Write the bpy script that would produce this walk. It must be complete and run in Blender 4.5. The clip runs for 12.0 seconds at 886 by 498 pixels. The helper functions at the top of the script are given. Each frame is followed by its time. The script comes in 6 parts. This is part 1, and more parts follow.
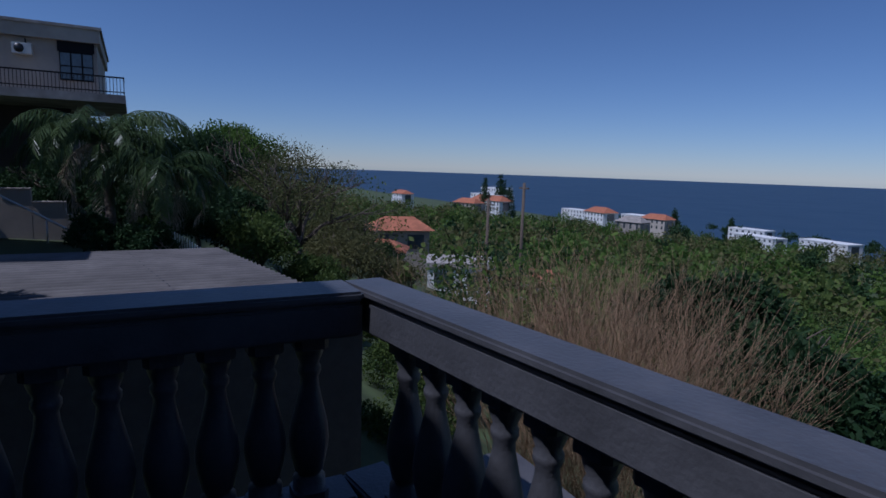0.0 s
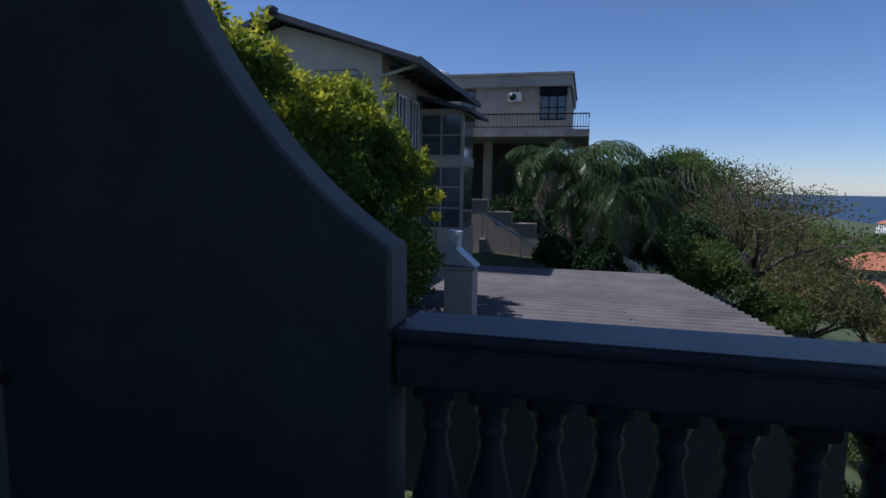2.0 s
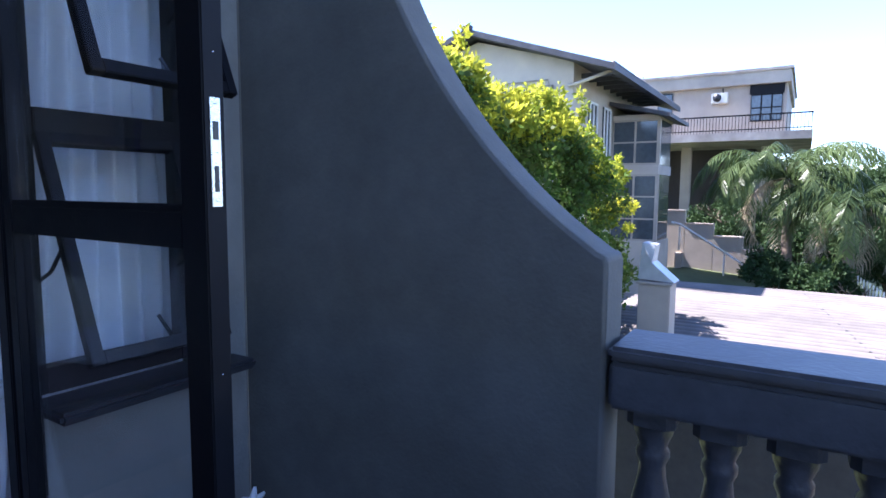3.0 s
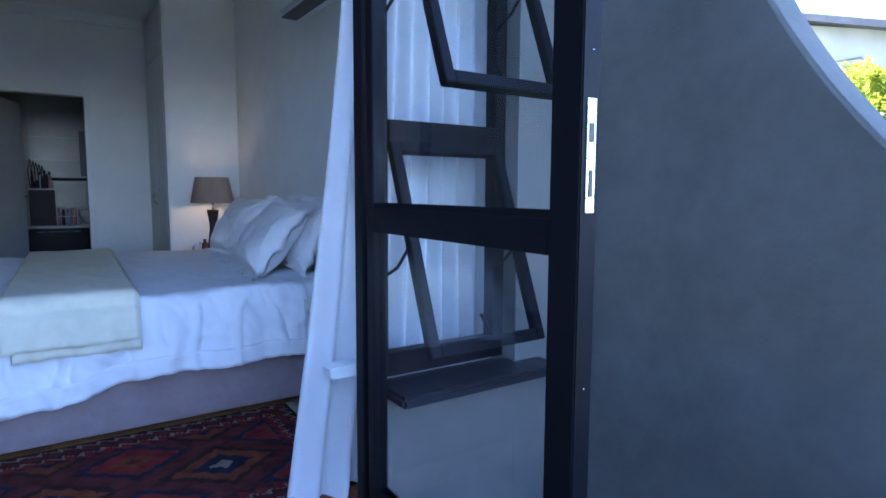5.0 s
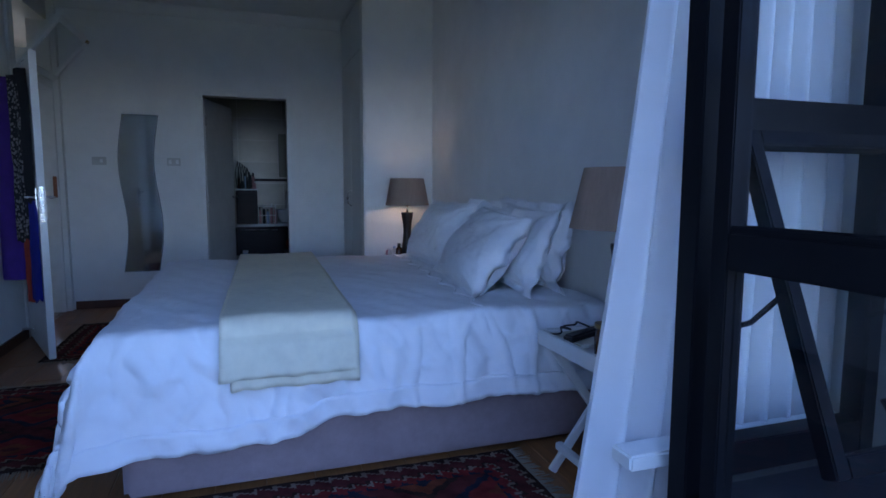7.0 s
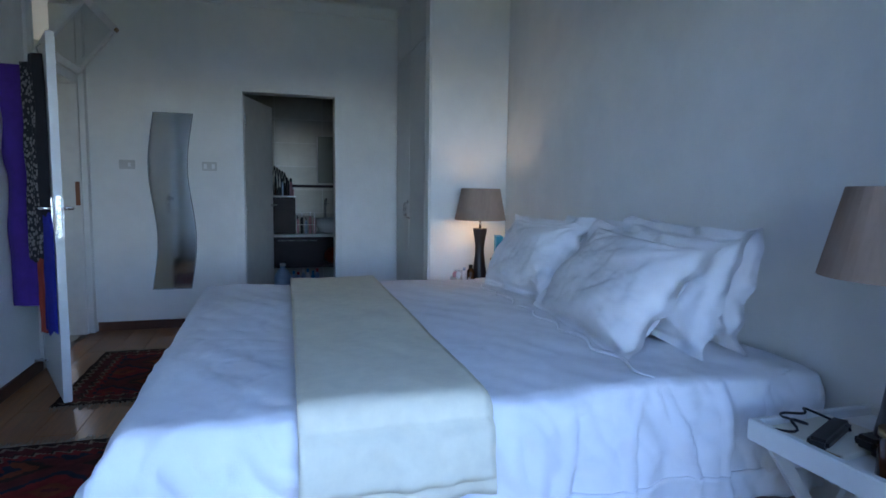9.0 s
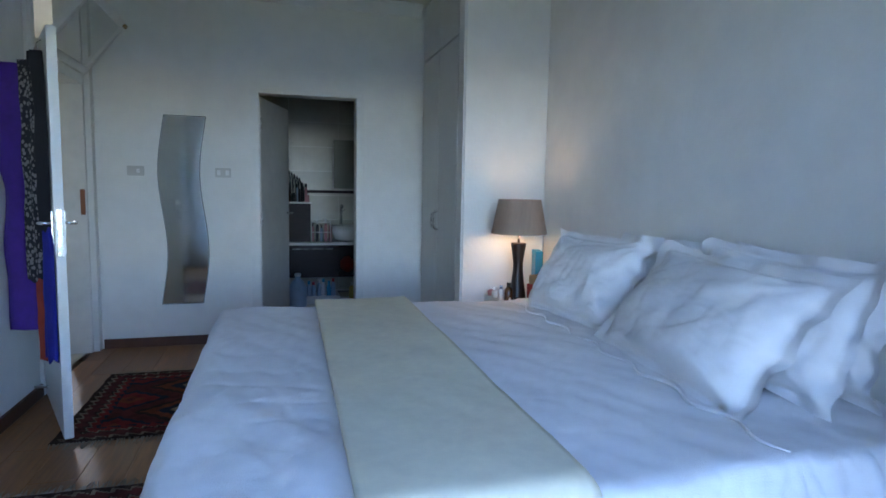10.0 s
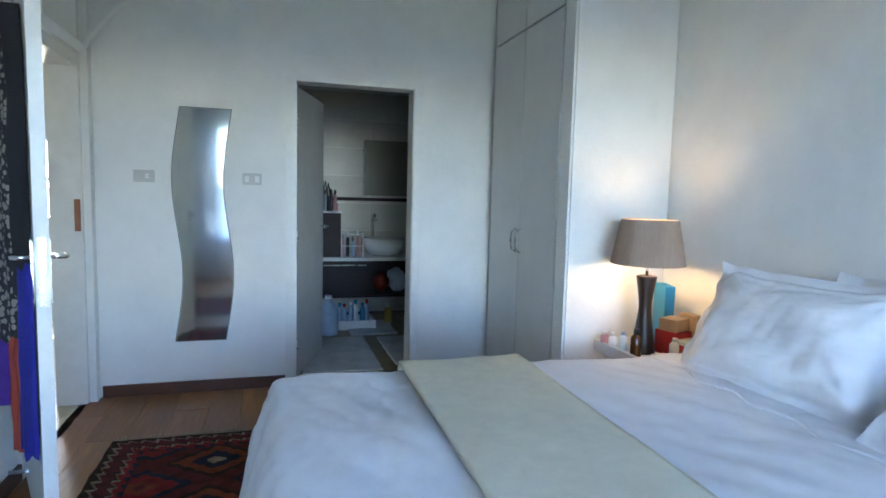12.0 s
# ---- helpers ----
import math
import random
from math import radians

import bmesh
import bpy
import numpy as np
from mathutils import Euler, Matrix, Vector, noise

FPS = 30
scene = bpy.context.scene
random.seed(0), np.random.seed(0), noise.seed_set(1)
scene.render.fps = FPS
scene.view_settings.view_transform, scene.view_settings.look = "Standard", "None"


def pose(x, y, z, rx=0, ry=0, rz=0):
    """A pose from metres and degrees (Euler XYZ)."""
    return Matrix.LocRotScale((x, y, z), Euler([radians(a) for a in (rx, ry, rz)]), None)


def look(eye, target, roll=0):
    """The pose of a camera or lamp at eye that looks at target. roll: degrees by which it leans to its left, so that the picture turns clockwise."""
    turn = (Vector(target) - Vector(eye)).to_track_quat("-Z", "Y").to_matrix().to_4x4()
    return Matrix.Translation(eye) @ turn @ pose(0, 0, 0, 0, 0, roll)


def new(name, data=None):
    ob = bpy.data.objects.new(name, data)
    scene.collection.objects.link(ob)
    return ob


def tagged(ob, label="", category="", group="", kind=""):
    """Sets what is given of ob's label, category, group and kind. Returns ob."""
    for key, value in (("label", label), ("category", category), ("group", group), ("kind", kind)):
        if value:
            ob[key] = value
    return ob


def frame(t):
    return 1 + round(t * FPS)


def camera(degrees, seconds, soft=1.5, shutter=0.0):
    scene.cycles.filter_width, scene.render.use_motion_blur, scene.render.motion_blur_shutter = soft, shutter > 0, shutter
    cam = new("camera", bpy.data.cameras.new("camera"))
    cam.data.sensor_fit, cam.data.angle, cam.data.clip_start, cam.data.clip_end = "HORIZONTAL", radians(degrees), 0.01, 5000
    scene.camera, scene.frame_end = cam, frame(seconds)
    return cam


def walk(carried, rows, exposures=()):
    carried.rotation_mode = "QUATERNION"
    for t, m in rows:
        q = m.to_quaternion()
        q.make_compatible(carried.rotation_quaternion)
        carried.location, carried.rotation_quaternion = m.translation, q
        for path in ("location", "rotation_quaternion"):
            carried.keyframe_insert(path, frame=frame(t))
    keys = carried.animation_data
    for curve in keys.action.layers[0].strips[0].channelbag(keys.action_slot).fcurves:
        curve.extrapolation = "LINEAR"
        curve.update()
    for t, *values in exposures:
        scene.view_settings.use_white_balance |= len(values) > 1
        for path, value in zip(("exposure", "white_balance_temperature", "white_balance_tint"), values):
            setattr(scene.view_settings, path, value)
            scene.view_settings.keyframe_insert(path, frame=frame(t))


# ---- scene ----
cam = camera(74.7, 12.0, soft=1.6)
PATH = [
    (0, (-1.887, -2.123, 1.183), (-0.141, -3.057, 0.905), 1.95),
    (0.5, (-1.657, -2.083, 1.152), (0.220, -2.720, 0.891), 1.5),
    (1, (-1.507, -2.052, 1.140), (0.471, -2.203, 0.890), 1.2),
    (1.5, (-1.475, -2.009, 1.132), (0.498, -1.782, 0.896), 1.1),
    (2, (-1.418, -1.935, 1.127), (0.512, -1.463, 0.902), 0.9),
    (2.5, (-1.394, -1.874, 1.120), (0.450, -1.128, 0.910), 0.6),
    (3, (-1.395, -1.840, 1.118), (0.296, -0.790, 0.922), 0.4),
    (3.5, (-1.375, -1.817, 1.113), (0.126, -0.510, 0.927), 0.35),
    (5.5, (-1.514, -1.453, 1.127), (-0.510, 0.265, 0.926), 0.33),
    (6, (-1.516, -1.257, 1.123), (-0.650, 0.535, 0.924), 0.37),
    (6.5, (-1.542, -1.098, 1.142), (-0.833, 0.762, 0.938), 0.10),
    (7, (-1.579, -0.929, 1.162), (-0.945, 0.956, 0.951), 0.18),
    (9, (-1.749, -0.112, 1.209), (-1.180, 1.795, 1.013), 0.79),
    (9.5, (-1.802, 0.083, 1.239), (-1.241, 1.993, 1.047), 0.94),
    (10, (-1.834, 0.281, 1.271), (-1.284, 2.194, 1.078), 1.00),
    (10.5, (-1.870, 0.552, 1.309), (-1.328, 2.469, 1.126), 1.17),
    (11, (-1.902, 0.777, 1.323), (-1.383, 2.700, 1.135), 1.13),
    (11.5, (-1.991, 1.014, 1.328), (-1.471, 2.936, 1.146), 1.27),
    (12, (-2.117, 1.300, 1.335), (-1.554, 3.210, 1.147), 1.49),
]
# time, stops, kelvin, tint
EXPOSURE = [
    (0.0, -1.02, 5100, 22), (1.0, -0.74, 5300, 21), (1.5, -0.4, 5550, 20), (2.1, -0.2, 5600, 20), (2.5, 1.55, 6300, 18), (3.0, 2.45, 5950, 25), (3.5, 2.9, 5700, 20),
    (5.5, 3.62, 5700, 20), (6.5, 3.15, 5600, 23), (7.0, 3.05, 5550, 23), (9.0, 3.97, 6050, 17), (10.5, 4.62, 6450, 14), (12.0, 5.22, 6650, 12),
]
walk(cam, [(t, look(eye, target, roll)) for t, eye, target, roll in PATH], exposures=EXPOSURE)
LAMP_W = 0.018


# world and sun
world = bpy.data.worlds.new("world")
scene.world = world
world.use_nodes = True
wnt = world.node_tree
sky = wnt.nodes.new("ShaderNodeTexSky")
sky.sky_type = 'NISHITA'
sky.sun_disc = False
SUN_TO = Vector((-0.06, 0.53, 0.85)).normalized()
sky.sun_elevation = math.asin(SUN_TO.z)
sky.sun_rotation = math.atan2(SUN_TO.x, SUN_TO.y)
sky.altitude = 40
sky.air_density = 0.85
sky.dust_density = 0.05
sky.ozone_density = 5.0
wnt.links.new(sky.outputs[0], wnt.nodes["Background"].inputs[0])
wnt.nodes["Background"].inputs[1].default_value = 0.11
sun = new("sun", bpy.data.lights.new("sun", "SUN"))
sun.data.energy = 5.0
sun.data.angle = radians(0.55)
sun.data.color = (1.0, 0.95, 0.87)
sun.matrix_world = look(SUN_TO * 60, (0, 0, 0))


# ---- materials ----
def node(nt, kind, **inputs):
    n = nt.nodes.new(kind)
    for k, v in inputs.items():
        n.inputs[k.replace("_", " ")].default_value = v
    return n


def mat(name, col, rough=0.6, metal=0.0, var=0.12, scale=6.0, bump=0.15, bscale=80.0, spec=0.5, stain=0.12, piece=0.0, aniso=(1, 1, 1)):
    """A procedural surface: base colour with variation at two scales, and a fine relief."""
    m = bpy.data.materials.new(name)
    m.use_nodes = True
    nt = m.node_tree
    b = nt.nodes["Principled BSDF"]
    co = nt.nodes.new("ShaderNodeTexCoord")
    mp = nt.nodes.new("ShaderNodeMapping")
    mp.inputs["Scale"].default_value = aniso
    nt.links.new(co.outputs["Object"], mp.inputs[0])
    n1 = node(nt, "ShaderNodeTexNoise", Scale=scale, Detail=6.0, Roughness=0.6)
    n2 = node(nt, "ShaderNodeTexNoise", Scale=scale * 0.17 + 0.4, Detail=4.0)
    n3 = node(nt, "ShaderNodeTexNoise", Scale=bscale, Detail=4.0)
    for n in (n1, n2, n3):
        nt.links.new(mp.outputs[0], n.inputs["Vector"])
    r1 = node(nt, "ShaderNodeMapRange", From_Min=0.3, From_Max=0.7, To_Min=1 - var, To_Max=1 + var)
    r2 = node(nt, "ShaderNodeMapRange", From_Min=0.35, From_Max=0.65, To_Min=1 - stain, To_Max=1 + stain * 0.5)
    nt.links.new(n1.outputs[0], r1.inputs[0])
    nt.links.new(n2.outputs[0], r2.inputs[0])
    mu = nt.nodes.new("ShaderNodeMath")
    mu.operation = 'MULTIPLY'
    nt.links.new(r1.outputs[0], mu.inputs[0])
    nt.links.new(r2.outputs[0], mu.inputs[1])
    last = mu
    if piece:
        oi = nt.nodes.new("ShaderNodeObjectInfo")
        r3 = node(nt, "ShaderNodeMapRange", To_Min=1 - piece, To_Max=1 + piece)
        nt.links.new(oi.outputs["Random"], r3.inputs[0])
        last = nt.nodes.new("ShaderNodeMath")
        last.operation = 'MULTIPLY'
        nt.links.new(mu.outputs[0], last.inputs[0])
        nt.links.new(r3.outputs[0], last.inputs[1])
    vm = nt.nodes.new("ShaderNodeVectorMath")
    vm.operation = 'SCALE'
    vm.inputs[0].default_value = col
    nt.links.new(last.outputs[0], vm.inputs["Scale"])
    nt.links.new(vm.outputs[0], b.inputs["Base Color"])
    rr = node(nt, "ShaderNodeMapRange", To_Min=max(0.02, rough - 0.1), To_Max=min(1, rough + 0.1))
    nt.links.new(n1.outputs[0], rr.inputs[0])
    nt.links.new(rr.outputs[0], b.inputs["Roughness"])
    b.inputs["Metallic"].default_value = metal
    b.inputs["Specular IOR Level"].default_value = spec
    if bump:
        bp = node(nt, "ShaderNodeBump", Strength=bump, Distance=0.01)
        nt.links.new(n3.outputs[0], bp.inputs["Height"])
        nt.links.new(bp.outputs[0], b.inputs["Normal"])
    return m


def leaf_mat(name, col, col2, through_light=0.5, rough=0.6, drift=0.25):
    m = bpy.data.materials.new(name)
    m.use_nodes = True
    nt = m.node_tree
    nt.nodes.remove(nt.nodes["Principled BSDF"])
    out = nt.nodes["Material Output"]
    geo = nt.nodes.new("ShaderNodeNewGeometry")
    mix = nt.nodes.new("ShaderNodeMix")
    mix.data_type = 'RGBA'
    mix.inputs["A"].default_value = (*col, 1)
    mix.inputs["B"].default_value = (*col2, 1)
    co = nt.nodes.new("ShaderNodeTexCoord")
    nz = node(nt, "ShaderNodeTexNoise", Scale=drift, Detail=3.0)
    nt.links.new(co.outputs["Object"], nz.inputs["Vector"])
    ad = nt.nodes.new("ShaderNodeMath")
    ad.operation = 'MULTIPLY_ADD'
    ad.inputs[1].default_value = 0.5
    nt.links.new(geo.outputs["Random Per Island"], ad.inputs[0])
    mr = node(nt, "ShaderNodeMapRange", From_Min=0.35, From_Max=0.65, To_Min=-0.25, To_Max=0.65)
    nt.links.new(nz.outputs[0], mr.inputs[0])
    nt.links.new(mr.outputs[0], ad.inputs[2])
    nt.links.new(ad.outputs[0], mix.inputs["Factor"])
    d = nt.nodes.new("ShaderNodeBsdfPrincipled")
    d.inputs["Specular IOR Level"].default_value = 0.15
    d.inputs["Roughness"].default_value = rough
    t = nt.nodes.new("ShaderNodeBsdfTranslucent")
    ms = nt.nodes.new("ShaderNodeMixShader")
    ms.inputs[0].default_value = through_light
    nt.links.new(mix.outputs["Result"], d.inputs["Base Color"])
    nt.links.new(mix.outputs["Result"], t.inputs["Color"])
    nt.links.new(d.outputs[0], ms.inputs[1])
    nt.links.new(t.outputs[0], ms.inputs[2])
    nt.links.new(ms.outputs[0], out.inputs["Surface"])
    return m


def glass_mat(name, tint=(1, 1, 1), rough=0.0):
    m = bpy.data.materials.new(name)
    m.use_nodes = True
    b = m.node_tree.nodes["Principled BSDF"]
    b.inputs["Base Color"].default_value = (*tint, 1)
    b.inputs["Transmission Weight"].default_value = 1
    b.inputs["Roughness"].default_value = rough
    b.inputs["IOR"].default_value = 1.45
    return m


def thin_glass(name, tint):
    """A clear pane: light passes straight, with a mirror gloss at a slant."""
    m = bpy.data.materials.new(name)
    m.use_nodes = True
    nt = m.node_tree
    nt.nodes.remove(nt.nodes["Principled BSDF"])
    c = node(nt, "ShaderNodeBsdfTransparent", Color=(*tint, 1))
    g = node(nt, "ShaderNodeBsdfGlossy", Roughness=0.015)
    lw = node(nt, "ShaderNodeLayerWeight", Blend=0.5)
    pw = nt.nodes.new("ShaderNodeMath")
    pw.operation = 'POWER'
    pw.inputs[1].default_value = 4.0
    nt.links.new(lw.outputs["Facing"], pw.inputs[0])
    fr = node(nt, "ShaderNodeMapRange", To_Min=0.03, To_Max=0.35)
    nt.links.new(pw.outputs[0], fr.inputs[0])
    ms = nt.nodes.new("ShaderNodeMixShader")
    nt.links.new(fr.outputs[0], ms.inputs[0])
    nt.links.new(c.outputs[0], ms.inputs[1])
    nt.links.new(g.outputs[0], ms.inputs[2])
    nt.links.new(ms.outputs[0], nt.nodes["Material Output"].inputs["Surface"])
    return m


def sheer_mat(name, col, clear=0.35):
    m = bpy.data.materials.new(name)
    m.use_nodes = True
    nt = m.node_tree
    nt.nodes.remove(nt.nodes["Principled BSDF"])
    d = node(nt, "ShaderNodeBsdfDiffuse", Color=(*col, 1))
    t = node(nt, "ShaderNodeBsdfTranslucent", Color=(*col, 1))
    c = nt.nodes.new("ShaderNodeBsdfTransparent")
    a = nt.nodes.new("ShaderNodeMixShader")
    a.inputs[0].default_value = 0.34
    e = nt.nodes.new("ShaderNodeMixShader")
    co = nt.nodes.new("ShaderNodeTexCoord")
    nz = node(nt, "ShaderNodeTexNoise", Scale=9.0, Detail=3.0)
    mr = node(nt, "ShaderNodeMapRange", To_Min=clear * 0.6, To_Max=clear * 1.3)
    nt.links.new(co.outputs["Object"], nz.inputs["Vector"])
    nt.links.new(nz.outputs[0], mr.inputs[0])
    nt.links.new(mr.outputs[0], e.inputs[0])
    nt.links.new(d.outputs[0], a.inputs[1])
    nt.links.new(t.outputs[0], a.inputs[2])
    nt.links.new(a.outputs[0], e.inputs[1])
    nt.links.new(c.outputs[0], e.inputs[2])
    nt.links.new(e.outputs[0], nt.nodes["Material Output"].inputs["Surface"])
    return m


def glow_mat(name, col, strength, base):
    m = mat(name, base, 0.8, var=0.05)
    b = m.node_tree.nodes["Principled BSDF"]
    b.inputs["Emission Color"].default_value = (*col, 1)
    b.inputs["Emission Strength"].default_value = strength
    return m


def kilim_mat(name, half_u, half_v, seed):
    """A woven rug: toothed borders and stepped diamonds in maroon, navy, rust and cream."""
    m = bpy.data.materials.new(name)
    m.use_nodes = True
    nt = m.node_tree
    b = nt.nodes["Principled BSDF"]
    b.inputs["Roughness"].default_value = 0.95
    b.inputs["Specular IOR Level"].default_value = 0.1
    co = nt.nodes.new("ShaderNodeTexCoord")
    sp = nt.nodes.new("ShaderNodeSeparateXYZ")
    nt.links.new(co.outputs["Object"], sp.inputs[0])

    def M(op, a, c=None):
        n = nt.nodes.new("ShaderNodeMath")
        n.operation = op
        for i, v in enumerate((a, c)):
            if v is None:
                continue
            if isinstance(v, (int, float)):
                n.inputs[i].default_value = v
            else:
                nt.links.new(v, n.inputs[i])
        return n.outputs[0]

    wob = node(nt, "ShaderNodeTexNoise", Scale=5.0, Detail=2.0)
    nt.links.new(co.outputs["Object"], wob.inputs["Vector"])
    w = M('MULTIPLY', M('SUBTRACT', wob.outputs[0], 0.5), 0.03)
    u = M('SNAP', M('ADD', sp.outputs[0], w), 0.009)
    v = M('SNAP', M('ADD', sp.outputs[1], w), 0.009)
    du = M('SUBTRACT', half_u, M('ABSOLUTE', u))
    dv = M('SUBTRACT', half_v, M('ABSOLUTE', v))
    edge = M('MINIMUM', du, dv)
    tooth = M('MULTIPLY', M('PINGPONG', M('ADD', u, v), 0.035), 0.9)
    e2 = M('ADD', edge, tooth)
    field = M('ADD', M('PINGPONG', M('ADD', u, seed), 0.30), M('MULTIPLY', M('PINGPONG', M('ADD', v, seed * 0.4), 0.22), 1.25))
    field = M('ADD', field, M('MULTIPLY', M('PINGPONG', u, 0.03), 0.6))

    def ramp(stops):
        r = nt.nodes.new("ShaderNodeValToRGB")
        r.color_ramp.interpolation = 'CONSTANT'
        while len(r.color_ramp.elements) < len(stops):
            r.color_ramp.elements.new(0.5)
        for el, (pos, c) in zip(r.color_ramp.elements, stops):
            el.position, el.color = pos, (*c, 1)
        return r

    maroon, navy, rust, cream, brown, red = (0.085, 0.02, 0.018), (0.02, 0.02, 0.033), (0.15, 0.04, 0.018), (0.2, 0.155, 0.115), (0.035, 0.018, 0.013), (0.16, 0.02, 0.018)
    rf = ramp([(0.0, cream), (0.055, navy), (0.13, rust), (0.2, brown), (0.25, maroon), (0.36, navy), (0.41, red), (0.5, rust), (0.55, maroon)])
    nt.links.new(field, rf.inputs[0])
    rb = ramp([(0.0, brown), (0.045, cream), (0.062, maroon), (0.115, brown), (0.128, cream), (0.14, red), (0.175, navy)])
    nt.links.new(e2, rb.inputs[0])
    inner = M('GREATER_THAN', edge, 0.175)
    mix = nt.nodes.new("ShaderNodeMix")
    mix.data_type = 'RGBA'
    nt.links.new(inner, mix.inputs["Factor"])
    nt.links.new(rb.outputs[0], mix.inputs["A"])
    nt.links.new(rf.outputs[0], mix.inputs["B"])
    fade = node(nt, "ShaderNodeTexNoise", Scale=14.0, Detail=6.0)
    nt.links.new(co.outputs["Object"], fade.inputs["Vector"])
    mr = node(nt, "ShaderNodeMapRange", From_Min=0.3, From_Max=0.7, To_Min=0.6, To_Max=1.35)
    nt.links.new(fade.outputs[0], mr.inputs[0])
    vm = nt.nodes.new("ShaderNodeVectorMath")
    vm.operation = 'SCALE'
    nt.links.new(mix.outputs["Result"], vm.inputs[0])
    nt.links.new(mr.outputs[0], vm.inputs["Scale"])
    nt.links.new(vm.outputs[0], b.inputs["Base Color"])
    wv = node(nt, "ShaderNodeTexNoise", Scale=220.0)
    nt.links.new(co.outputs["Object"], wv.inputs["Vector"])
    bp = node(nt, "ShaderNodeBump", Strength=0.5, Distance=0.004)
    nt.links.new(wv.outputs[0], bp.inputs["Height"])
    nt.links.new(bp.outputs[0], b.inputs["Normal"])
    return m


WALL = mat("painted_plaster", (0.78, 0.775, 0.74), 0.85, var=0.03, scale=5, bump=0.12, bscale=40, stain=0.04, spec=0.2)
CEIL = mat("ceiling_paint", (0.74, 0.74, 0.72), 0.9, var=0.02, bump=0.05, stain=0.03, spec=0.1)
WHITE = mat("white_gloss_paint", (0.76, 0.755, 0.72), 0.4, var=0.04, scale=12, bump=0.06, bscale=50, stain=0.05)
WARDROBE = mat("wardrobe_paint", (0.62, 0.625, 0.6), 0.5, var=0.03, bump=0.04, stain=0.04)
CHARCOAL = mat("charcoal_render", (0.14, 0.136, 0.122), 0.85, var=0.08, scale=14, bump=0.2, bscale=70, stain=0.15, spec=0.2)
RAILPAINT = mat("charcoal_gloss_paint", (0.088, 0.088, 0.094), 0.4, spec=0.35, var=0.12, scale=18, bump=0.25, bscale=60, stain=0.2)
BLACK = mat("black_aluminium", (0.007, 0.007, 0.009), 0.5, spec=0.15, var=0.1, scale=20, bump=0.04)
SILL = mat("dark_sill", (0.03, 0.03, 0.034), 0.4, var=0.2, scale=20, bump=0.15)
STEEL = mat("brushed_steel", (0.62, 0.62, 0.6), 0.28, 1.0, var=0.1, scale=40, bump=0.05)
CHROME = mat("chrome", (0.75, 0.75, 0.75), 0.1, 1.0, var=0.03, bump=0.0)
LINEN = mat("white_cotton", (0.82, 0.82, 0.83), 0.9, var=0.03, scale=10, bump=0.25, bscale=300, stain=0.02, spec=0.15)
THROW = mat("cream_wool", (0.74, 0.69, 0.53), 0.95, var=0.05, scale=20, bump=0.2, bscale=420, stain=0.05, spec=0.1)
MAUVE = mat("mauve_bed_base", (0.3, 0.225, 0.225), 0.9, var=0.06, scale=30, bump=0.3, bscale=250, spec=0.1)
PLANK = mat("laminate_wood", (0.3, 0.13, 0.042), 0.34, spec=0.32, var=0.22, scale=5, bump=0.08, bscale=60, piece=0.18, aniso=(9, 0.7, 1))
BASEB = mat("stained_wood_skirting", (0.09, 0.035, 0.02), 0.4, var=0.2, scale=8, bump=0.1)
WENGE = mat("wenge_wood", (0.022, 0.013, 0.012), 0.35, var=0.25, scale=9, bump=0.1, aniso=(4, 4, 0.5))
SHADE = mat("taupe_silk_shade", (0.36, 0.25, 0.185), 0.85, var=0.08, scale=14, bump=0.2, bscale=200, aniso=(6, 6, 0.3))
TILE = mat("cream_floor_tile", (0.6, 0.55, 0.44), 0.3, var=0.06, bump=0.03, piece=0.06)
BTILE = mat("bathroom_wall_tile", (0.55, 0.52, 0.44), 0.3, var=0.04, bump=0.03, piece=0.05)
VANITY = mat("dark_vanity_veneer", (0.022, 0.012, 0.012), 0.5, spec=0.25, var=0.25, scale=8, bump=0.06, aniso=(0.6, 4, 4))
CERAMIC = mat("white_ceramic", (0.8, 0.8, 0.79), 0.12, var=0.02, bump=0.0)
MATMAT = mat("white_bath_mat", (0.72, 0.74, 0.76), 0.95, var=0.08, scale=40, bump=0.8, bscale=160)
MIRROR = mat("mirror_silver", (0.86, 0.9, 0.88), 0.02, 1.0, var=0.01, bump=0.0, stain=0.01)
GLASS = thin_glass("window_glass", (0.97, 0.98, 0.98))
DARKGLASS = mat("house_window_glass", (0.06, 0.075, 0.085), 0.06, var=0.2, bump=0.0, spec=0.9)
SHEER = sheer_mat("white_sheer", (0.94, 0.94, 0.95), 0.14)
HOUSE = mat("beige_house_paint", (0.5, 0.435, 0.36), 0.85, var=0.06, scale=2, bump=0.3, bscale=30, stain=0.14)
HOUSE2 = mat("tan_house_paint", (0.42, 0.36, 0.295), 0.85, var=0.06, scale=2, bump=0.3, bscale=30, stain=0.16)
PALE = mat("white_house_paint", (0.78, 0.77, 0.74), 0.8, var=0.05, scale=1, bump=0.1, stain=0.1)
ROOFSHEET = mat("grey_fibre_cement", (0.13, 0.118, 0.11), 0.8, var=0.15, scale=3, bump=0.2, bscale=50, stain=0.25)
ROOFDARK = mat("dark_roof_tile", (0.06, 0.06, 0.07), 0.6, var=0.2, scale=6, bump=0.3, stain=0.2)
TERRACOTTA = mat("terracotta_tile", (0.42, 0.15, 0.075), 0.8, var=0.2, scale=3, bump=0.4, bscale=20, stain=0.2)
CONCRETE = mat("weathered_concrete", (0.34, 0.3, 0.26), 0.9, var=0.14, scale=3, bump=0.4, bscale=25, stain=0.3)
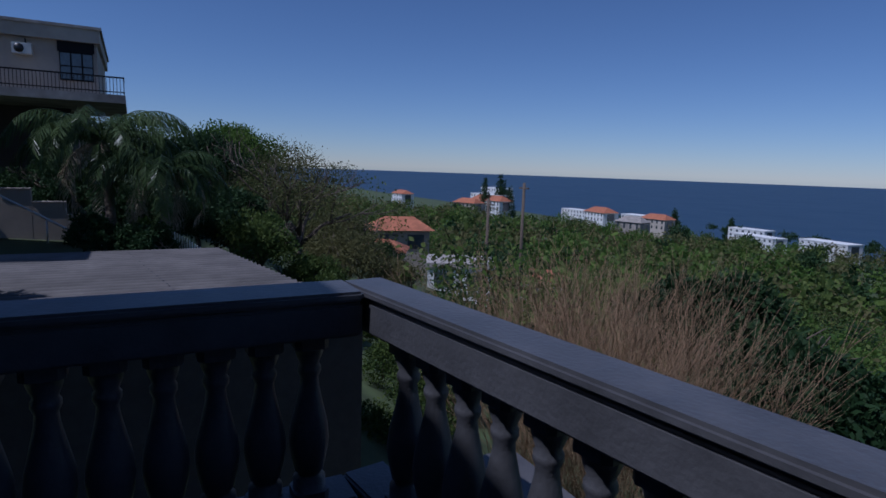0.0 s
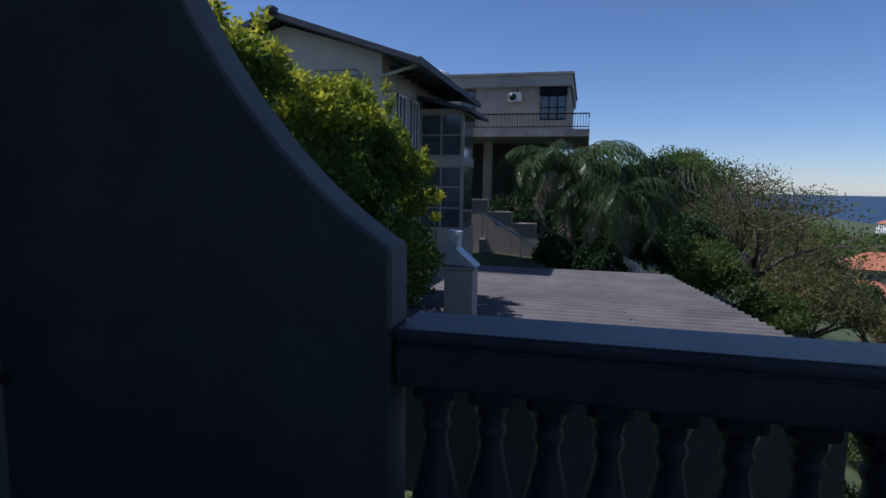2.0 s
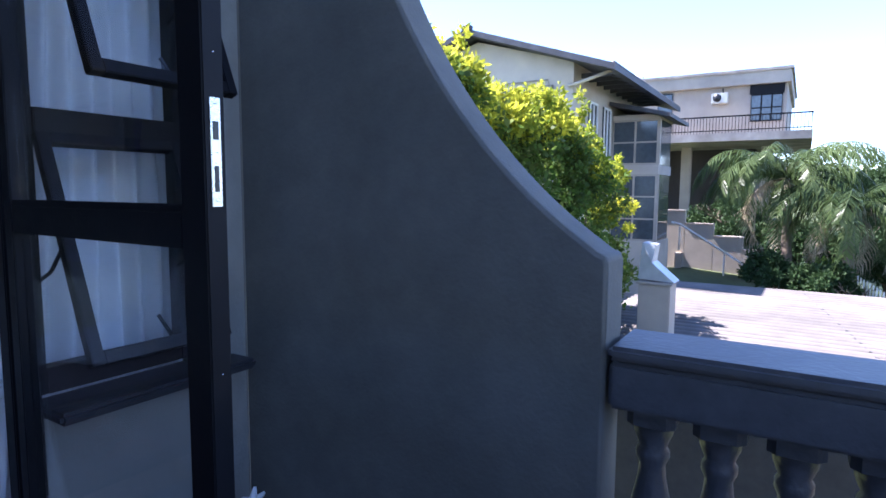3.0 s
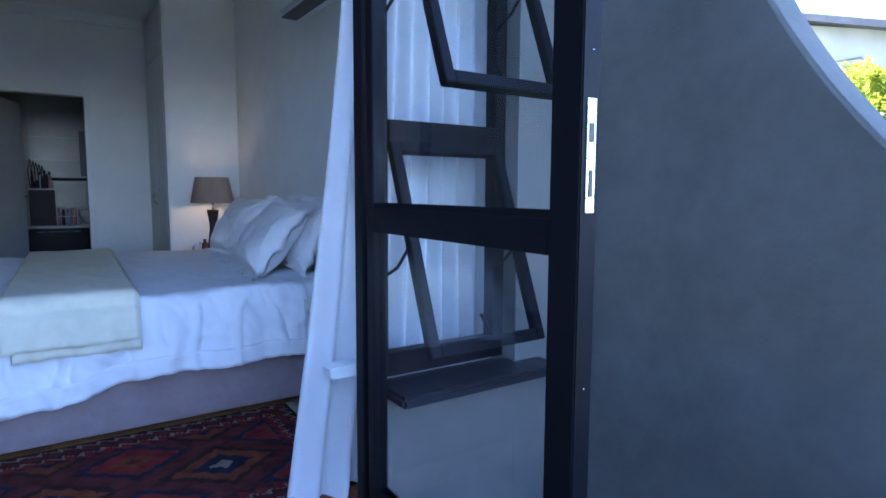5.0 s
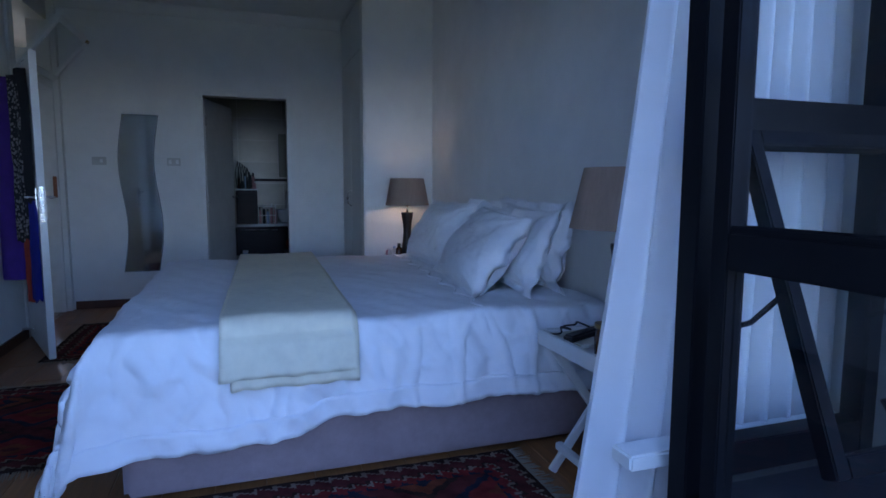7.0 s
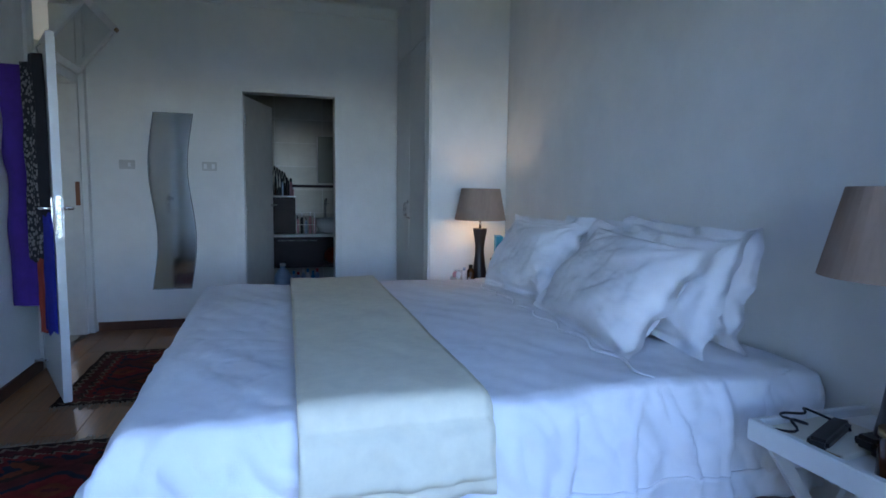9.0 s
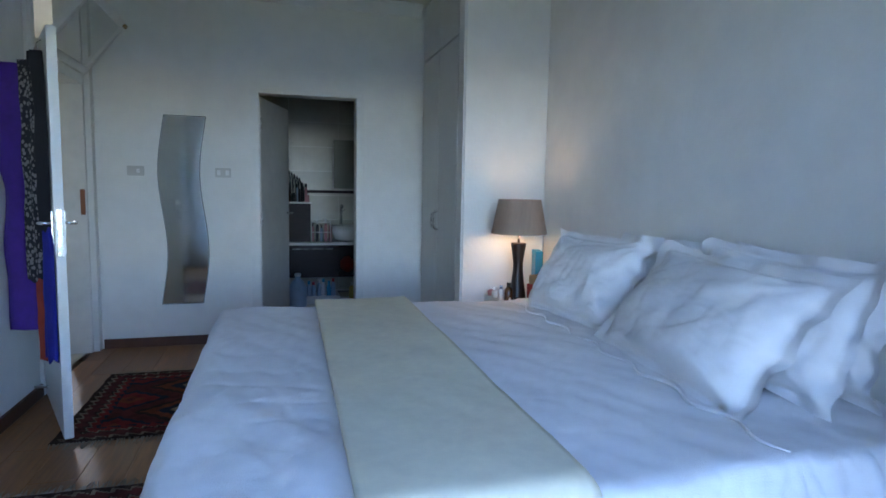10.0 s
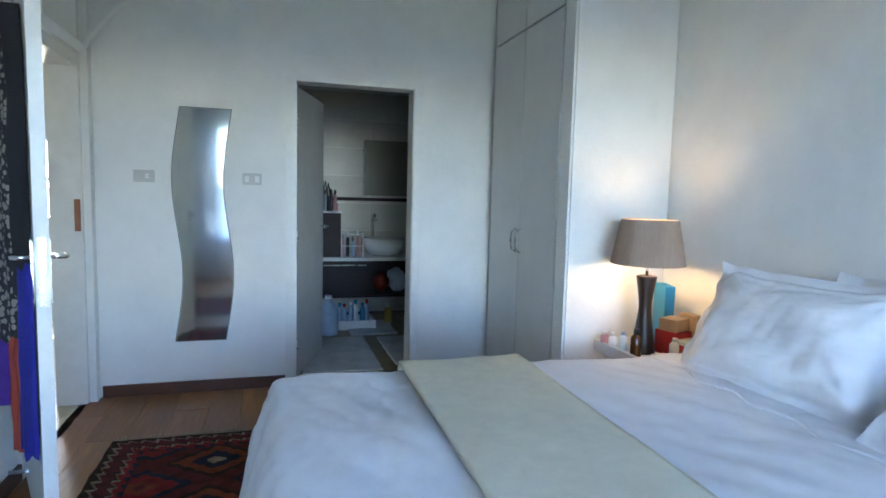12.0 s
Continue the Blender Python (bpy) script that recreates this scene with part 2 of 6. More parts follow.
BARK = mat("bark", (0.13, 0.1, 0.075), 0.95, var=0.3, scale=10, bump=0.8, bscale=30)
TWIG = mat("dry_twig", (0.31, 0.2, 0.11), 0.9, var=0.25, scale=12, bump=0.2)
GRASS = mat("garden_ground", (0.07, 0.095, 0.035), 0.95, var=0.35, scale=0.6, bump=0.8, bscale=3, stain=0.3)
SEA = mat("sea_water", (0.028, 0.058, 0.1), 0.5, var=0.14, scale=0.02, bump=0.6, bscale=0.35, stain=0.15, spec=0.25)
# the yellow of backlit hedge tops is put into this leaf colour
HEDGE = leaf_mat("sunlit_hedge_leaf", (0.13, 0.19, 0.022), (0.62, 0.6, 0.06), 0.6, drift=1.2)
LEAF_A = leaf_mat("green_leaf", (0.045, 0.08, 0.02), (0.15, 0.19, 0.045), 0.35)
LEAF_B = leaf_mat("olive_leaf", (0.085, 0.095, 0.035), (0.19, 0.175, 0.07), 0.35)
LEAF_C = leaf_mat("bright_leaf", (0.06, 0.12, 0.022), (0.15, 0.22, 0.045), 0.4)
LEAF_D = leaf_mat("dark_leaf", (0.02, 0.045, 0.016), (0.05, 0.09, 0.032), 0.25, 0.6)
PALM = leaf_mat("palm_leaf", (0.035, 0.06, 0.02), (0.13, 0.18, 0.07), 0.3, 0.3)
PALMDRY = leaf_mat("dry_palm_leaf", (0.26, 0.21, 0.14), (0.4, 0.34, 0.24), 0.3, 0.6)
PURPLE = mat("purple_fleece", (0.055, 0.018, 0.2), 0.95, var=0.15, scale=20, bump=0.4, bscale=200)
BLACKCLOTH = mat("black_fabric", (0.012, 0.011, 0.014), 0.95, var=0.2, scale=20, bump=0.3, bscale=200)
BLUECLOTH = mat("royal_blue_fabric", (0.012, 0.014, 0.22), 0.9, var=0.15, scale=20, bump=0.3, bscale=200)
REDCLOTH = mat("rust_red_fabric", (0.3, 0.04, 0.02), 0.9, var=0.15, scale=20, bump=0.3, bscale=200)
PLATE = mat("ivory_plate", (0.55, 0.54, 0.5), 0.35, var=0.03, bump=0.0)
PLASTIC_W = mat("white_plastic", (0.78, 0.78, 0.76), 0.35, var=0.03, bump=0.0)
PLASTIC_B = mat("black_plastic", (0.012, 0.012, 0.013), 0.35, var=0.05, bump=0.0)
AMBER = mat("amber_glass", (0.07, 0.022, 0.006), 0.12, var=0.05, bump=0.0)
RED = mat("red_card", (0.5, 0.03, 0.025), 0.5, var=0.05, bump=0.03)
BLUE = mat("cyan_card", (0.03, 0.3, 0.52), 0.45, var=0.05, bump=0.03)
KRAFT = mat("kraft_card", (0.42, 0.3, 0.17), 0.7, var=0.1, bump=0.05)
CREAM = mat("cream_paper", (0.7, 0.66, 0.54), 0.7, var=0.05, bump=0.03)
PINK = mat("pink_plastic", (0.6, 0.3, 0.32), 0.5, var=0.05, bump=0.02)
LBLUE = mat("pale_blue_plastic", (0.35, 0.47, 0.6), 0.3, var=0.05, bump=0.02)
BRASS = mat("aged_brass", (0.36, 0.25, 0.12), 0.35, 1.0, var=0.2, bump=0.05)
WOODRAW = mat("raw_wood_patch", (0.3, 0.11, 0.05), 0.6, var=0.2, bump=0.1)


def leopard_mat():
    m = mat("leopard_print", (0.3, 0.27, 0.24), 0.9, var=0.1, bump=0.2)
    nt = m.node_tree
    b = nt.nodes["Principled BSDF"]
    co = nt.nodes.new("ShaderNodeTexCoord")
    vo = node(nt, "ShaderNodeTexVoronoi", Scale=46.0)
    nt.links.new(co.outputs["Object"], vo.inputs["Vector"])
    rp = nt.nodes.new("ShaderNodeValToRGB")
    rp.color_ramp.elements[0].position, rp.color_ramp.elements[0].color = 0.42, (0.2, 0.18, 0.17, 1)
    rp.color_ramp.elements[1].position, rp.color_ramp.elements[1].color = 0.5, (0.01, 0.01, 0.012, 1)
    nt.links.new(vo.outputs["Distance"], rp.inputs[0])
    nt.links.new(rp.outputs[0], b.inputs["Base Color"])
    return m


LEOPARD = leopard_mat()


# ---- building helpers ----
def root_of(ob):
    while ob.parent:
        ob = ob.parent
    return ob


def thing(name, at, label, category, group="", kind=""):
    e = new(name)
    e.location = at
    e.empty_display_size = 0.1
    return tagged(e, label, category, group, kind)


def part(name, bm, material, parent=None, label="", smooth=False):
    """Links a bmesh, in world metres, as one mesh object under a thing or a part."""
    me = bpy.data.meshes.new(name)
    bm.to_mesh(me)
    bm.free()
    me.materials.append(material)
    if smooth:
        me.polygons.foreach_set("use_smooth", [True] * len(me.polygons))
    ob = new(name, me)
    if parent:
        me.transform(Matrix.Translation(-root_of(parent).location))
        ob.parent = parent
    if label:
        ob["label"] = label
    return ob


def raw(name, verts, faces, material, parent=None, label="", smooth=False):
    me = bpy.data.meshes.new(name)
    v = np.asarray(verts, dtype=float).reshape(-1, 3)
    if parent:
        v = v - np.array(root_of(parent).location)
    me.from_pydata(v.tolist(), [], [tuple(int(i) for i in f) for f in faces])
    me.materials.append(material)
    if smooth:
        me.polygons.foreach_set("use_smooth", [True] * len(me.polygons))
    ob = new(name, me)
    if parent:
        ob.parent = parent
    if label:
        ob["label"] = label
    return ob


def cube(bm, x0, x1, y0, y1, z0, z1, turn=None):
    m = Matrix.LocRotScale(((x0 + x1) / 2, (y0 + y1) / 2, (z0 + z1) / 2), None, (x1 - x0, y1 - y0, z1 - z0))
    r = bmesh.ops.create_cube(bm, size=1, matrix=(turn @ m) if turn else m)
    return r["verts"]


def block(name, x0, x1, y0, y1, z0, z1, material, parent=None, label="", bevel=0.003, turn=None):
    bm = bmesh.new()
    cube(bm, x0, x1, y0, y1, z0, z1)
    if bevel:
        bmesh.ops.bevel(bm, geom=bm.edges[:], offset=min(bevel, 0.3 * min(x1 - x0, y1 - y0, z1 - z0)), segments=2, affect='EDGES')
    if turn:
        bmesh.ops.transform(bm, matrix=turn, verts=bm.verts[:])
    return part(name, bm, material, parent, label)


def blocks(name, list_of, material, parent=None, label=""):
    bm = bmesh.new()
    for b in list_of:
        cube(bm, *b)
    return part(name, bm, material, parent, label)


def structure(ob, label, category):
    return tagged(ob, label, category, kind="structure")


def lathe(profile, at, seg=20, z_turn=None):
    """A turned solid from (radius, z) pairs."""
    n = len(profile)
    vs, fs = [], []
    for r, z in profile:
        for k in range(seg):
            a = 2 * math.pi * k / seg
            vs.append((at[0] + r * math.cos(a), at[1] + r * math.sin(a), at[2] + z))
    for i in range(n - 1):
        for k in range(seg):
            k2 = (k + 1) % seg
            fs.append((i * seg + k, i * seg + k2, (i + 1) * seg + k2, (i + 1) * seg + k))
    fs.append(tuple(range(seg - 1, -1, -1)))
    fs.append(tuple((n - 1) * seg + k for k in range(seg)))
    return vs, fs


def turned(name, profile, at, material, parent=None, label="", seg=20):
    v, f = lathe(profile, at, seg)
    ob = raw(name, v, f, material, parent, label)
    me = ob.data
    me.polygons.foreach_set("use_smooth", [len(p.vertices) == 4 for p in me.polygons])
    return ob


def tube_mesh(path, radii, seg=6):
    """Tapered tube along points."""
    vs, fs = [], []
    pts = [Vector(q) for q in path]
    for i, q in enumerate(pts):
        d = (pts[min(i + 1, len(pts) - 1)] - pts[max(i - 1, 0)]).normalized()
        s = d.cross(Vector((0.31, 0.17, 0.93)))
        s = s.normalized() if s.length > 0.01 else Vector((1, 0, 0))
        t = d.cross(s)
        for k in range(seg):
            a = 2 * math.pi * k / seg
            vs.append(q + (s * math.cos(a) + t * math.sin(a)) * radii[i])
    for i in range(len(pts) - 1):
        for k in range(seg):
            k2 = (k + 1) % seg
            fs.append((i * seg + k, i * seg + k2, (i + 1) * seg + k2, (i + 1) * seg + k))
    fs.append(tuple(range(seg - 1, -1, -1)))
    fs.append(tuple((len(pts) - 1) * seg + k for k in range(seg)))
    return [tuple(v) for v in vs], fs


def tubes(name, list_of, material, parent=None, label="", seg=6):
    V, F = [], []
    for path, radii in list_of:
        v, f = tube_mesh(path, radii, seg)
        n = len(V)
        V += v
        F += [tuple(i + n for i in q) for q in f]
    return raw(name, V, F, material, parent, label, smooth=True)


def grid_mesh(P):
    """Verts and faces of a grid of points, shape (n, m, 3)."""
    n, m = P.shape[:2]
    idx = np.arange(n * m).reshape(n, m)
    F = np.stack([idx[:-1, :-1], idx[1:, :-1], idx[1:, 1:], idx[:-1, 1:]], -1).reshape(-1, 4)
    return P.reshape(-1, 3), F


def wrinkle(x, y, z, s, seed=0.0):
    return noise.noise(Vector((x * s + seed, y * s - seed, z * s + 2 * seed)))


# ================= the bedroom =================
LX, D, TOP = -3.22, 5.32, 2.86


def walls(name, blocks_of, label, material=None):
    return structure(blocks(name, blocks_of, material or WALL), label, "wall")


structure(block("floor", LX - 0.05, 0.0, 0.03, D + 0.02, -0.22, -0.014, BASEB, bevel=0), "wooden laminate bedroom floor in warm brown", "floor")
structure(block("ceiling", LX - 0.2, 0.25, 0.0, D + 0.2, TOP, TOP + 0.15, CEIL, bevel=0), "plain white bedroom ceiling", "ceiling")
walls("wall_east", [(0.0, 0.1, 0.1, D + 0.15, -0.2, TOP)], "plain off-white plastered wall behind the bed")
walls("wall_north", [(LX + 0.06, -1.995, D, D + 0.15, -0.2, TOP), (-1.11, 0.0, D, D + 0.15, -0.2, TOP), (-1.995, -1.11, D, D + 0.15, 2.09, TOP)], "off-white plastered wall with a doorway to a bathroom")
walls("wall_west", [(LX - 0.14, LX, 0.1, 4.33, -0.2, TOP), (LX - 0.14, LX, 4.33, 5.24, 2.62, TOP), (LX - 0.14, LX + 0.06, 5.24, D + 0.15, -0.2, TOP)], "off-white plastered wall with a doorway and an open fanlight")
walls("wall_south", [(-0.08, 0.098, 0.0, 0.14, -0.2, TOP), (-0.62, -0.08, 0.002, 0.14, -0.2, 0.47), (-0.62, -0.08, 0.002, 0.14, 2.3, TOP),
                     (-3.4, -2.95, 0.0, 0.14, -0.2, TOP), (-2.95, -2.35, 0.002, 0.14, -0.2, 0.47), (-2.95, -0.62, 0.004, 0.14, 2.3, TOP)],
      "grey rendered balcony wall with glazed doors and windows", mat("grey_outer_render", (0.24, 0.235, 0.215), 0.85, var=0.08, scale=10, bump=0.35, bscale=60, stain=0.1, spec=0.2))
structure(blocks("wall_south_lining", [(-0.08, 0.0, 0.14, 0.17, 0, TOP), (-0.62, -0.08, 0.14, 0.17, 0, 0.5), (-2.95, -0.62, 0.14, 0.17, 2.32, TOP), (-0.62, -0.08, 0.14, 0.17, 2.32, TOP), (LX, -2.95, 0.14, 0.17, 0, TOP), (-2.95, -2.35, 0.14, 0.17, 0, 0.5)], WALL), "white plastered inner face of the balcony wall", "wall")
# coved cornice
for nm, pts in (("cornice", [(LX, D - 0.001), (-0.62, D - 0.001)]),):
    bm = bmesh.new()
    prof = [(0.0, 0.0), (0.0, -0.09), (0.02, -0.085), (0.05, -0.05), (0.085, -0.02), (0.09, 0.0)]
    va = [bm.verts.new((LX + 0.002, D - p[0] - 0.001, TOP + p[1] - 0.002)) for p in prof]
    vb = [bm.verts.new((-0.622, D - p[0] - 0.001, TOP + p[1] - 0.002)) for p in prof]
    for i in range(len(prof)):
        j = (i + 1) % len(prof)
        bm.faces.new((va[i], va[j], vb[j], vb[i]))
    bm.faces.new(va[::-1])
    bm.faces.new(vb)
    structure(part(nm, bm, CEIL), "white coved plaster cornice", "cornice")
# skirting boards
structure(blocks("baseboard", [(LX + 0.075, -2.037, D - 0.016, D - 0.001, 0, 0.075), (-1.135, -0.62, D - 0.016, D - 0.001, 0, 0.075), (LX + 0.001, LX + 0.016, 0.2, 4.24, 0, 0.075), (-0.016, -0.001, 0.2, 4.05, 0, 0.075)], BASEB), "dark stained wooden skirting board", "skirting")

# built-in wardrobe
ward = thing("wardrobe", (-0.31, 4.7, 0), "built-in wardrobe with two tall pale grey doors", "wardrobe")
blocks("carcass", [(-0.575, -0.002, 4.19, D - 0.002, 0.0, TOP - 0.002)], WARDROBE, ward)
block("side_panel", -0.622, -0.002, 4.053, 4.19, 0.0, TOP - 0.003, WALL, ward, "white plastered end wall", bevel=0.012)
for y0, y1 in ((4.2, 4.69), (4.696, 5.19)):
    dr = block("door", -0.62, -0.602, y0, y1, 0.07, 2.35, WARDROBE, ward, bevel=0.003)
    hy = 4.66 if y0 < 4.5 else 4.73
    tubes("handle", [([(-0.622, hy, 1.13), (-0.655, hy - 0.006, 1.11), (-0.662, hy - 0.009, 1.06), (-0.655, hy - 0.006, 1.0), (-0.622, hy, 0.98)], [0.006] * 5)], STEEL, dr, "curved brushed steel handle")
    block("top_door", -0.62, -0.602, y0, y1, 2.362, TOP - 0.09, WARDROBE, ward, bevel=0.003)
block("plinth", -0.606, -0.6005, 4.2, 5.2, 0.0, 0.065, BASEB, ward)

# bathroom doorway: frame and open leaf
bd = thing("door_1", (-1.545, D, 0), "white painted bathroom door standing open inwards", "door", kind="structure")
block("architrave", -2.035, -1.998, D - 0.014, D - 0.001, 0.0, 2.08, WHITE, bd, bevel=0.004)
block("architrave", -1.998, -1.965, D - 0.022, D - 0.001, 0.0, 2.08, WHITE, bd, bevel=0.006)
block("architrave", -1.172, -1.137, D - 0.022, D - 0.001, 0.0, 2.08, WHITE, bd, bevel=0.006)
block("architrave", -1.965, -1.172, D - 0.022, D - 0.001, 2.05, 2.08, WHITE, bd, bevel=0.006)
block("jamb", -1.995, -1.964, D - 0.0005, D + 0.16, 0.0, 2.0895, WHITE, bd)
block("jamb", -1.173, -1.11, D - 0.0005, D + 0.16, 0.0, 2.0895, WHITE, bd)
block("head", -1.964, -1.173, D - 0.0005, D + 0.16, 2.052, 2.09, WHITE, bd)
block("threshold", -1.964, -1.173, D - 0.005, D + 0.16, -0.01, 0.006, BASEB, bd)
leafm = Matrix.Translation((-1.958, D + 0.13, 0)) @ Matrix.Rotation(radians(72), 4, 'Z')
lf = block("leaf", 0.0, 0.78, 0.0, 0.04, 0.01, 2.04, WHITE, bd, turn=leafm)
tubes("handle", [([leafm @ Vector((0.72, 0.0, 1.05)), leafm @ Vector((0.72, -0.05, 1.05)), leafm @ Vector((0.6, -0.055, 1.045))], [0.01, 0.009, 0.008])], CHROME, lf, "chrome lever handle", seg=8)
for z in (0.25, 1.02, 1.82):
    tubes("hinge", [([leafm @ Vector((0.004, -0.006, z - 0.05)), leafm @ Vector((0.004, -0.006, z + 0.05))], [0.007, 0.007])], STEEL, lf, seg=8)

# passage doorway in the west wall, door leaf swung into the room
pd = thing("door_2", (LX, 4.8, 0), "white painted passage door frame with an open fanlight above", "door", kind="structure")
block("jamb", LX - 0.15, LX + 0.02, 4.31, 4.36, 0.0, 2.62, WHITE, pd)
block("jamb", LX - 0.15, LX + 0.02, 5.205, 5.245, 0.0, 2.62, WHITE, pd)
block("architrave", LX + 0.001, LX + 0.02, 4.235, 4.31, 0.0, 2.7, WHITE, pd, bevel=0.004)
block("transom", LX - 0.15, LX + 0.02, 4.36, 5.205, 2.02, 2.09, WHITE, pd)
block("strike_plate", LX - 0.02, LX + 0.012, 5.198, 5.206, 1.06, 1.25, WOODRAW, pd, "bare wood lock recess with a brass strike")
# fanlight sash hinged at its foot, tilted into the room
fan = Matrix.Translation((LX + 0.03, 4.78, 2.1)) @ Matrix.Rotation(radians(38), 4, 'Y')
sash = thing("fanlight", (LX + 0.03, 4.78, 2.1), "white framed glass fanlight tilted open above the door", "window")
for nm, b in (("rail", (-0.02, 0.02, -0.42, 0.42, 0.0, 0.05)), ("rail", (-0.02, 0.02, -0.42, 0.42, 0.43, 0.48)), ("stile", (-0.02, 0.02, -0.42, -0.37, 0.05, 0.43)), ("stile", (-0.02, 0.02, 0.37, 0.42, 0.05, 0.43))):
    block(nm, *b, WHITE, sash, turn=fan, bevel=0.004)
g = block("pane", -0.003, 0.003, -0.37, 0.37, 0.05, 0.43, GLASS, sash, turn=fan, bevel=0)
g.visible_shadow = False
block("stay", 0.02, 0.035, 0.34, 0.4, 0.44, 0.47, BRASS, sash, turn=fan)

pl = thing("passage_door", (LX + 0.02, 4.3, 0), "white painted panel door swung open, with clothes hanging on it", "door")
ang = math.atan2(3.471 - 4.29, -2.838 - (LX + 0.03))
dm = Matrix.Translation((LX + 0.03, 4.29, 0)) @ Matrix.Rotation(ang, 4, 'Z')
LW = 0.88
lfp = block("leaf", 0.0, LW, -0.02, 0.022, 0.012, 2.02, WHITE, pl, turn=dm, bevel=0.003)
block("lock_case", LW - 0.001, LW + 0.003, -0.011, 0.012, 0.93, 1.16, STEEL, pl, "steel lock face plate", turn=dm)
for s in (-1, 1):
    y = 0.022 if s > 0 else -0.02
    block("rose", LW - 0.085, LW - 0.045, min(y, y + s * 0.008), max(y, y + s * 0.008), 0.93, 1.15, STEEL, pl, turn=dm)
    tb = tubes("handle", [([dm @ Vector((LW - 0.065, y, 1.09)), dm @ Vector((LW - 0.065, y + s * 0.05, 1.09)), dm @ Vector((LW - 0.075, y + s * 0.056, 1.09)), dm @ Vector((LW - 0.18, y + s * 0.056, 1.085))], [0.01, 0.009, 0.009, 0.008])], CHROME, pl, "chrome lever handle")

# clothes on the far face of the door
def garment(name, u0, u1, z0, z1, thick, material, label, seed, off=0.0):
    g = thing(name, tuple(dm @ Vector(((u0 + u1) / 2, -0.03, z0))), label, "clothing", "clothes on the door")
    n, m = 26, 40
    P = np.zeros((n, m, 3))
    Q = np.zeros((n, m, 3))
    for i in range(n):
        a = i / (n - 1)
        for j in range(m):
            b = j / (m - 1)
            w = 0.42 + 0.58 * min(1, (1 - b) * 2.2 + 0.1)
            sh = 1.0 if b < 0.82 else 1.0 - 0.55 * (b - 0.82) / 0.18
            u = (u0 + u1) / 2 + (a - 0.5) * (u1 - u0) * sh
            fold = 0.35 * math.sin(a * 17 + seed + 1.5 * wrinkle(a * 3, b * 2, seed, 1)) + 0.5 * wrinkle(a * 4, b * 5, seed, 1)
            bulge = math.sin(math.pi * a) ** 0.5
            zz = z0 + (z1 - z0) * b + 0.03 * wrinkle(a * 6, seed, 0, 1) * (1 - b)
            P[i, j] = dm @ Vector((u, -0.026 - off - thick * bulge * (0.75 + 0.3 * fold), zz))
            Q[i, j] = dm @ Vector((u, -0.024 - off, zz))
    v1, f1 = grid_mesh(P)
    v2, f2 = grid_mesh(Q)
    raw("cloth", np.vstack([v1, v2]), np.vstack([f1, f2[:, ::-1] + len(v1)]), material, g, smooth=True)
    tubes("hook_loop", [([dm @ Vector(((u0 + u1) / 2, -0.03 - off, z1 - 0.02)), dm @ Vector(((u0 + u1) / 2, -0.045 - off, z1 + 0.04)), dm @ Vector(((u0 + u1) / 2, -0.024, z1 + 0.06))], [0.004] * 3)], STEEL, g)
    return g


garment("purple_gown", 0.1, 0.6, 0.52, 1.9, 0.24, PURPLE, "long purple fleece gown hanging on a door", 1.0)
garment("leopard_robe", 0.52, 0.78, 0.8, 1.88, 0.09, LEOPARD, "grey leopard print robe hanging on a door", 4.0, 0.02)
garment("black_jacket", 0.6, 0.82, 0.95, 1.92, 0.07, BLACKCLOTH, "black jacket hanging on a door", 7.0)
garment("blue_dress", 0.66, 0.86, 0.4, 1.1, 0.05, BLUECLOTH, "royal blue dress hanging on a door", 9.0)
garment("red_scarf", 0.62, 0.7, 0.38, 1.05, 0.06, REDCLOTH, "rust red scarf hanging on a door", 12.0, 0.01)
# door stop on the wall
ds = thing("door_stop", (LX + 0.02, 4.1, 0.1), "small steel door stop fixed to the skirting", "door stop")
tubes("rod", [([(LX + 0.017, 4.1, 0.1), (LX + 0.12, 4.1, 0.1)], [0.009, 0.009])], STEEL, ds)
turned("buffer", [(0.016, 0), (0.016, 0.02)], (LX + 0.125, 4.1, 0.09), PLASTIC_B, ds, seg=12)

# wavy wall mirror
mirr = thing("wall_mirror", (-2.53, D - 0.01, 0.35), "tall frameless wave-shaped mirror on the wall", "mirror")


def wave_sheet(x0, w, z0, z1, y0, y1, grow, n=48):
    vs, fs = [], []
    for i in range(n):
        s = i / (n - 1)
        z = z0 - grow + (z1 - z0 + 2 * grow) * s
        c = x0 + 0.031 * math.sin(2 * math.pi * (s * 1.18 - 0.08)) + 0.012 * s
        for x in (c - w / 2 - grow, c + w / 2 + grow):
            vs += [(x, y0, z), (x, y1, z)]
    for i in range(n - 1):
        a, b = 4 * i, 4 * i + 4
        fs += [(a, a + 2, b + 2, b), (a + 1, b + 1, b + 3, a + 3), (a, b, b + 1, a + 1), (a + 2, a + 3, b + 3, b + 2)]
    fs += [(0, 1, 3, 2), (4 * n - 4, 4 * n - 2, 4 * n - 1, 4 * n - 3)]
    return vs, fs


v, f = wave_sheet(-2.552, 0.3, 0.345, 1.835, D - 0.012, D - 0.006, 0.0)
raw("mirror_glass", v, f, MIRROR, mirr)
v, f = wave_sheet(-2.552, 0.3, 0.345, 1.835, D - 0.006, D - 0.001, 0.006)
raw("backing", v, f, mat("mirror_edge", (0.1, 0.13, 0.12), 0.3), mirr, "dark bevelled glass edge")

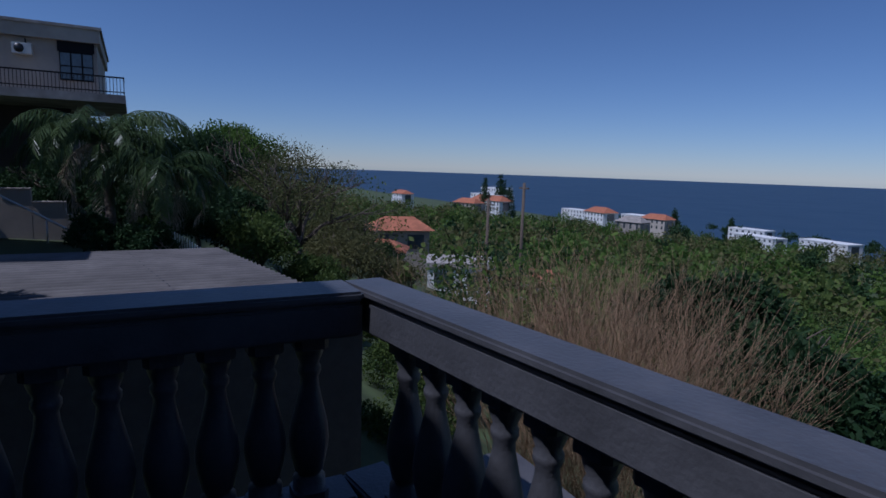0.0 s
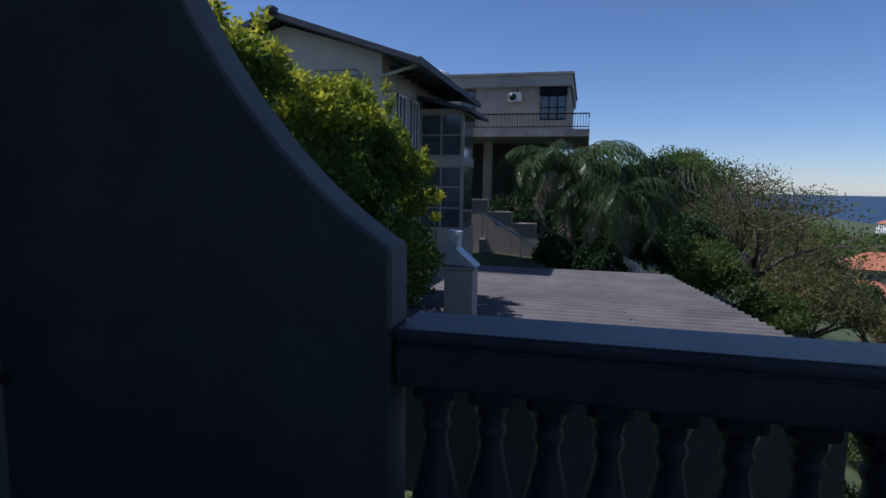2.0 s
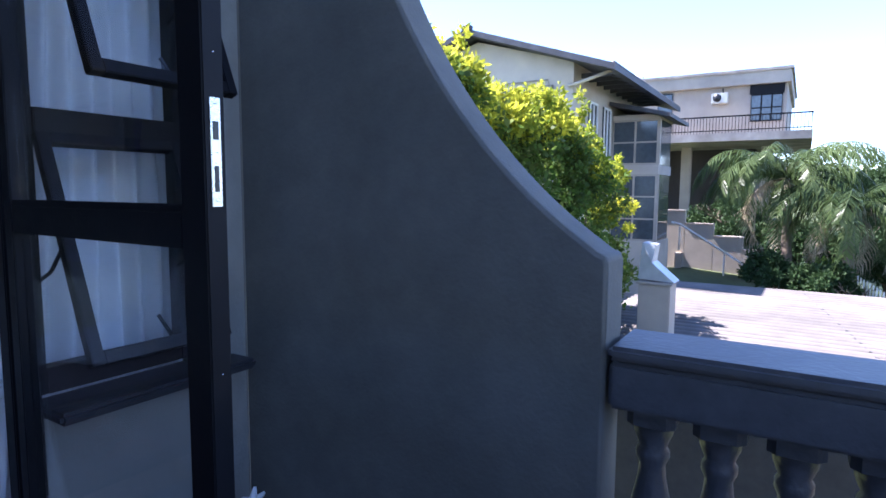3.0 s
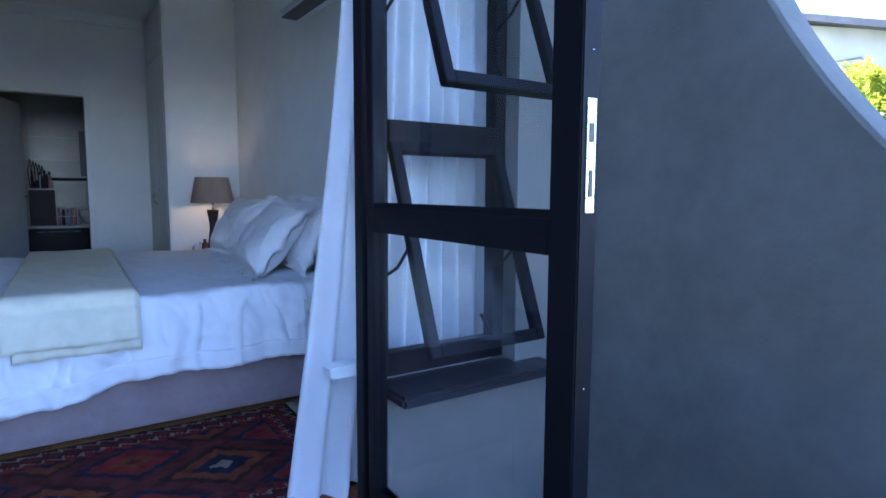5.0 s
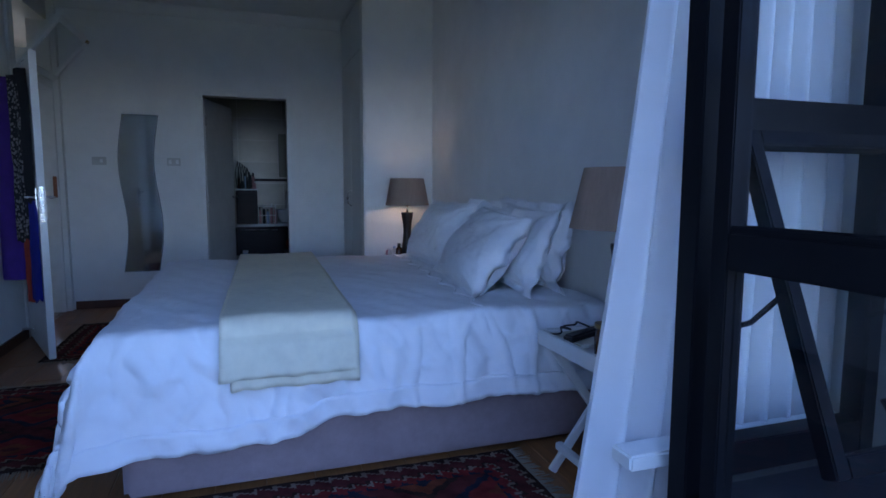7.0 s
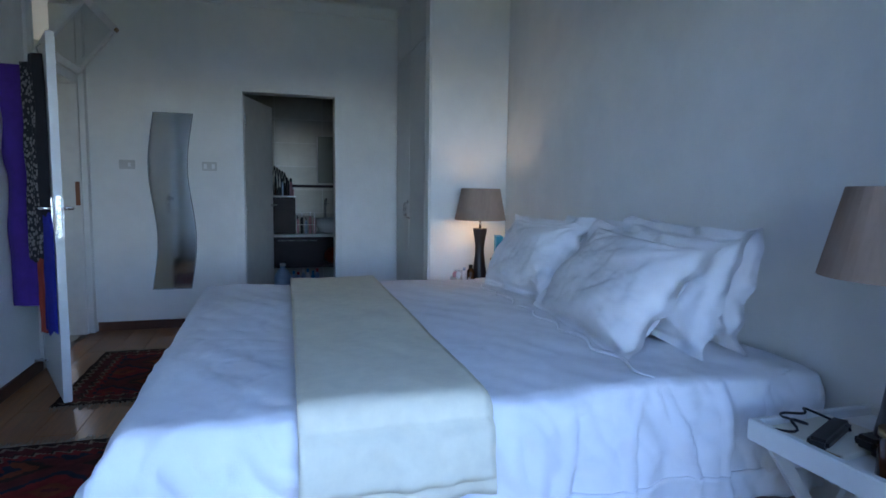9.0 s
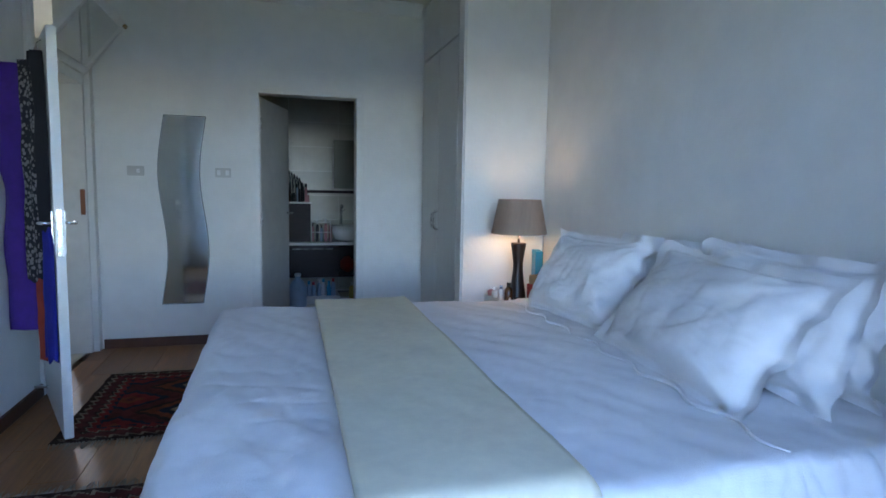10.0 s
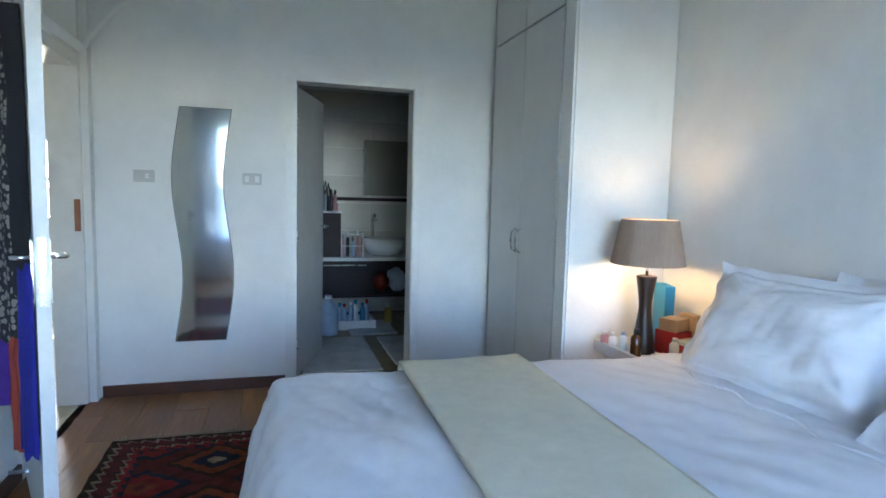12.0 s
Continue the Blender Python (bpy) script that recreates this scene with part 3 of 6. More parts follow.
# switches and sockets
for x, w in ((-2.885, 0.12), (-2.245, 0.12)):
    sw = thing("light_switch" if x < -2.5 else "wall_socket", (x, D - 0.01, 1.4), "white plastic wall plate", "switch")
    block("plate", x - w / 2, x + w / 2, D - 0.012, D - 0.001, 1.362, 1.438, PLATE, sw, bevel=0.004)
    if x < -2.5:
        turned("knob", [(0.012, 0), (0.011, 0.008)], (x + 0.02, D - 0.018, 1.396), PLASTIC_W, sw, seg=12)
        block("rocker", x + 0.008, x + 0.032, D - 0.016, D - 0.012, 1.385, 1.415, PLASTIC_W, sw)
    else:
        block("rocker", x - 0.045, x - 0.02, D - 0.017, D - 0.012, 1.38, 1.42, PLASTIC_W, sw)
        block("rocker", x + 0.018, x + 0.045, D - 0.017, D - 0.012, 1.38, 1.42, PLASTIC_W, sw)

# air conditioner high on the east wall
ac = thing("air_conditioner", (-0.1, 1.86, 2.25), "white split air conditioner high on the wall", "air conditioner")
block("case", -0.2, -0.001, 1.45, 2.27, 2.25, 2.53, PLASTIC_W, ac, bevel=0.03)
block("vent", -0.185, -0.08, 1.5, 2.23, 2.242, 2.25, PLASTIC_B, ac, "dark outlet slot")

# ---- bed ----
BX0, BY0, BY1, BZ = -2.07, 1.37, 3.46, 0.615
bed = thing("bed", (-1.05, 2.42, 0), "large bed with a mauve upholstered base, neatly made", "bed")
block("base", -2.04, -0.03, 1.335, 3.42, 0.02, 0.34, MAUVE, bed, bevel=0.02)
block("mattress", -2.06, -0.03, 1.4, 3.44, 0.34, 0.59, LINEN, bed, bevel=0.06)
for x in (-1.95, -0.15):
    for y in (1.5, 3.32):
        turned("foot", [(0.03, 0), (0.035, 0.035)], (x, y, 0.0), PLASTIC_B, bed, seg=12)


def draped(u0, u1, v0, v1, z_top, x_edge, y_lo, y_hi, nu, nv, rise, seed, fold=1.0, hem=None):
    """Cloth laid over the bed: flat on top, falling past the edges, with folds."""
    P = np.zeros((nu, nv, 3))
    for i in range(nu):
        u = u0 + (u1 - u0) * i / (nu - 1)
        for j in range(nv):
            va = v0 + hem(u) if hem else v0
            v = va + ((v1 if v1 > 2 else va + v1 - v0) - va) * j / (nv - 1)
            ox = max(0.0, x_edge - u)
            oy = max(0.0, y_lo - v)
            oz = max(0.0, v - y_hi)
            side = max(oy, oz)
            drop = max(ox, side) + 0.42 * min(ox, side)
            soft = 0.07
            fall = drop - soft * (1 - math.exp(-drop / soft)) if drop > 0 else 0
            x = max(u, x_edge) - 0.06 * (1 - math.exp(-ox / 0.06)) - 0.17 * fall * (ox > 0)
            y = min(max(v, y_lo), y_hi)
            y += -(0.05 * (1 - math.exp(-oy / 0.05)) + 0.06 * oy) if oy > 0 else (0.05 * (1 - math.exp(-oz / 0.05)) + 0.06 * oz if oz > 0 else 0)
            if ox > 0 and oy > 0:
                k = min(ox, oy)
                x -= 0.12 * k
                y -= 0.1 * k
            z = z_top - fall
            top = 1.0 if drop < 0.03 else 0.0
            wr = wrinkle(u, v, 0, 2.3, seed) * 0.016 + wrinkle(u * 1.4 + v * 0.8, v * 0.4, 0, 7.0, seed) * 0.006 - (1 - min(1, 6 * abs(wrinkle(u * 0.8 + v * 0.5, v - 0.3 * u, 0, 3.1, seed + 3)))) * 0.006 * max(0, wrinkle(u, v, 0, 1.1, seed + 8) + 0.2) - (1 - min(1, 6 * abs(wrinkle(u * 0.3 + v, u * 1.3, 0, 6.1, seed + 6)))) * 0.003 * max(0, wrinkle(u, v, 0, 1.3, seed + 4) + 0.2) + wrinkle(u * 1.5 - v, v + u * 0.4, 0, 13.0, seed + 1) * 0.0022 + wrinkle(u * 2.6 + v * 0.7, v * 0.5 - u * 0.2, 0, 3.6, seed + 11) * 0.009 * max(0, wrinkle(u, v, 0, 1.6, seed + 13) + 0.35)
            z += (wr + rise) * (1 if drop < 0.05 else 0.4) * fold
            if drop > 0.02:
                amp = min(1, fall / 0.2) * 0.03 * fold
                crease = -(1 - min(1, 7 * abs(wrinkle((u if oy + oz > 0 else v) * 2.6 + 0.3 * z, z * 0.8, 0, 2.2, seed + 2)))) * 0.022 * fold * min(1, fall / 0.1)
                ph = wrinkle(u, v, 0, 1.7, seed + 9) * 3.0
                if ox >= side:
                    x += -crease + amp * math.sin(v * 24 + ph) * (0.6 + 0.8 * wrinkle(v, 0, 0, 3, seed)) + 0.016 * wrinkle(v * 1.5, z * 0.5, 0, 9, seed) * fold
                else:
                    y += (crease + amp * math.sin(u * 19 + ph) * (0.5 + 0.9 * wrinkle(u, 0, 0, 2.5, seed)) + 0.02 * wrinkle(u * 1.5, z * 0.6, 0, 8, seed) * fold + 0.009 * wrinkle(u * 2.2 + z * 1.6, z * 1.2 - u * 0.6, 0, 9, seed + 5) * fold - (1 - min(1, 5 * abs(wrinkle(u * 1.3 + z, z * 1.4 - u * 0.7, 0, 4.0, seed + 15)))) * 0.012 * fold) * (1 if oy > 0 else -1)
            P[i, j] = (x, y, max(z, 0.012))
    return P


duv = thing("duvet", (-1.1, 2.4, 0.6), "white cotton duvet with soft wrinkles hanging over the bed", "bedding")


def hem_line(u):
    s = min(1.0, max(0.0, (-1.2 - u) / 0.6))
    return -0.085 * s * s * (3 - 2 * s) + 0.03 * wrinkle(u, 0, 0, 2.4, 4.0)


P = draped(-2.6, -0.03, 0.95, 3.86, BZ + 0.004, BX0, BY0, BY1, 260, 290, 0.012, 2.0, hem=hem_line)
v, f = grid_mesh(P)
dv = raw("cover", v, f, LINEN, duv, smooth=True)
sol = dv.modifiers.new("thickness", "SOLIDIFY")
sol.thickness, sol.offset = 0.012, 1
# stitched hem band
P2 = draped(-2.605, -0.03, 0.94, 1.03, BZ + 0.006, BX0, BY0, BY1, 190, 6, 0.012, 2.0, hem=hem_line)
P2[:, :, 1] -= 0.018
v, f = grid_mesh(P2)
hm = raw("hem", v, f, LINEN, duv, "stitched flat hem band", smooth=True)
sol = hm.modifiers.new("thickness", "SOLIDIFY")
sol.thickness = 0.006
# turned edge with a piped seam by the pillows
seam = []
for i in range(60):
    y = 1.36 + 2.1 * i / 59
    seam.append((-0.5 - 0.13 * (1 - i / 59) - 0.02 * math.sin(i * 0.8), y, BZ + 0.034 + 0.012 * wrinkle(y, 0, 0, 6)))
tubes("seam", [(seam, [0.006] * 60)], LINEN, duv, "piped seam at the top edge")

thr = thing("throw_blanket", (-1.42, 2.3, 0.63), "cream wool throw folded across the foot of the bed", "blanket")
for nm, du, lo, dz in (("layer", 0.0, 1.085, 0.016), ("under_layer", 0.035, 1.055, 0.004)):
    P = draped(-1.69 + du, -1.19 - (0.0 if nm == "layer" else -0.01), lo, 3.56, BZ + dz + 0.034, -9, BY0 - 0.012, BY1 + 0.01, 34, 130, 0.0, 5.0, 0.55)
    P[:, :, 0] += 0.05 * ((P[:, :, 1] - 1.4) / 2.0)
    P[:, :, 1] -= np.where(P[:, :, 2] < BZ - 0.02, 0.03 if nm == "layer" else 0.02, 0)
    v, f = grid_mesh(P)
    o = raw(nm, v, f, THROW, thr, smooth=True)
    sol = o.modifiers.new("thickness", "SOLIDIFY")
    sol.thickness, sol.offset = 0.014, 1


def pillow(at, w, h, t, lean, yaw, roll, label, seed):
    pw = thing("pillow", at, label, "pillow", "pillows on the bed")
    n = 64
    V, F = [], []
    m = Matrix.Translation(at) @ Matrix.Rotation(radians(yaw), 4, 'Z') @ Matrix.Rotation(radians(lean), 4, 'Y') @ Matrix.Rotation(radians(roll), 4, 'X')
    for side in (1, -1):
        P = np.zeros((n, n, 3))
        for i in range(n):
            a = -1 + 2 * i / (n - 1)
            for j in range(n):
                b = -1 + 2 * j / (n - 1)
                pin = 1 - 0.06 * (abs(a) ** 2) * (1 - abs(b) ** 3)
                pin2 = 1 - 0.08 * (abs(b) ** 2) * (1 - abs(a) ** 3)
                inn = max(0, 1 - (abs(a) / 0.88) ** 2.8) * max(0, 1 - (abs(b) / 0.85) ** 2.8)
                th = t * (inn ** 0.45)
                soft = wrinkle(a * 1.6, b * 1.6, side, 1.2, seed) * 0.022
                crease = 0.0
                for ca in (-0.9, 0.9):
                    for cb in (-0.88, 0.88):
                        d = math.hypot(a - ca, b - cb)
                        th_ = math.atan2(b - cb, a - ca)
                        crease += math.exp(-1.9 * d) * 0.032 * wrinkle(th_ * 2.2, d * 0.7, ca + 2 * cb, 1.6, seed)
                fold = -(1 - min(1, 4.5 * abs(wrinkle(a * 1.5 + 0.8 * b, b * 0.5 - a * 0.5, side, 1.6, seed + 5)))) * 0.016 * max(0.0, 0.35 + wrinkle(a, b, side, 1.1, seed + 9))
                fine = wrinkle(a * 2.4, b * 0.9, side, 4.5, seed + 7) * 0.007 + wrinkle(a, b * 2.0, side, 9.0, seed + 3) * 0.0022
                flap = 1 - min(1, inn * 5)
                edge = flap * (0.004 * math.sin(11 * a + 4 * b + seed) * abs(b) + 0.004 * math.sin(10 * b - 3 * a + seed) * abs(a) + 0.034 * wrinkle(a * 1.4, b * 1.4, 0, 2.4, seed))
                ear = max(0.0, abs(a) + abs(b) - 1.62) * 0.09 * math.sin(seed + 3 * a + 5 * b)
                z = side * (th + 0.003) + (soft + crease + fold + fine) * min(1, inn * 3) * (1.0 if side > 0 else 0.5) + edge + ear
                sag = -0.08 * (1 - b * b) * max(0, b) * abs(math.sin(2.1 * a + seed)) * 0.6
                P[i, j] = m @ Vector((b * h / 2 * pin2 + sag, a * w / 2 * pin, z))
        v, f = grid_mesh(P)
        o = len(V)
        V += v.tolist()
        F += [tuple(q if side < 0 else q[::-1]) for q in (f + o).tolist()]
    raw("case", V, F, LINEN, pw, smooth=True)
    return pw


W = "plump white cotton pillow with a wide flange"
pillow((-0.13, 2.55, 0.86), 0.8, 0.48, 0.07, -72, 4, 0, W + " leaning on the wall", 3.0)
pillow((-0.11, 1.83, 0.87), 0.66, 0.46, 0.06, -80, -3, 0, W + " leaning on the wall", 6.0)
pillow((-0.21, 1.9, 0.87), 0.8, 0.5, 0.07, -68, -6, 4, W + " propped on another", 8.0)
pillow((-0.3, 2.95, 0.85), 0.86, 0.52, 0.1, -60, 6, -2, W + " propped on another, crumpled", 11.0)
pillow((-0.37, 2.02, 0.84), 0.98, 0.56, 0.1, -52, -9, 3, W + " lying half flat", 14.0)


# ---- bedside tables ----
def tray_table(y0, y1, label):
    t = thing("bedside_table", (-0.24, (y0 + y1) / 2, 0), label, "bedside table", "bedside tables")
    block("top", -0.44, -0.02, y0 + 0.02, y1 - 0.02, 0.545, 0.56, WHITE, t)
    block("rim", -0.465, -0.44, y0, y1, 0.525, 0.585, WHITE, t)
    block("rim", -0.02, -0.004, y0, y1, 0.525, 0.585, WHITE, t)
    block("rim", -0.44, -0.02, y0, y0 + 0.02, 0.525, 0.585, WHITE, t)
    block("rim", -0.44, -0.02, y1 - 0.02, y1, 0.525, 0.585, WHITE, t)
    for yy in (y0 + 0.07, y1 - 0.09):
        for s in (1, -1):
            a, b = (-0.43, -0.05) if s > 0 else (-0.05, -0.43)
            d = math.atan2(0.52, b - a)
            L = math.hypot(b - a, 0.52)
            off = 0.0 if s > 0 else 0.022
            block("leg", 0, L, yy + off, yy + off + 0.02, -0.018, 0.018, WHITE, t, turn=Matrix.Translation((a, 0, 0.008)) @ Matrix.Rotation(-d, 4, 'Y'))
    block("crossbar", -0.40, -0.37, y0 + 0.05, y1 - 0.05, 0.085, 0.115, WHITE, t)
    block("crossbar", -0.11, -0.08, y0 + 0.05, y1 - 0.05, 0.085, 0.115, WHITE, t)
    return t


tray_table(0.5, 1.16, "white folding tray table with crossed legs beside the bed")
tray_table(3.52, 4.0, "white folding tray table crowded with small bottles and books")


def table_lamp(at, watts, label, wide=1.0):
    l = thing("table_lamp", at, label, "table lamp", "bedside lamps")
    x, y, z = at
    turned("base", [(0.058, 0), (0.06, 0.012), (0.054, 0.05), (0.042, 0.13), (0.032, 0.22), (0.032, 0.26), (0.04, 0.32), (0.05, 0.38), (0.05, 0.392)], at, WENGE, l, "dark turned wooden base")
    tubes("stem", [([(x, y, z + 0.39), (x, y, z + 0.47)], [0.008, 0.008])], CHROME, l, seg=8)
    V, F = [], []
    seg = 40
    for r, zz in ((0.182 * wide, 0.452), (0.138 * wide, 0.675), (0.138 * wide - 0.003, 0.675), (0.182 * wide - 0.003, 0.452)):
        V += [(x + r * math.cos(2 * math.pi * k / seg), y + r * math.sin(2 * math.pi * k / seg), z + zz) for k in range(seg)]
    for i in range(4):
        for k in range(seg):
            k2 = (k + 1) % seg
            j = (i + 1) % 4
            F.append((i * seg + k, i * seg + k2, j * seg + k2, j * seg + k))
    raw("shade", V, F, SHADE, l, "taupe silk drum shade", smooth=False)
    bulb = glow_mat("bulb_glow", (1.0, 0.72, 0.4), 3.0, (0.8, 0.75, 0.65)) if watts else PLASTIC_W
    turned("bulb", [(0.012, 0), (0.03, 0.03), (0.034, 0.06), (0.022, 0.09), (0.004, 0.1)], (x, y, z + 0.47), bulb, l, "glowing warm bulb" if watts else "unlit white bulb", seg=14)
    if not watts:
        return l
    lamp = new("lamp_light", bpy.data.lights.new("lamp_light", "POINT"))
    lamp.location = (x, y, z + 0.60)
    lamp.data.energy = watts
    lamp.data.color = (1.0, 0.95, 0.79)
    lamp.data.shadow_soft_size = 0.03
    return l


table_lamp((-0.31, 3.79, 0.561), LAMP_W, "lit bedside lamp with a dark turned base and taupe shade")
table_lamp((-0.25, 0.9, 0.561), 0, "unlit bedside lamp with a dark turned base, near the window", 1.12)


# ---- small things on the tables ----
def bottle(name, at, r, h, material, cap, label, neck=0.45, caph=0.18):
    b = thing(name, at, label, "bottle", "things on the bedside table")
    turned("body", [(r * 0.92, 0), (r, 0.004), (r, h * 0.68), (r * neck, h * 0.82), (r * neck, h * (1 - caph))], at, material, b, seg=14)
    turned("cap", [(r * neck * 1.15, 0), (r * neck * 1.15, h * caph)], (at[0], at[1], at[2] + h * (1 - caph)), cap, b, seg=14)
    return b


def box(name, x, y, z, dx, dy, dz, material, label, turn=0, category="box", lid=None):
    b = thing(name, (x, y, z), label, category, "things on the bedside table")
    tm = Matrix.Translation((x, y, z)) @ Matrix.Rotation(radians(turn), 4, 'Z')
    block("body", -dx / 2, dx / 2, -dy / 2, dy / 2, 0, dz, material, b, turn=tm, bevel=0.002)
    if lid:
        block("page_block" if category == "book" else "panel", -dx / 2 - 0.0015, dx / 2 + 0.0015, -dy / 2 + 0.006, dy / 2 - 0.006, dz * 0.2, dz * 0.8, lid, b, turn=tm, bevel=0)
    return b


TZ = 0.561
bottle("medicine_bottle", (-0.4, 3.72, TZ), 0.027, 0.14, AMBER, PLASTIC_B, "amber glass medicine bottle with a black cap")
bottle("pill_bottle", (-0.44, 3.86, TZ), 0.022, 0.09, PLASTIC_W, PLASTIC_W, "small white pill bottle")
bottle("pill_bottle", (-0.42, 3.8, TZ), 0.02, 0.11, PLASTIC_W, LBLUE, "small white bottle with a pale cap")
bottle("perfume_bottle", (-0.44, 3.93, TZ), 0.024, 0.08, PINK, PLASTIC_W, "small pink perfume bottle")
bottle("pill_bottle", (-0.22, 3.66, TZ), 0.026, 0.1, PLASTIC_W, PLASTIC_W, "white pill bottle beside the lamp")
box("tissue_box", -0.15, 3.62, TZ, 0.12, 0.14, 0.09, CREAM, "cream carton with printed panels", 8, lid=RED)
box("book", -0.13, 3.88, TZ, 0.16, 0.05, 0.33, BLUE, "cyan book standing upright against the wall", 74, "book")
box("kraft_box", -0.17, 3.74, TZ, 0.12, 0.13, 0.12, RED, "red card box on the bedside table", 12)
box("small_box", -0.17, 3.74, TZ + 0.121, 0.11, 0.1, 0.06, KRAFT, "brown card box lying on a red box", 20)
box("carton", -0.08, 3.72, TZ, 0.05, 0.12, 0.2, KRAFT, "tan carton against the wall", 5)
bottle("jar", (-0.38, 0.82, TZ), 0.033, 0.12, AMBER, BRASS, "brown glass jar with a brass lid", 0.9, 0.15)
bottle("medicine_bottle", (-0.3, 0.77, TZ), 0.026, 0.12, AMBER, PLASTIC_W, "amber bottle with a white cap")
bottle("pill_bottle", (-0.41, 0.75, TZ), 0.022, 0.075, PLASTIC_W, LBLUE, "small white bottle with a blue cap", 0.8, 0.3)
bottle("cream_tub", (-0.35, 0.68, TZ), 0.042, 0.09, PLASTIC_W, PLASTIC_W, "white plastic cream tub with red print", 0.95, 0.2)
bottle("cream_tub", (-0.27, 0.62, TZ), 0.036, 0.12, PLASTIC_W, PLASTIC_W, "white plastic tub on the bedside table", 0.9, 0.2)
bottle("jar", (-0.2, 0.7, TZ), 0.035, 0.13, AMBER, BRASS, "brown jar with a brass lid", 0.9, 0.15)
box("magazine", -0.3, 1.03, TZ, 0.24, 0.2, 0.015, CREAM, "magazine lying on the table", 6, "book", lid=KRAFT)
hs = thing("headset", (-0.37, 1.02, TZ + 0.017), "black plastic gadget with a coiled cable", "headset", "things on the bedside table")
block("body", -0.45, -0.24, 0.98, 1.03, TZ + 0.017, TZ + 0.045, PLASTIC_B, hs, bevel=0.012, turn=Matrix.Translation((-0.35, 1.0, 0)) @ Matrix.Rotation(radians(25), 4, 'Z') @ Matrix.Translation((0.35, -1.0, 0)))
block("body", -0.33, -0.22, 0.9, 0.96, TZ + 0.017, TZ + 0.05, PLASTIC_B, hs, bevel=0.012)
cab = [(-0.45 + 0.19 * i / 39, 1.09 - 0.05 * math.sin(i * 0.2) - 0.03 * math.sin(i * 0.55), TZ + 0.02 + 0.03 * abs(math.sin(i * 0.16))) for i in range(40)]
tubes("cable", [(cab, [0.004] * 40)], PLASTIC_B, hs, seg=6)
cb = thing("lamp_cable", (-0.15, 0.75, 0.0), "thin black lamp cable hanging behind the table", "cable")
tubes("cord", [([(-0.03, 0.98, 0.54), (-0.028, 0.97, 0.35), (-0.03, 0.9, 0.15), (-0.05, 0.8, 0.01), (-0.12, 0.6, 0.008)], [0.004] * 5), ([(-0.03, 0.86, 0.54), (-0.028, 0.84, 0.3), (-0.03, 0.7, 0.3)], [0.003] * 3)], PLASTIC_B, cb)


# ---- rugs ----
def rug(x0, x1, y0, y1, label, seed, turn=0.0):
    cx, cy = (x0 + x1) / 2, (y0 + y1) / 2
    r = thing("rug", (cx, cy, 0), label, "rug", "kilim rugs")
    hu, hv = (x1 - x0) / 2, (y1 - y0) / 2
    m = kilim_mat("kilim_weave", hu, hv, seed)
    n, k = 60, 40
    P = np.zeros((n, k, 3))
    for i in range(n):
        for j in range(k):
            a, b = -1 + 2 * i / (n - 1), -1 + 2 * j / (k - 1)
            P[i, j] = (cx + a * hu + 0.006 * wrinkle(b, seed, 0, 9), cy + b * hv + 0.006 * wrinkle(a, seed, 1, 14), 0.008 + 0.003 * wrinkle(a, b, 0, 3, seed))
    v, f = grid_mesh(P)
    o = raw("weave", v, f, m, r)
    sol = o.modifiers.new("thickness", "SOLIDIFY")
    sol.thickness = 0.006
    wool = mat("wool_fringe", (0.3, 0.25, 0.19), 0.95)
    rnd = random.Random(int(seed * 10))
    long_x = hu > hv
    for s in (-1, 1):
        T = []
        for i in range(70):
            q = -1 + 2 * (i + rnd.random() * 0.6) / 70
            L = 0.045 + 0.03 * rnd.random()
            if long_x:
                p0 = (cx + s * hu, cy + q * hv, 0.007)
                T.append(([p0, (p0[0] + s * L, p0[1] + rnd.uniform(-0.02, 0.02), 0.003)], [0.004, 0.002]))
            else:
                p0 = (cx + q * hu, cy + s * hv, 0.007)
                T.append(([p0, (p0[0] + rnd.uniform(-0.02, 0.02), p0[1] + s * L, 0.003)], [0.004, 0.002]))
        tubes("fringe", T, wool, r, "knotted wool fringe", seg=4)
    return r


rug(-2.35, -0.52, 0.34, 1.32, "worn red and navy kilim rug beside the bed", 0.13)
rug(-2.92, -2.02, 3.44, 4.57, "worn red kilim rug with a toothed dark border by the door", 0.52)
rug(-3.02, -2.2, 1.75, 2.92, "dark red kilim rug at the foot of the bed", 0.3)

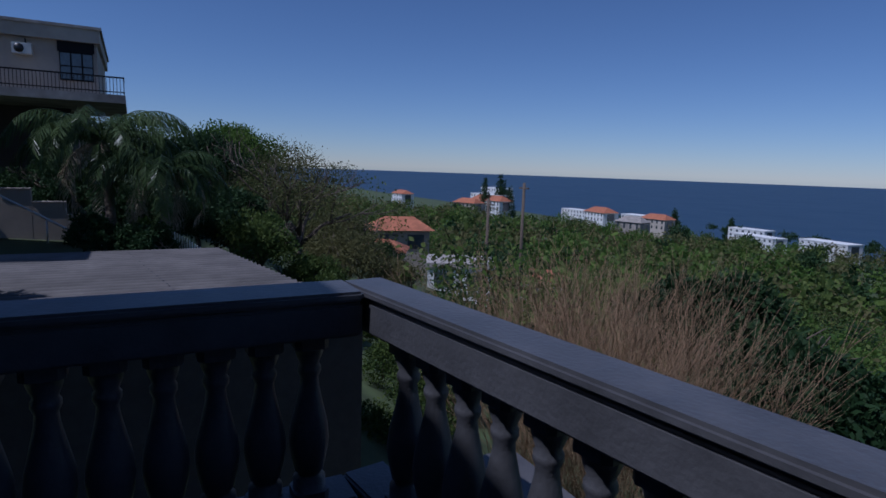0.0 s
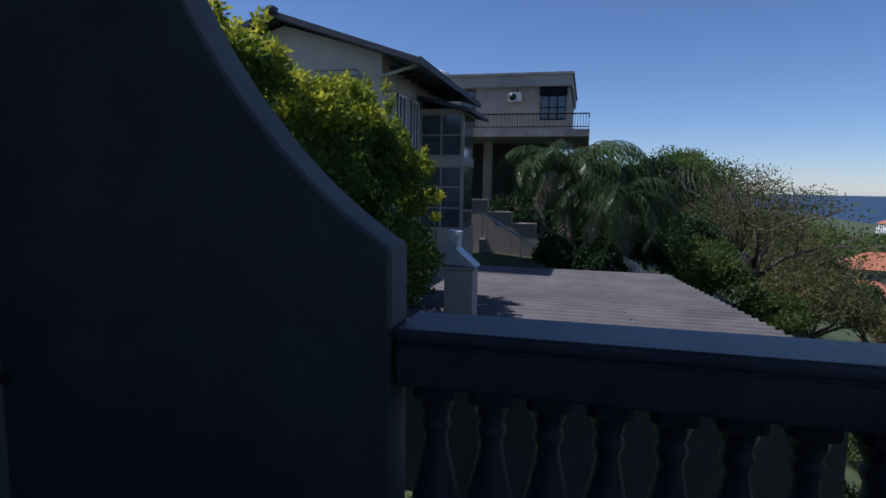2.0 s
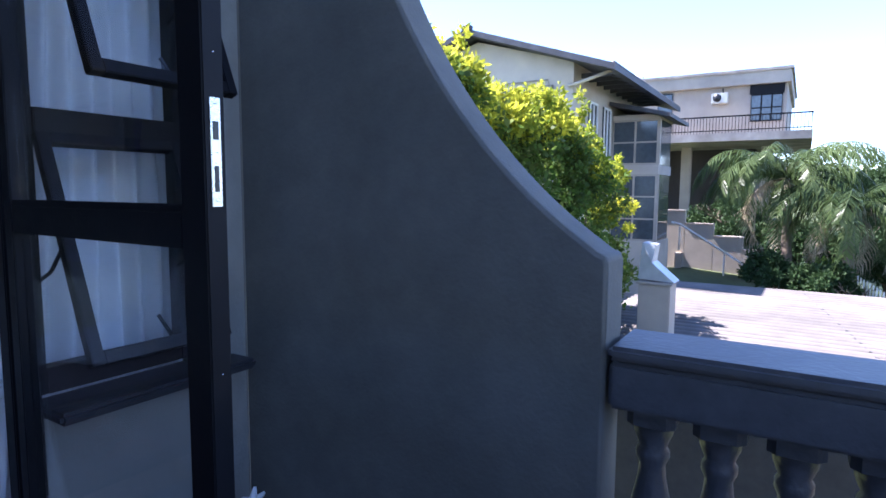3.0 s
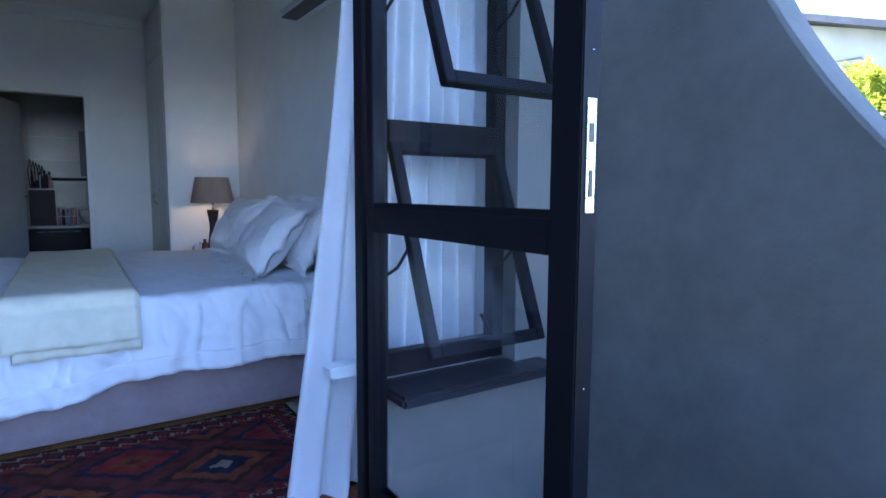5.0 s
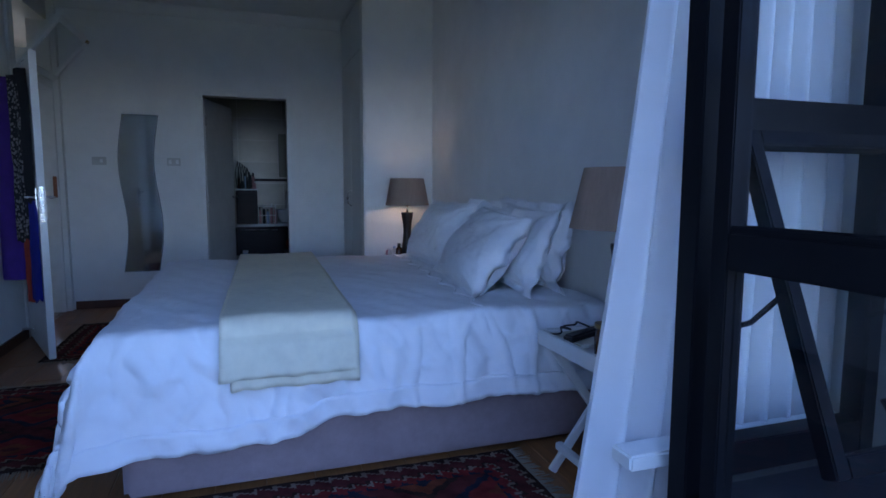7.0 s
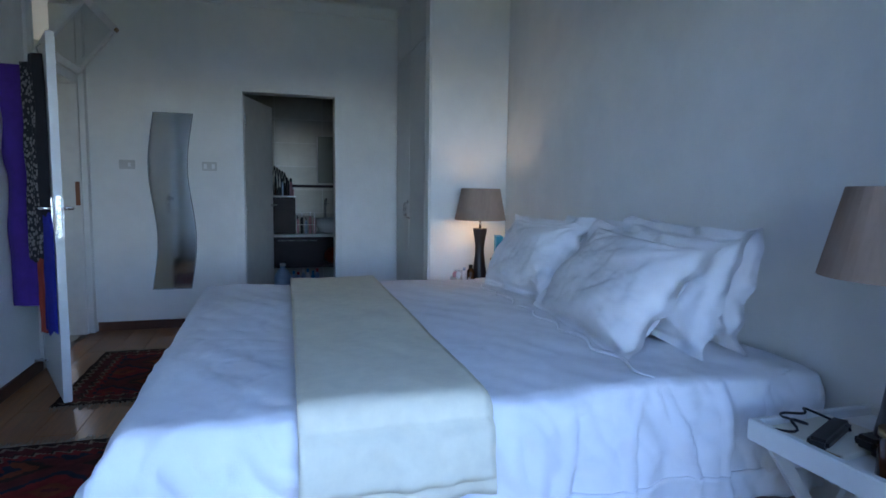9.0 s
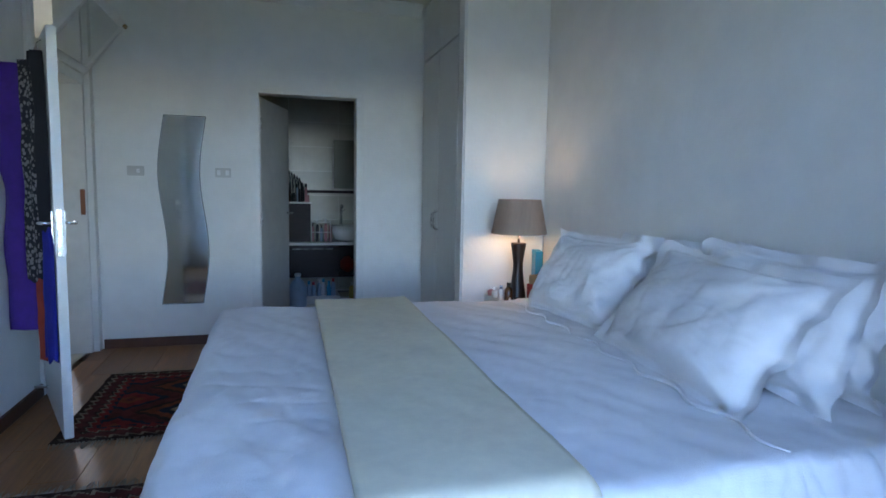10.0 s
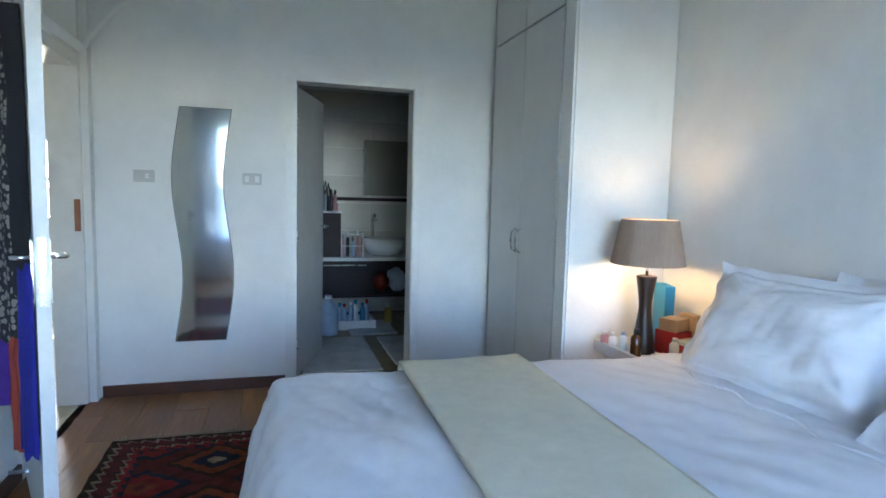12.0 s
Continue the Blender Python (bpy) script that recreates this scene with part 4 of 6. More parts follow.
# ---- curtains and glazed facade ----
def curtain(x0, x1, y, z0, z1, label, seed, flare=0.0, folds=9):
    c = thing("curtain", ((x0 + x1) / 2, y, z0), label, "curtain", "sheer curtains")
    n, k = 110, 40
    P = np.zeros((n, k, 3))
    for i in range(n):
        a = i / (n - 1)
        for j in range(k):
            b = j / (k - 1)
            x = x0 + (x1 - x0) * a
            hang = (1 - b)
            P[i, j] = (x - flare * hang ** 1.5 * (1 - a) ** 2 + 0.015 * wrinkle(a * 5, b * 2, seed, 1), y + 0.045 * math.sin(folds * 2 * math.pi * a + 0.7 * wrinkle(a * 3, b * 1.5, seed, 1)) * (0.5 + 0.5 * hang) + flare * 0.1 * hang ** 2 * (1 - a) ** 2, z0 + (z1 - z0) * b + (0.012 * math.sin(a * 30) if j == 0 else 0))
    v, f = grid_mesh(P)
    raw("drop", v, f, SHEER, c, smooth=True)
    P3 = P[:, :3].copy()
    P3[:, :, 1] -= 0.004
    v, f = grid_mesh(P3)
    raw("hem", v, f, SHEER, c, "double hem", smooth=True)
    tubes("rod", [([(x0 - 0.04, y, z1 + 0.012), (x1 + 0.02, y, z1 + 0.012)], [0.011, 0.011])], STEEL, c, seg=10)
    return c


curtain(-0.605, -0.02, 0.27, 0.02, 2.5, "white sheer curtain gathered beside the open door", 2.0, flare=0.26)
curtain(-3.12, -2.3, 0.27, 0.02, 2.5, "white sheer curtain in front of the far window", 5.0, flare=0.02)
structure(block("window_sill_1", -0.74, -0.0, 0.17, 0.25, 0.49, 0.53, WHITE, bevel=0.006), "white inner window sill", "sill")


def glazing(x0, x1, name, label, tilt=21.0, group=""):
    w = thing(name, ((x0 + x1) / 2, 0.1, 0.5), label, "window", kind="structure")
    y0, y1 = 0.07, 0.13
    block("frame", x0, x0 + 0.045, y0, y1, 0.5, 2.3, BLACK, w)
    block("frame", x1 - 0.05, x1, y0, y1, 0.5, 2.3, BLACK, w)
    block("frame", x0 + 0.045, x1 - 0.05, y0, y1, 0.5, 0.58, BLACK, w)
    block("frame", x0 + 0.045, x1 - 0.05, y0, y1, 2.24, 2.3, BLACK, w)
    block("transom", x0 + 0.045, x1 - 0.05, y0 - 0.01, y1, 1.275, 1.355, BLACK, w)
    for z0, z1 in ((0.58, 1.28), (1.36, 2.24)):
        H = z1 - z0
        m = Matrix.Translation((0, y0 - 0.012, z1)) @ Matrix.Rotation(radians(-tilt), 4, 'X')
        a, b = x0 + 0.04, x1 - 0.045
        s = block("sash", a, a + 0.035, -0.018, 0.018, -H, 0.0, BLACK, w, turn=m)
        block("stile", b - 0.035, b, -0.018, 0.018, -H, 0.0, BLACK, s, turn=m)
        block("rail", a + 0.035, b - 0.035, -0.018, 0.018, -H, -H + 0.04, BLACK, s, turn=m)
        block("rail", a + 0.035, b - 0.035, -0.018, 0.018, -0.035, 0.0, BLACK, s, turn=m)
        g = block("pane", a + 0.035, b - 0.035, -0.003, 0.003, -H + 0.04, -0.035, GLASS, s, turn=m, bevel=0)
        g.visible_shadow = False
        tubes("handle", [([m @ Vector(((a + b) / 2 + 0.06, 0.018, -H + 0.02)), m @ Vector(((a + b) / 2 + 0.06, 0.045, -H + 0.03)), m @ Vector(((a + b) / 2 + 0.03, 0.05, -H + 0.12))], [0.008, 0.008, 0.006])], BLACK, s)
        for xx in (a + 0.004, b - 0.004):
            p0 = Vector((xx, y0 + 0.01, z1 - H * 0.62))
            p1 = m @ Vector((xx, 0.0, -H * 0.5))
            tubes("stay", [([p0, (p0 + p1) / 2 + Vector((0, 0, -0.02)), p1], [0.006, 0.006, 0.006])], BLACK, s, seg=6)
    block("outer_sill", x0 - 0.01, x1 + 0.13 if x1 > -0.2 else x1, -0.125, 0.07, 0.455, 0.492, SILL, w, "dark projecting outer sill", bevel=0.012)
    return w


glazing(-0.62, -0.08, "window_1", "black framed window with two top-hung sashes pushed open")
glazing(-2.95, -2.41, "window_2", "black framed window with two top-hung sashes", tilt=2.0)
fr = thing("door_3", (-1.5, 0.1, 0), "black aluminium frame of the balcony doors", "door frame", kind="structure")
block("post", -0.668, -0.622, 0.072, 0.13, -0.02, 2.3, BLACK, fr)
block("post", -2.41, -2.35, 0.03, 0.15, -0.02, 2.3, BLACK, fr)
block("head", -2.35, -0.622, 0.03, 0.15, 2.24, 2.298, BLACK, fr)
block("threshold", -2.35, -0.63, 0.0, 0.15, -0.2, 0.004, SILL, fr)


def door_leaf(hx, sgn, ang, label):
    l = thing("balcony_door", (hx, 0.02, 0), label, "door", "balcony doors")
    m = Matrix.Translation((hx, 0.02, 0)) @ Matrix.Rotation(radians(ang), 4, 'Z')
    Wd, t = 0.885, 0.024
    block("stile", 0.0, 0.045, -t, t, 0.02, 2.235, BLACK, l, turn=m)
    block("stile", Wd - 0.08, Wd, -t, t, 0.02, 2.235, BLACK, l, turn=m)
    block("rail", 0.045, Wd - 0.08, -t, t, 0.02, 0.16, BLACK, l, turn=m)
    block("rail", 0.045, Wd - 0.08, -t, t, 1.0, 1.075, BLACK, l, turn=m)
    block("rail", 0.045, Wd - 0.08, -t, t, 2.14, 2.235, BLACK, l, turn=m)
    for z0, z1 in ((0.16, 1.0), (1.075, 2.14)):
        g = block("pane", 0.045, Wd - 0.08, -0.003, 0.003, z0, z1, GLASS, l, turn=m, bevel=0)
        g.visible_shadow = False
        for s in (-1, 1):
            block("bead", 0.045, Wd - 0.08, min(s * t * 0.55, s * t * 0.9), max(s * t * 0.55, s * t * 0.9), z0, z0 + 0.014, BLACK, l, turn=m)
    lp = block("lock_plate", Wd, Wd + 0.003, -0.011, 0.012, 1.086, 1.295, STEEL, l, "steel lock strike plate with two slots", turn=m)
    block("slot", Wd + 0.0032, Wd + 0.0042, -0.006, 0.006, 1.215, 1.25, PLASTIC_B, lp, turn=m, bevel=0)
    block("slot", Wd + 0.0032, Wd + 0.0042, -0.0045, 0.0045, 1.115, 1.165, PLASTIC_B, lp, turn=m, bevel=0)
    for z in (1.097, 1.19, 1.283):
        turned("screw", [(0.004, -0.0005), (0.003, 0.001)], tuple(m @ Vector((Wd + 0.004, 0.0, z))), CHROME, lp, seg=8)
    for z in (0.75, 1.38):
        turned("screw", [(0.003, -0.001), (0.003, 0.001)], tuple(m @ Vector((Wd + 0.001, 0.0, z))), CHROME, l, seg=8)
    return l


door_leaf(-0.655, 1, -90.5, "black framed glazed balcony door standing wide open")
door_leaf(-2.385, -1, -93, "black framed glazed balcony door standing wide open")

# ---- passage beyond the west door ----
walls("wall_passage", [(-5.4, LX - 0.14, 7.7, 7.85, -0.2, 0.98), (-5.4, -4.42, 7.7, 7.85, 0.98, TOP), (-4.0, LX - 0.14, 7.7, 7.85, 0.98, TOP), (-4.42, -4.0, 7.7, 7.85, 1.78, TOP), (-5.5, -5.4, 3.0, 7.85, -0.2, TOP), (-5.4, LX - 0.14, 2.9, 3.0, -0.2, TOP), (LX - 0.14, LX - 0.04, 5.47, 7.7, -0.2, TOP)], "cream plastered passage walls with a small window")
structure(block("floor_passage", -5.4, LX - 0.02, 3.0, 7.7, -0.2, -0.014, CONCRETE, bevel=0), "passage floor under cream tiles", "floor")
structure(block("ceiling_passage", -5.4, LX - 0.14, 3.0, 7.7, TOP, TOP + 0.1, CEIL, bevel=0), "white passage ceiling", "ceiling")
pw = thing("window_3", (-4.21, 7.75, 1.38), "white framed passage window, bright with daylight", "window", kind="structure")
block("frame", -4.42, -4.38, 7.72, 7.8, 0.98, 1.78, WHITE, pw)
block("frame", -4.04, -4.0, 7.72, 7.8, 0.98, 1.78, WHITE, pw)
block("frame", -4.38, -4.04, 7.72, 7.8, 0.98, 1.02, WHITE, pw)
block("frame", -4.38, -4.04, 7.72, 7.8, 1.74, 1.78, WHITE, pw)
skyl = new("window_light", bpy.data.lights.new("window_light", "AREA"))
skyl.data.shape, skyl.data.size, skyl.data.size_y = 'RECTANGLE', 0.4, 0.76
skyl.data.energy = 0.8
skyl.data.color = (1.0, 0.97, 0.9)
skyl.matrix_world = look((-4.21, 7.84, 1.38), (-4.21, 6.0, 1.38))
block("glazing_bar", -4.38, -4.04, 7.74, 7.78, 1.36, 1.4, WHITE, pw)

# ---- bathroom ----
walls("wall_bathroom", [(-2.3, 0.3, 7.75, 7.9, -0.2, TOP), (-2.4, -2.3, D + 0.15, 7.9, -0.2, TOP), (0.3, 0.4, D + 0.15, 7.9, -0.2, TOP)], "bathroom walls with pale tiles")
structure(block("floor_bathroom", -2.3, 0.3, D + 0.15, 7.75, -0.2, -0.006, CONCRETE, bevel=0), "tan tiled bathroom floor", "floor")
structure(block("ceiling_bathroom", -2.4, 0.4, D + 0.15, 7.9, 2.5, 2.6, CEIL, bevel=0), "white bathroom ceiling", "ceiling")
va = thing("vanity_unit", (-1.2, 7.45, 0.25), "dark veneer bathroom vanity hung on the wall with an open shelf", "vanity")
blocks("carcass", [(-1.75, -1.12, 7.22, 7.745, 0.25, 0.63), (-1.12, -0.3, 7.22, 7.745, 0.25, 0.27), (-0.32, -0.3, 7.22, 7.745, 0.27, 0.63), (-1.12, -0.32, 7.72, 7.745, 0.27, 0.63)], VANITY, va)
dw = block("drawer", -1.74, -1.125, 7.2, 7.219, 0.26, 0.62, VANITY, va)
tubes("handle", [([(-1.66, 7.19, 0.59), (-1.2, 7.19, 0.59)], [0.006, 0.006])], STEEL, dw, seg=8)
block("worktop", -1.76, -0.28, 7.19, 7.746, 0.632, 0.665, PALE, va, "pale stone worktop")
tc = thing("bathroom_cupboard", (-1.57, 7.5, 0.666), "small dark veneer cupboard standing on the vanity", "cupboard")
block("body", -1.72, -1.45, 7.26, 7.74, 0.666, 1.115, VANITY, tc)
block("door", -1.715, -1.455, 7.242, 7.259, 0.675, 1.105, VANITY, tc)
block("top", -1.73, -1.44, 7.24, 7.742, 1.116, 1.135, PALE, tc)
bs = thing("basin", (-0.97, 7.45, 0.666), "white round ceramic basin on the vanity", "basin")
turned("bowl", [(0.12, 0), (0.18, 0.02), (0.215, 0.1), (0.22, 0.185), (0.205, 0.188), (0.19, 0.1), (0.1, 0.03), (0.02, 0.025)], (-0.97, 7.45, 0.666), CERAMIC, bs, seg=32)
tp = thing("tap", (-1.05, 7.68, 0.666), "tall chrome basin tap", "tap")
tubes("spout", [([(-1.05, 7.69, 0.666), (-1.05, 7.69, 1.05), (-1.05, 7.66, 1.09), (-1.05, 7.58, 1.09), (-1.05, 7.56, 1.06)], [0.016, 0.015, 0.014, 0.013, 0.012])], CHROME, tp, seg=10)
tubes("lever", [([(-1.05, 7.69, 1.0), (-1.0, 7.69, 1.04)], [0.007, 0.006])], CHROME, tp, seg=8)
mc = thing("wall_cabinet", (-0.9, 7.7, 1.3), "grey-green lacquered wall cabinet above a dark shelf", "cabinet")
block("case", -1.15, -0.5, 7.68, 7.745, 1.3, 1.9, PALE, mc)
block("door", -1.145, -0.505, 7.662, 7.679, 1.3, 1.9, mat("grey_green_lacquer", (0.2, 0.2, 0.16), 0.35, var=0.05, bump=0.02, stain=0.05), mc)
sh = thing("shelf", (-1.0, 7.7, 1.25), "dark wall shelf under the bathroom mirror", "shelf")
block("board", -1.52, -0.4, 7.6, 7.745, 1.24, 1.275, VANITY, sh)
rnd = random.Random(5)
for k in range(9):
    x = -1.68 + 0.026 * k + rnd.uniform(-0.004, 0.004)
    bottle("toiletry_bottle", (x, 7.32 + rnd.uniform(0, 0.15), 1.1355), 0.013 + 0.004 * rnd.random(), 0.09 + 0.14 * rnd.random(), rnd.choice([PLASTIC_W, PLASTIC_B, PINK, LBLUE, AMBER]), rnd.choice([PLASTIC_B, CHROME, PLASTIC_W]), "small toiletry bottle on the bathroom cupboard", 0.6, 0.25)
for k in range(7):
    x = -1.42 + 0.05 * k
    if x < -1.18:
        bottle("toiletry_bottle", (x, 7.3 + rnd.uniform(0, 0.12), 0.6655), 0.018, 0.14 + 0.14 * rnd.random(), rnd.choice([PLASTIC_W, LBLUE, PINK, PLASTIC_B]), rnd.choice([CHROME, PLASTIC_W]), "toiletry bottle beside the basin", 0.5, 0.2)
rk = thing("wire_rack", (-1.36, 7.4, 0.67), "white wire rack of toiletries", "rack")
tubes("wire", [([(-1.44, 7.27, 0.668), (-1.44, 7.27, 0.9)], [0.005, 0.005]), ([(-1.22, 7.27, 0.668), (-1.22, 7.27, 0.9)], [0.005, 0.005]), ([(-1.44, 7.27, 0.9), (-1.22, 7.27, 0.9)], [0.006, 0.006]), ([(-1.44, 7.27, 0.78), (-1.22, 7.27, 0.78)], [0.005, 0.005])], PLASTIC_W, rk, seg=6)
nk = thing("necklaces", (-1.66, 7.4, 1.14), "dark bead necklaces hanging in a bunch", "necklace")
tubes("strand", [([(-1.7 + 0.03 * k, 7.36, 1.14), (-1.72 + 0.035 * k, 7.35, 1.35), (-1.69 + 0.03 * k, 7.36, 1.5 - 0.02 * k), (-1.67 + 0.03 * k, 7.36, 1.3)], [0.006] * 4) for k in range(5)], PLASTIC_B, nk, seg=6)
tw = thing("towels", (-0.9, 7.45, 0.271), "heap of red, white and black towels on the open shelf", "towel")
for k, (x, w, h, mt) in enumerate(((-1.0, 0.16, 0.2, REDCLOTH), (-0.82, 0.2, 0.26, LINEN), (-0.62, 0.22, 0.17, BLACKCLOTH))):
    bm = bmesh.new()
    bmesh.ops.create_icosphere(bm, subdivisions=3, radius=1, matrix=Matrix.LocRotScale((x, 7.45, 0.271 + h * 0.5), None, (w * 0.5, 0.18, h * 0.5)))
    for q in bm.verts:
        q.co += Vector((wrinkle(*q.co, 14), wrinkle(*q.co, 12, 3), wrinkle(*q.co, 15, 7))) * 0.025
        q.co.z = max(q.co.z, 0.2705)
    part("towel", bm, mt, tw, smooth=True)
cn = thing("water_bottle", (-1.62, 6.72, 0), "pale blue plastic water can on the bathroom floor", "bottle")
turned("body", [(0.085, 0), (0.095, 0.02), (0.095, 0.22), (0.06, 0.29), (0.03, 0.31), (0.03, 0.34)], (-1.62, 6.72, 0.0), LBLUE, cn)
turned("cap", [(0.034, 0), (0.034, 0.03)], (-1.62, 6.72, 0.34), PLASTIC_W, cn, seg=14)
bk = thing("storage_crate", (-1.35, 7.0, 0), "white plastic crate of blue and white bottles", "crate")
blocks("crate", [(-1.55, -1.15, 6.85, 7.15, 0.0, 0.02), (-1.55, -1.15, 6.85, 6.87, 0.02, 0.09), (-1.55, -1.15, 7.13, 7.15, 0.02, 0.09), (-1.55, -1.53, 6.87, 7.13, 0.02, 0.09), (-1.17, -1.15, 6.87, 7.13, 0.02, 0.09)], PLASTIC_W, bk)
for k in range(6):
    bottle("cleaning_bottle", (-1.49 + 0.056 * k, 6.95 + 0.09 * (k % 2), 0.021), 0.026, 0.2 + 0.05 * rnd.random(), rnd.choice([LBLUE, PLASTIC_W, BLUE]), rnd.choice([PLASTIC_W, BLUE, RED]), "plastic cleaning bottle in a crate", 0.5, 0.16)
bottle("yellow_bottle", (-0.98, 7.1, 0.0), 0.04, 0.2, mat("yellow_plastic", (0.5, 0.36, 0.05), 0.4), PLASTIC_W, "yellow plastic bottle on the bathroom floor")
for x0, x1, y0, y1 in ((-1.9, -1.32, 5.52, 6.55), (-1.42, -0.98, 6.62, 7.2), (-1.2, -0.7, 5.65, 6.5)):
    b = thing("bath_mat", ((x0 + x1) / 2, (y0 + y1) / 2, 0), "white tufted bath mat on the tiles", "bath mat", "bath mats")
    P = np.zeros((30, 40, 3))
    for i in range(30):
        for j in range(40):
            P[i, j] = (x0 + (x1 - x0) * i / 29 + 0.012 * wrinkle(j * 0.3, x0, 0, 1), y0 + (y1 - y0) * j / 39 + 0.012 * wrinkle(i * 0.3, x0, 4, 1), 0.014 + 0.004 * wrinkle(i * 0.8, j * 0.8, x0, 1))
    v, f = grid_mesh(P)
    o = raw("tufted_sheet", v, f, MATMAT, b, smooth=True)
    sol = o.modifiers.new("thickness", "SOLIDIFY")
    sol.thickness = 0.012


# ================= the balcony =================
BF = -0.2
structure(block("balcony_floor", -4.2, 0.36, -3.75, 0.0, -0.45, BF, mat("dark_balcony_tile", (0.09, 0.085, 0.085), 0.5, var=0.15, bump=0.1), bevel=0), "dark tiled balcony floor", "floor")
walls("wall_house_side", [(-4.35, -4.2, -3.75, 0.14, -6.0, 4.9), (-4.35, -3.4, 0.0, 0.14, -0.2, 4.9), (-3.4, 0.32, 0.0, 0.3, TOP + 0.15, 4.9)], "plain rendered house wall closing the balcony", CHARCOAL)
walls("wall_house_outside", [(0.105, 0.32, 0.14, 8.2, -6.0, 4.9)], "rendered outer wall of the house", CHARCOAL)
structure(block("roof_house", -6.0, 0.6, -0.05, 8.6, 4.9, 5.08, ROOFDARK, bevel=0), "dark flat roof edge of the house", "roof")
structure(block("wall_house_base", -4.2, 0.32, -3.7, 8.0, -6.0, -0.46, CHARCOAL, bevel=0), "rendered base of the house below the balcony", "wall")

# scooped wing wall
wing = thing("wing_wall", (0.2, -0.7, BF), "charcoal rendered wing wall with a scooped, curved top", "garden wall", kind="structure")
ZC, YC = 2.7, -1.415
prof = [(YC, BF), (YC, 0.935), (YC + 0.008, 0.953), (YC + 0.03, 0.962)]
for i in range(1, 31):
    s = i / 30
    y = -1.385 + 0.72 * s
    prof.append((y, 0.964 + 0.47 * s + 0.38 * s ** 2.2 + 0.06 * s ** 8))
y_last, z_last = prof[-1]
prof += [(y_last + 0.02, z_last + 0.18), (y_last + 0.03, z_last + 0.45), (y_last + 0.035, ZC), (0.0, ZC), (0.0, BF)]
bm = bmesh.new()
v0 = [bm.verts.new((0.098, y, z)) for y, z in prof]
fc = bm.faces.new(v0)
ex = bmesh.ops.extrude_face_region(bm, geom=[fc])
bmesh.ops.translate(bm, vec=(0.165, 0, 0), verts=[q for q in ex["geom"] if isinstance(q, bmesh.types.BMVert)])
bmesh.ops.recalc_face_normals(bm, faces=bm.faces[:])
sharp = [e for e in bm.edges if e.calc_length() > 0 and len(e.link_faces) == 2 and e.calc_face_angle(0) > 1.0]
bmesh.ops.bevel(bm, geom=sharp, offset=0.012, segments=2, affect='EDGES')
wr_ = part("render", bm, CHARCOAL, wing, smooth=True)
wn = wr_.modifiers.new("normals", "WEIGHTED_NORMAL")
wn.mode, wn.weight, wn.keep_sharp = 'FACE_AREA', 100, False

# balustrade
BAL = [(0.062, 0.0), (0.062, 0.05), (0.045, 0.06), (0.045, 0.075), (0.055, 0.085), (0.07, 0.16), (0.076, 0.22), (0.07, 0.29), (0.052, 0.38), (0.037, 0.46), (0.034, 0.5), (0.044, 0.525), (0.044, 0.545), (0.036, 0.56), (0.05, 0.6), (0.055, 0.63)]


def balustrade(p0, p1, label, first, step, count, inner=0.125, outer=0.125):
    p0, p1 = Vector((*p0, 0)), Vector((*p1, 0))
    d = (p1 - p0).normalized()
    L = (p1 - p0).length
    m = Matrix.Translation(p0) @ Matrix.Rotation(math.atan2(d.y, d.x), 4, 'Z')
    b = thing("balustrade", (p0.x, p0.y, BF), label, "balustrade", "balcony balustrades")
    block("neck", 0.004, L - 0.004, 0.025 - inner, outer - 0.025, 0.6785, 0.6845, RAILPAINT, b, bevel=0, turn=m)
    block("cap", 0, L, -inner, outer, 0.685, 0.722, RAILPAINT, b, bevel=0.014, turn=m)
    block("fascia", 0.002, L - 0.002, 0.011 - inner, outer - 0.011, 0.552, 0.678, RAILPAINT, b, bevel=0.01, turn=m)
    block("plinth", 0.002, L - 0.002, -0.1, 0.1, BF, BF + 0.1, RAILPAINT, b, bevel=0.01, turn=m)
    hh = 0.551 - (BF + 0.1)
    seg = 16
    zs = (hh - 0.05) / 0.63
    V, F = [], []
    prof = [(0.066, 0.0, 1), (0.066, 0.035, 1)] + [(r, 0.036 + z * (hh - 0.09) / 0.63, 0) for r, z in BAL] + [(0.062, hh - 0.05, 1), (0.062, hh, 1)]
    for r, z, sq in prof:
        for q in range(seg):
            a = 2 * math.pi * (q + 0.5) / seg
            g = 1 / max(abs(math.cos(a)), abs(math.sin(a))) if sq else 1
            V.append((r * g * math.cos(a), r * g * math.sin(a), z))
    for i in range(len(prof) - 1):
        for q in range(seg):
            F.append((i * seg + q, i * seg + (q + 1) % seg, (i + 1) * seg + (q + 1) % seg, (i + 1) * seg + q))
    F += [tuple(range(seg - 1, -1, -1)), tuple((len(prof) - 1) * seg + q for q in range(seg))]
    me = bpy.data.meshes.new("baluster")
    me.from_pydata(V, [], F)
    me.materials.append(RAILPAINT)
    me.polygons.foreach_set("use_smooth", [len(p.vertices) == 4 and 2 * seg <= p.index < (len(prof) - 3) * seg for p in me.polygons])
    for k in range(count):
        ob = new("baluster", me)
        ob.parent = b
        ob.location = (m @ Vector((first + step * k, 0, BF + 0.1))) - b.location
        ob.rotation_euler = (0, 0, math.atan2(d.y, d.x))
    return b


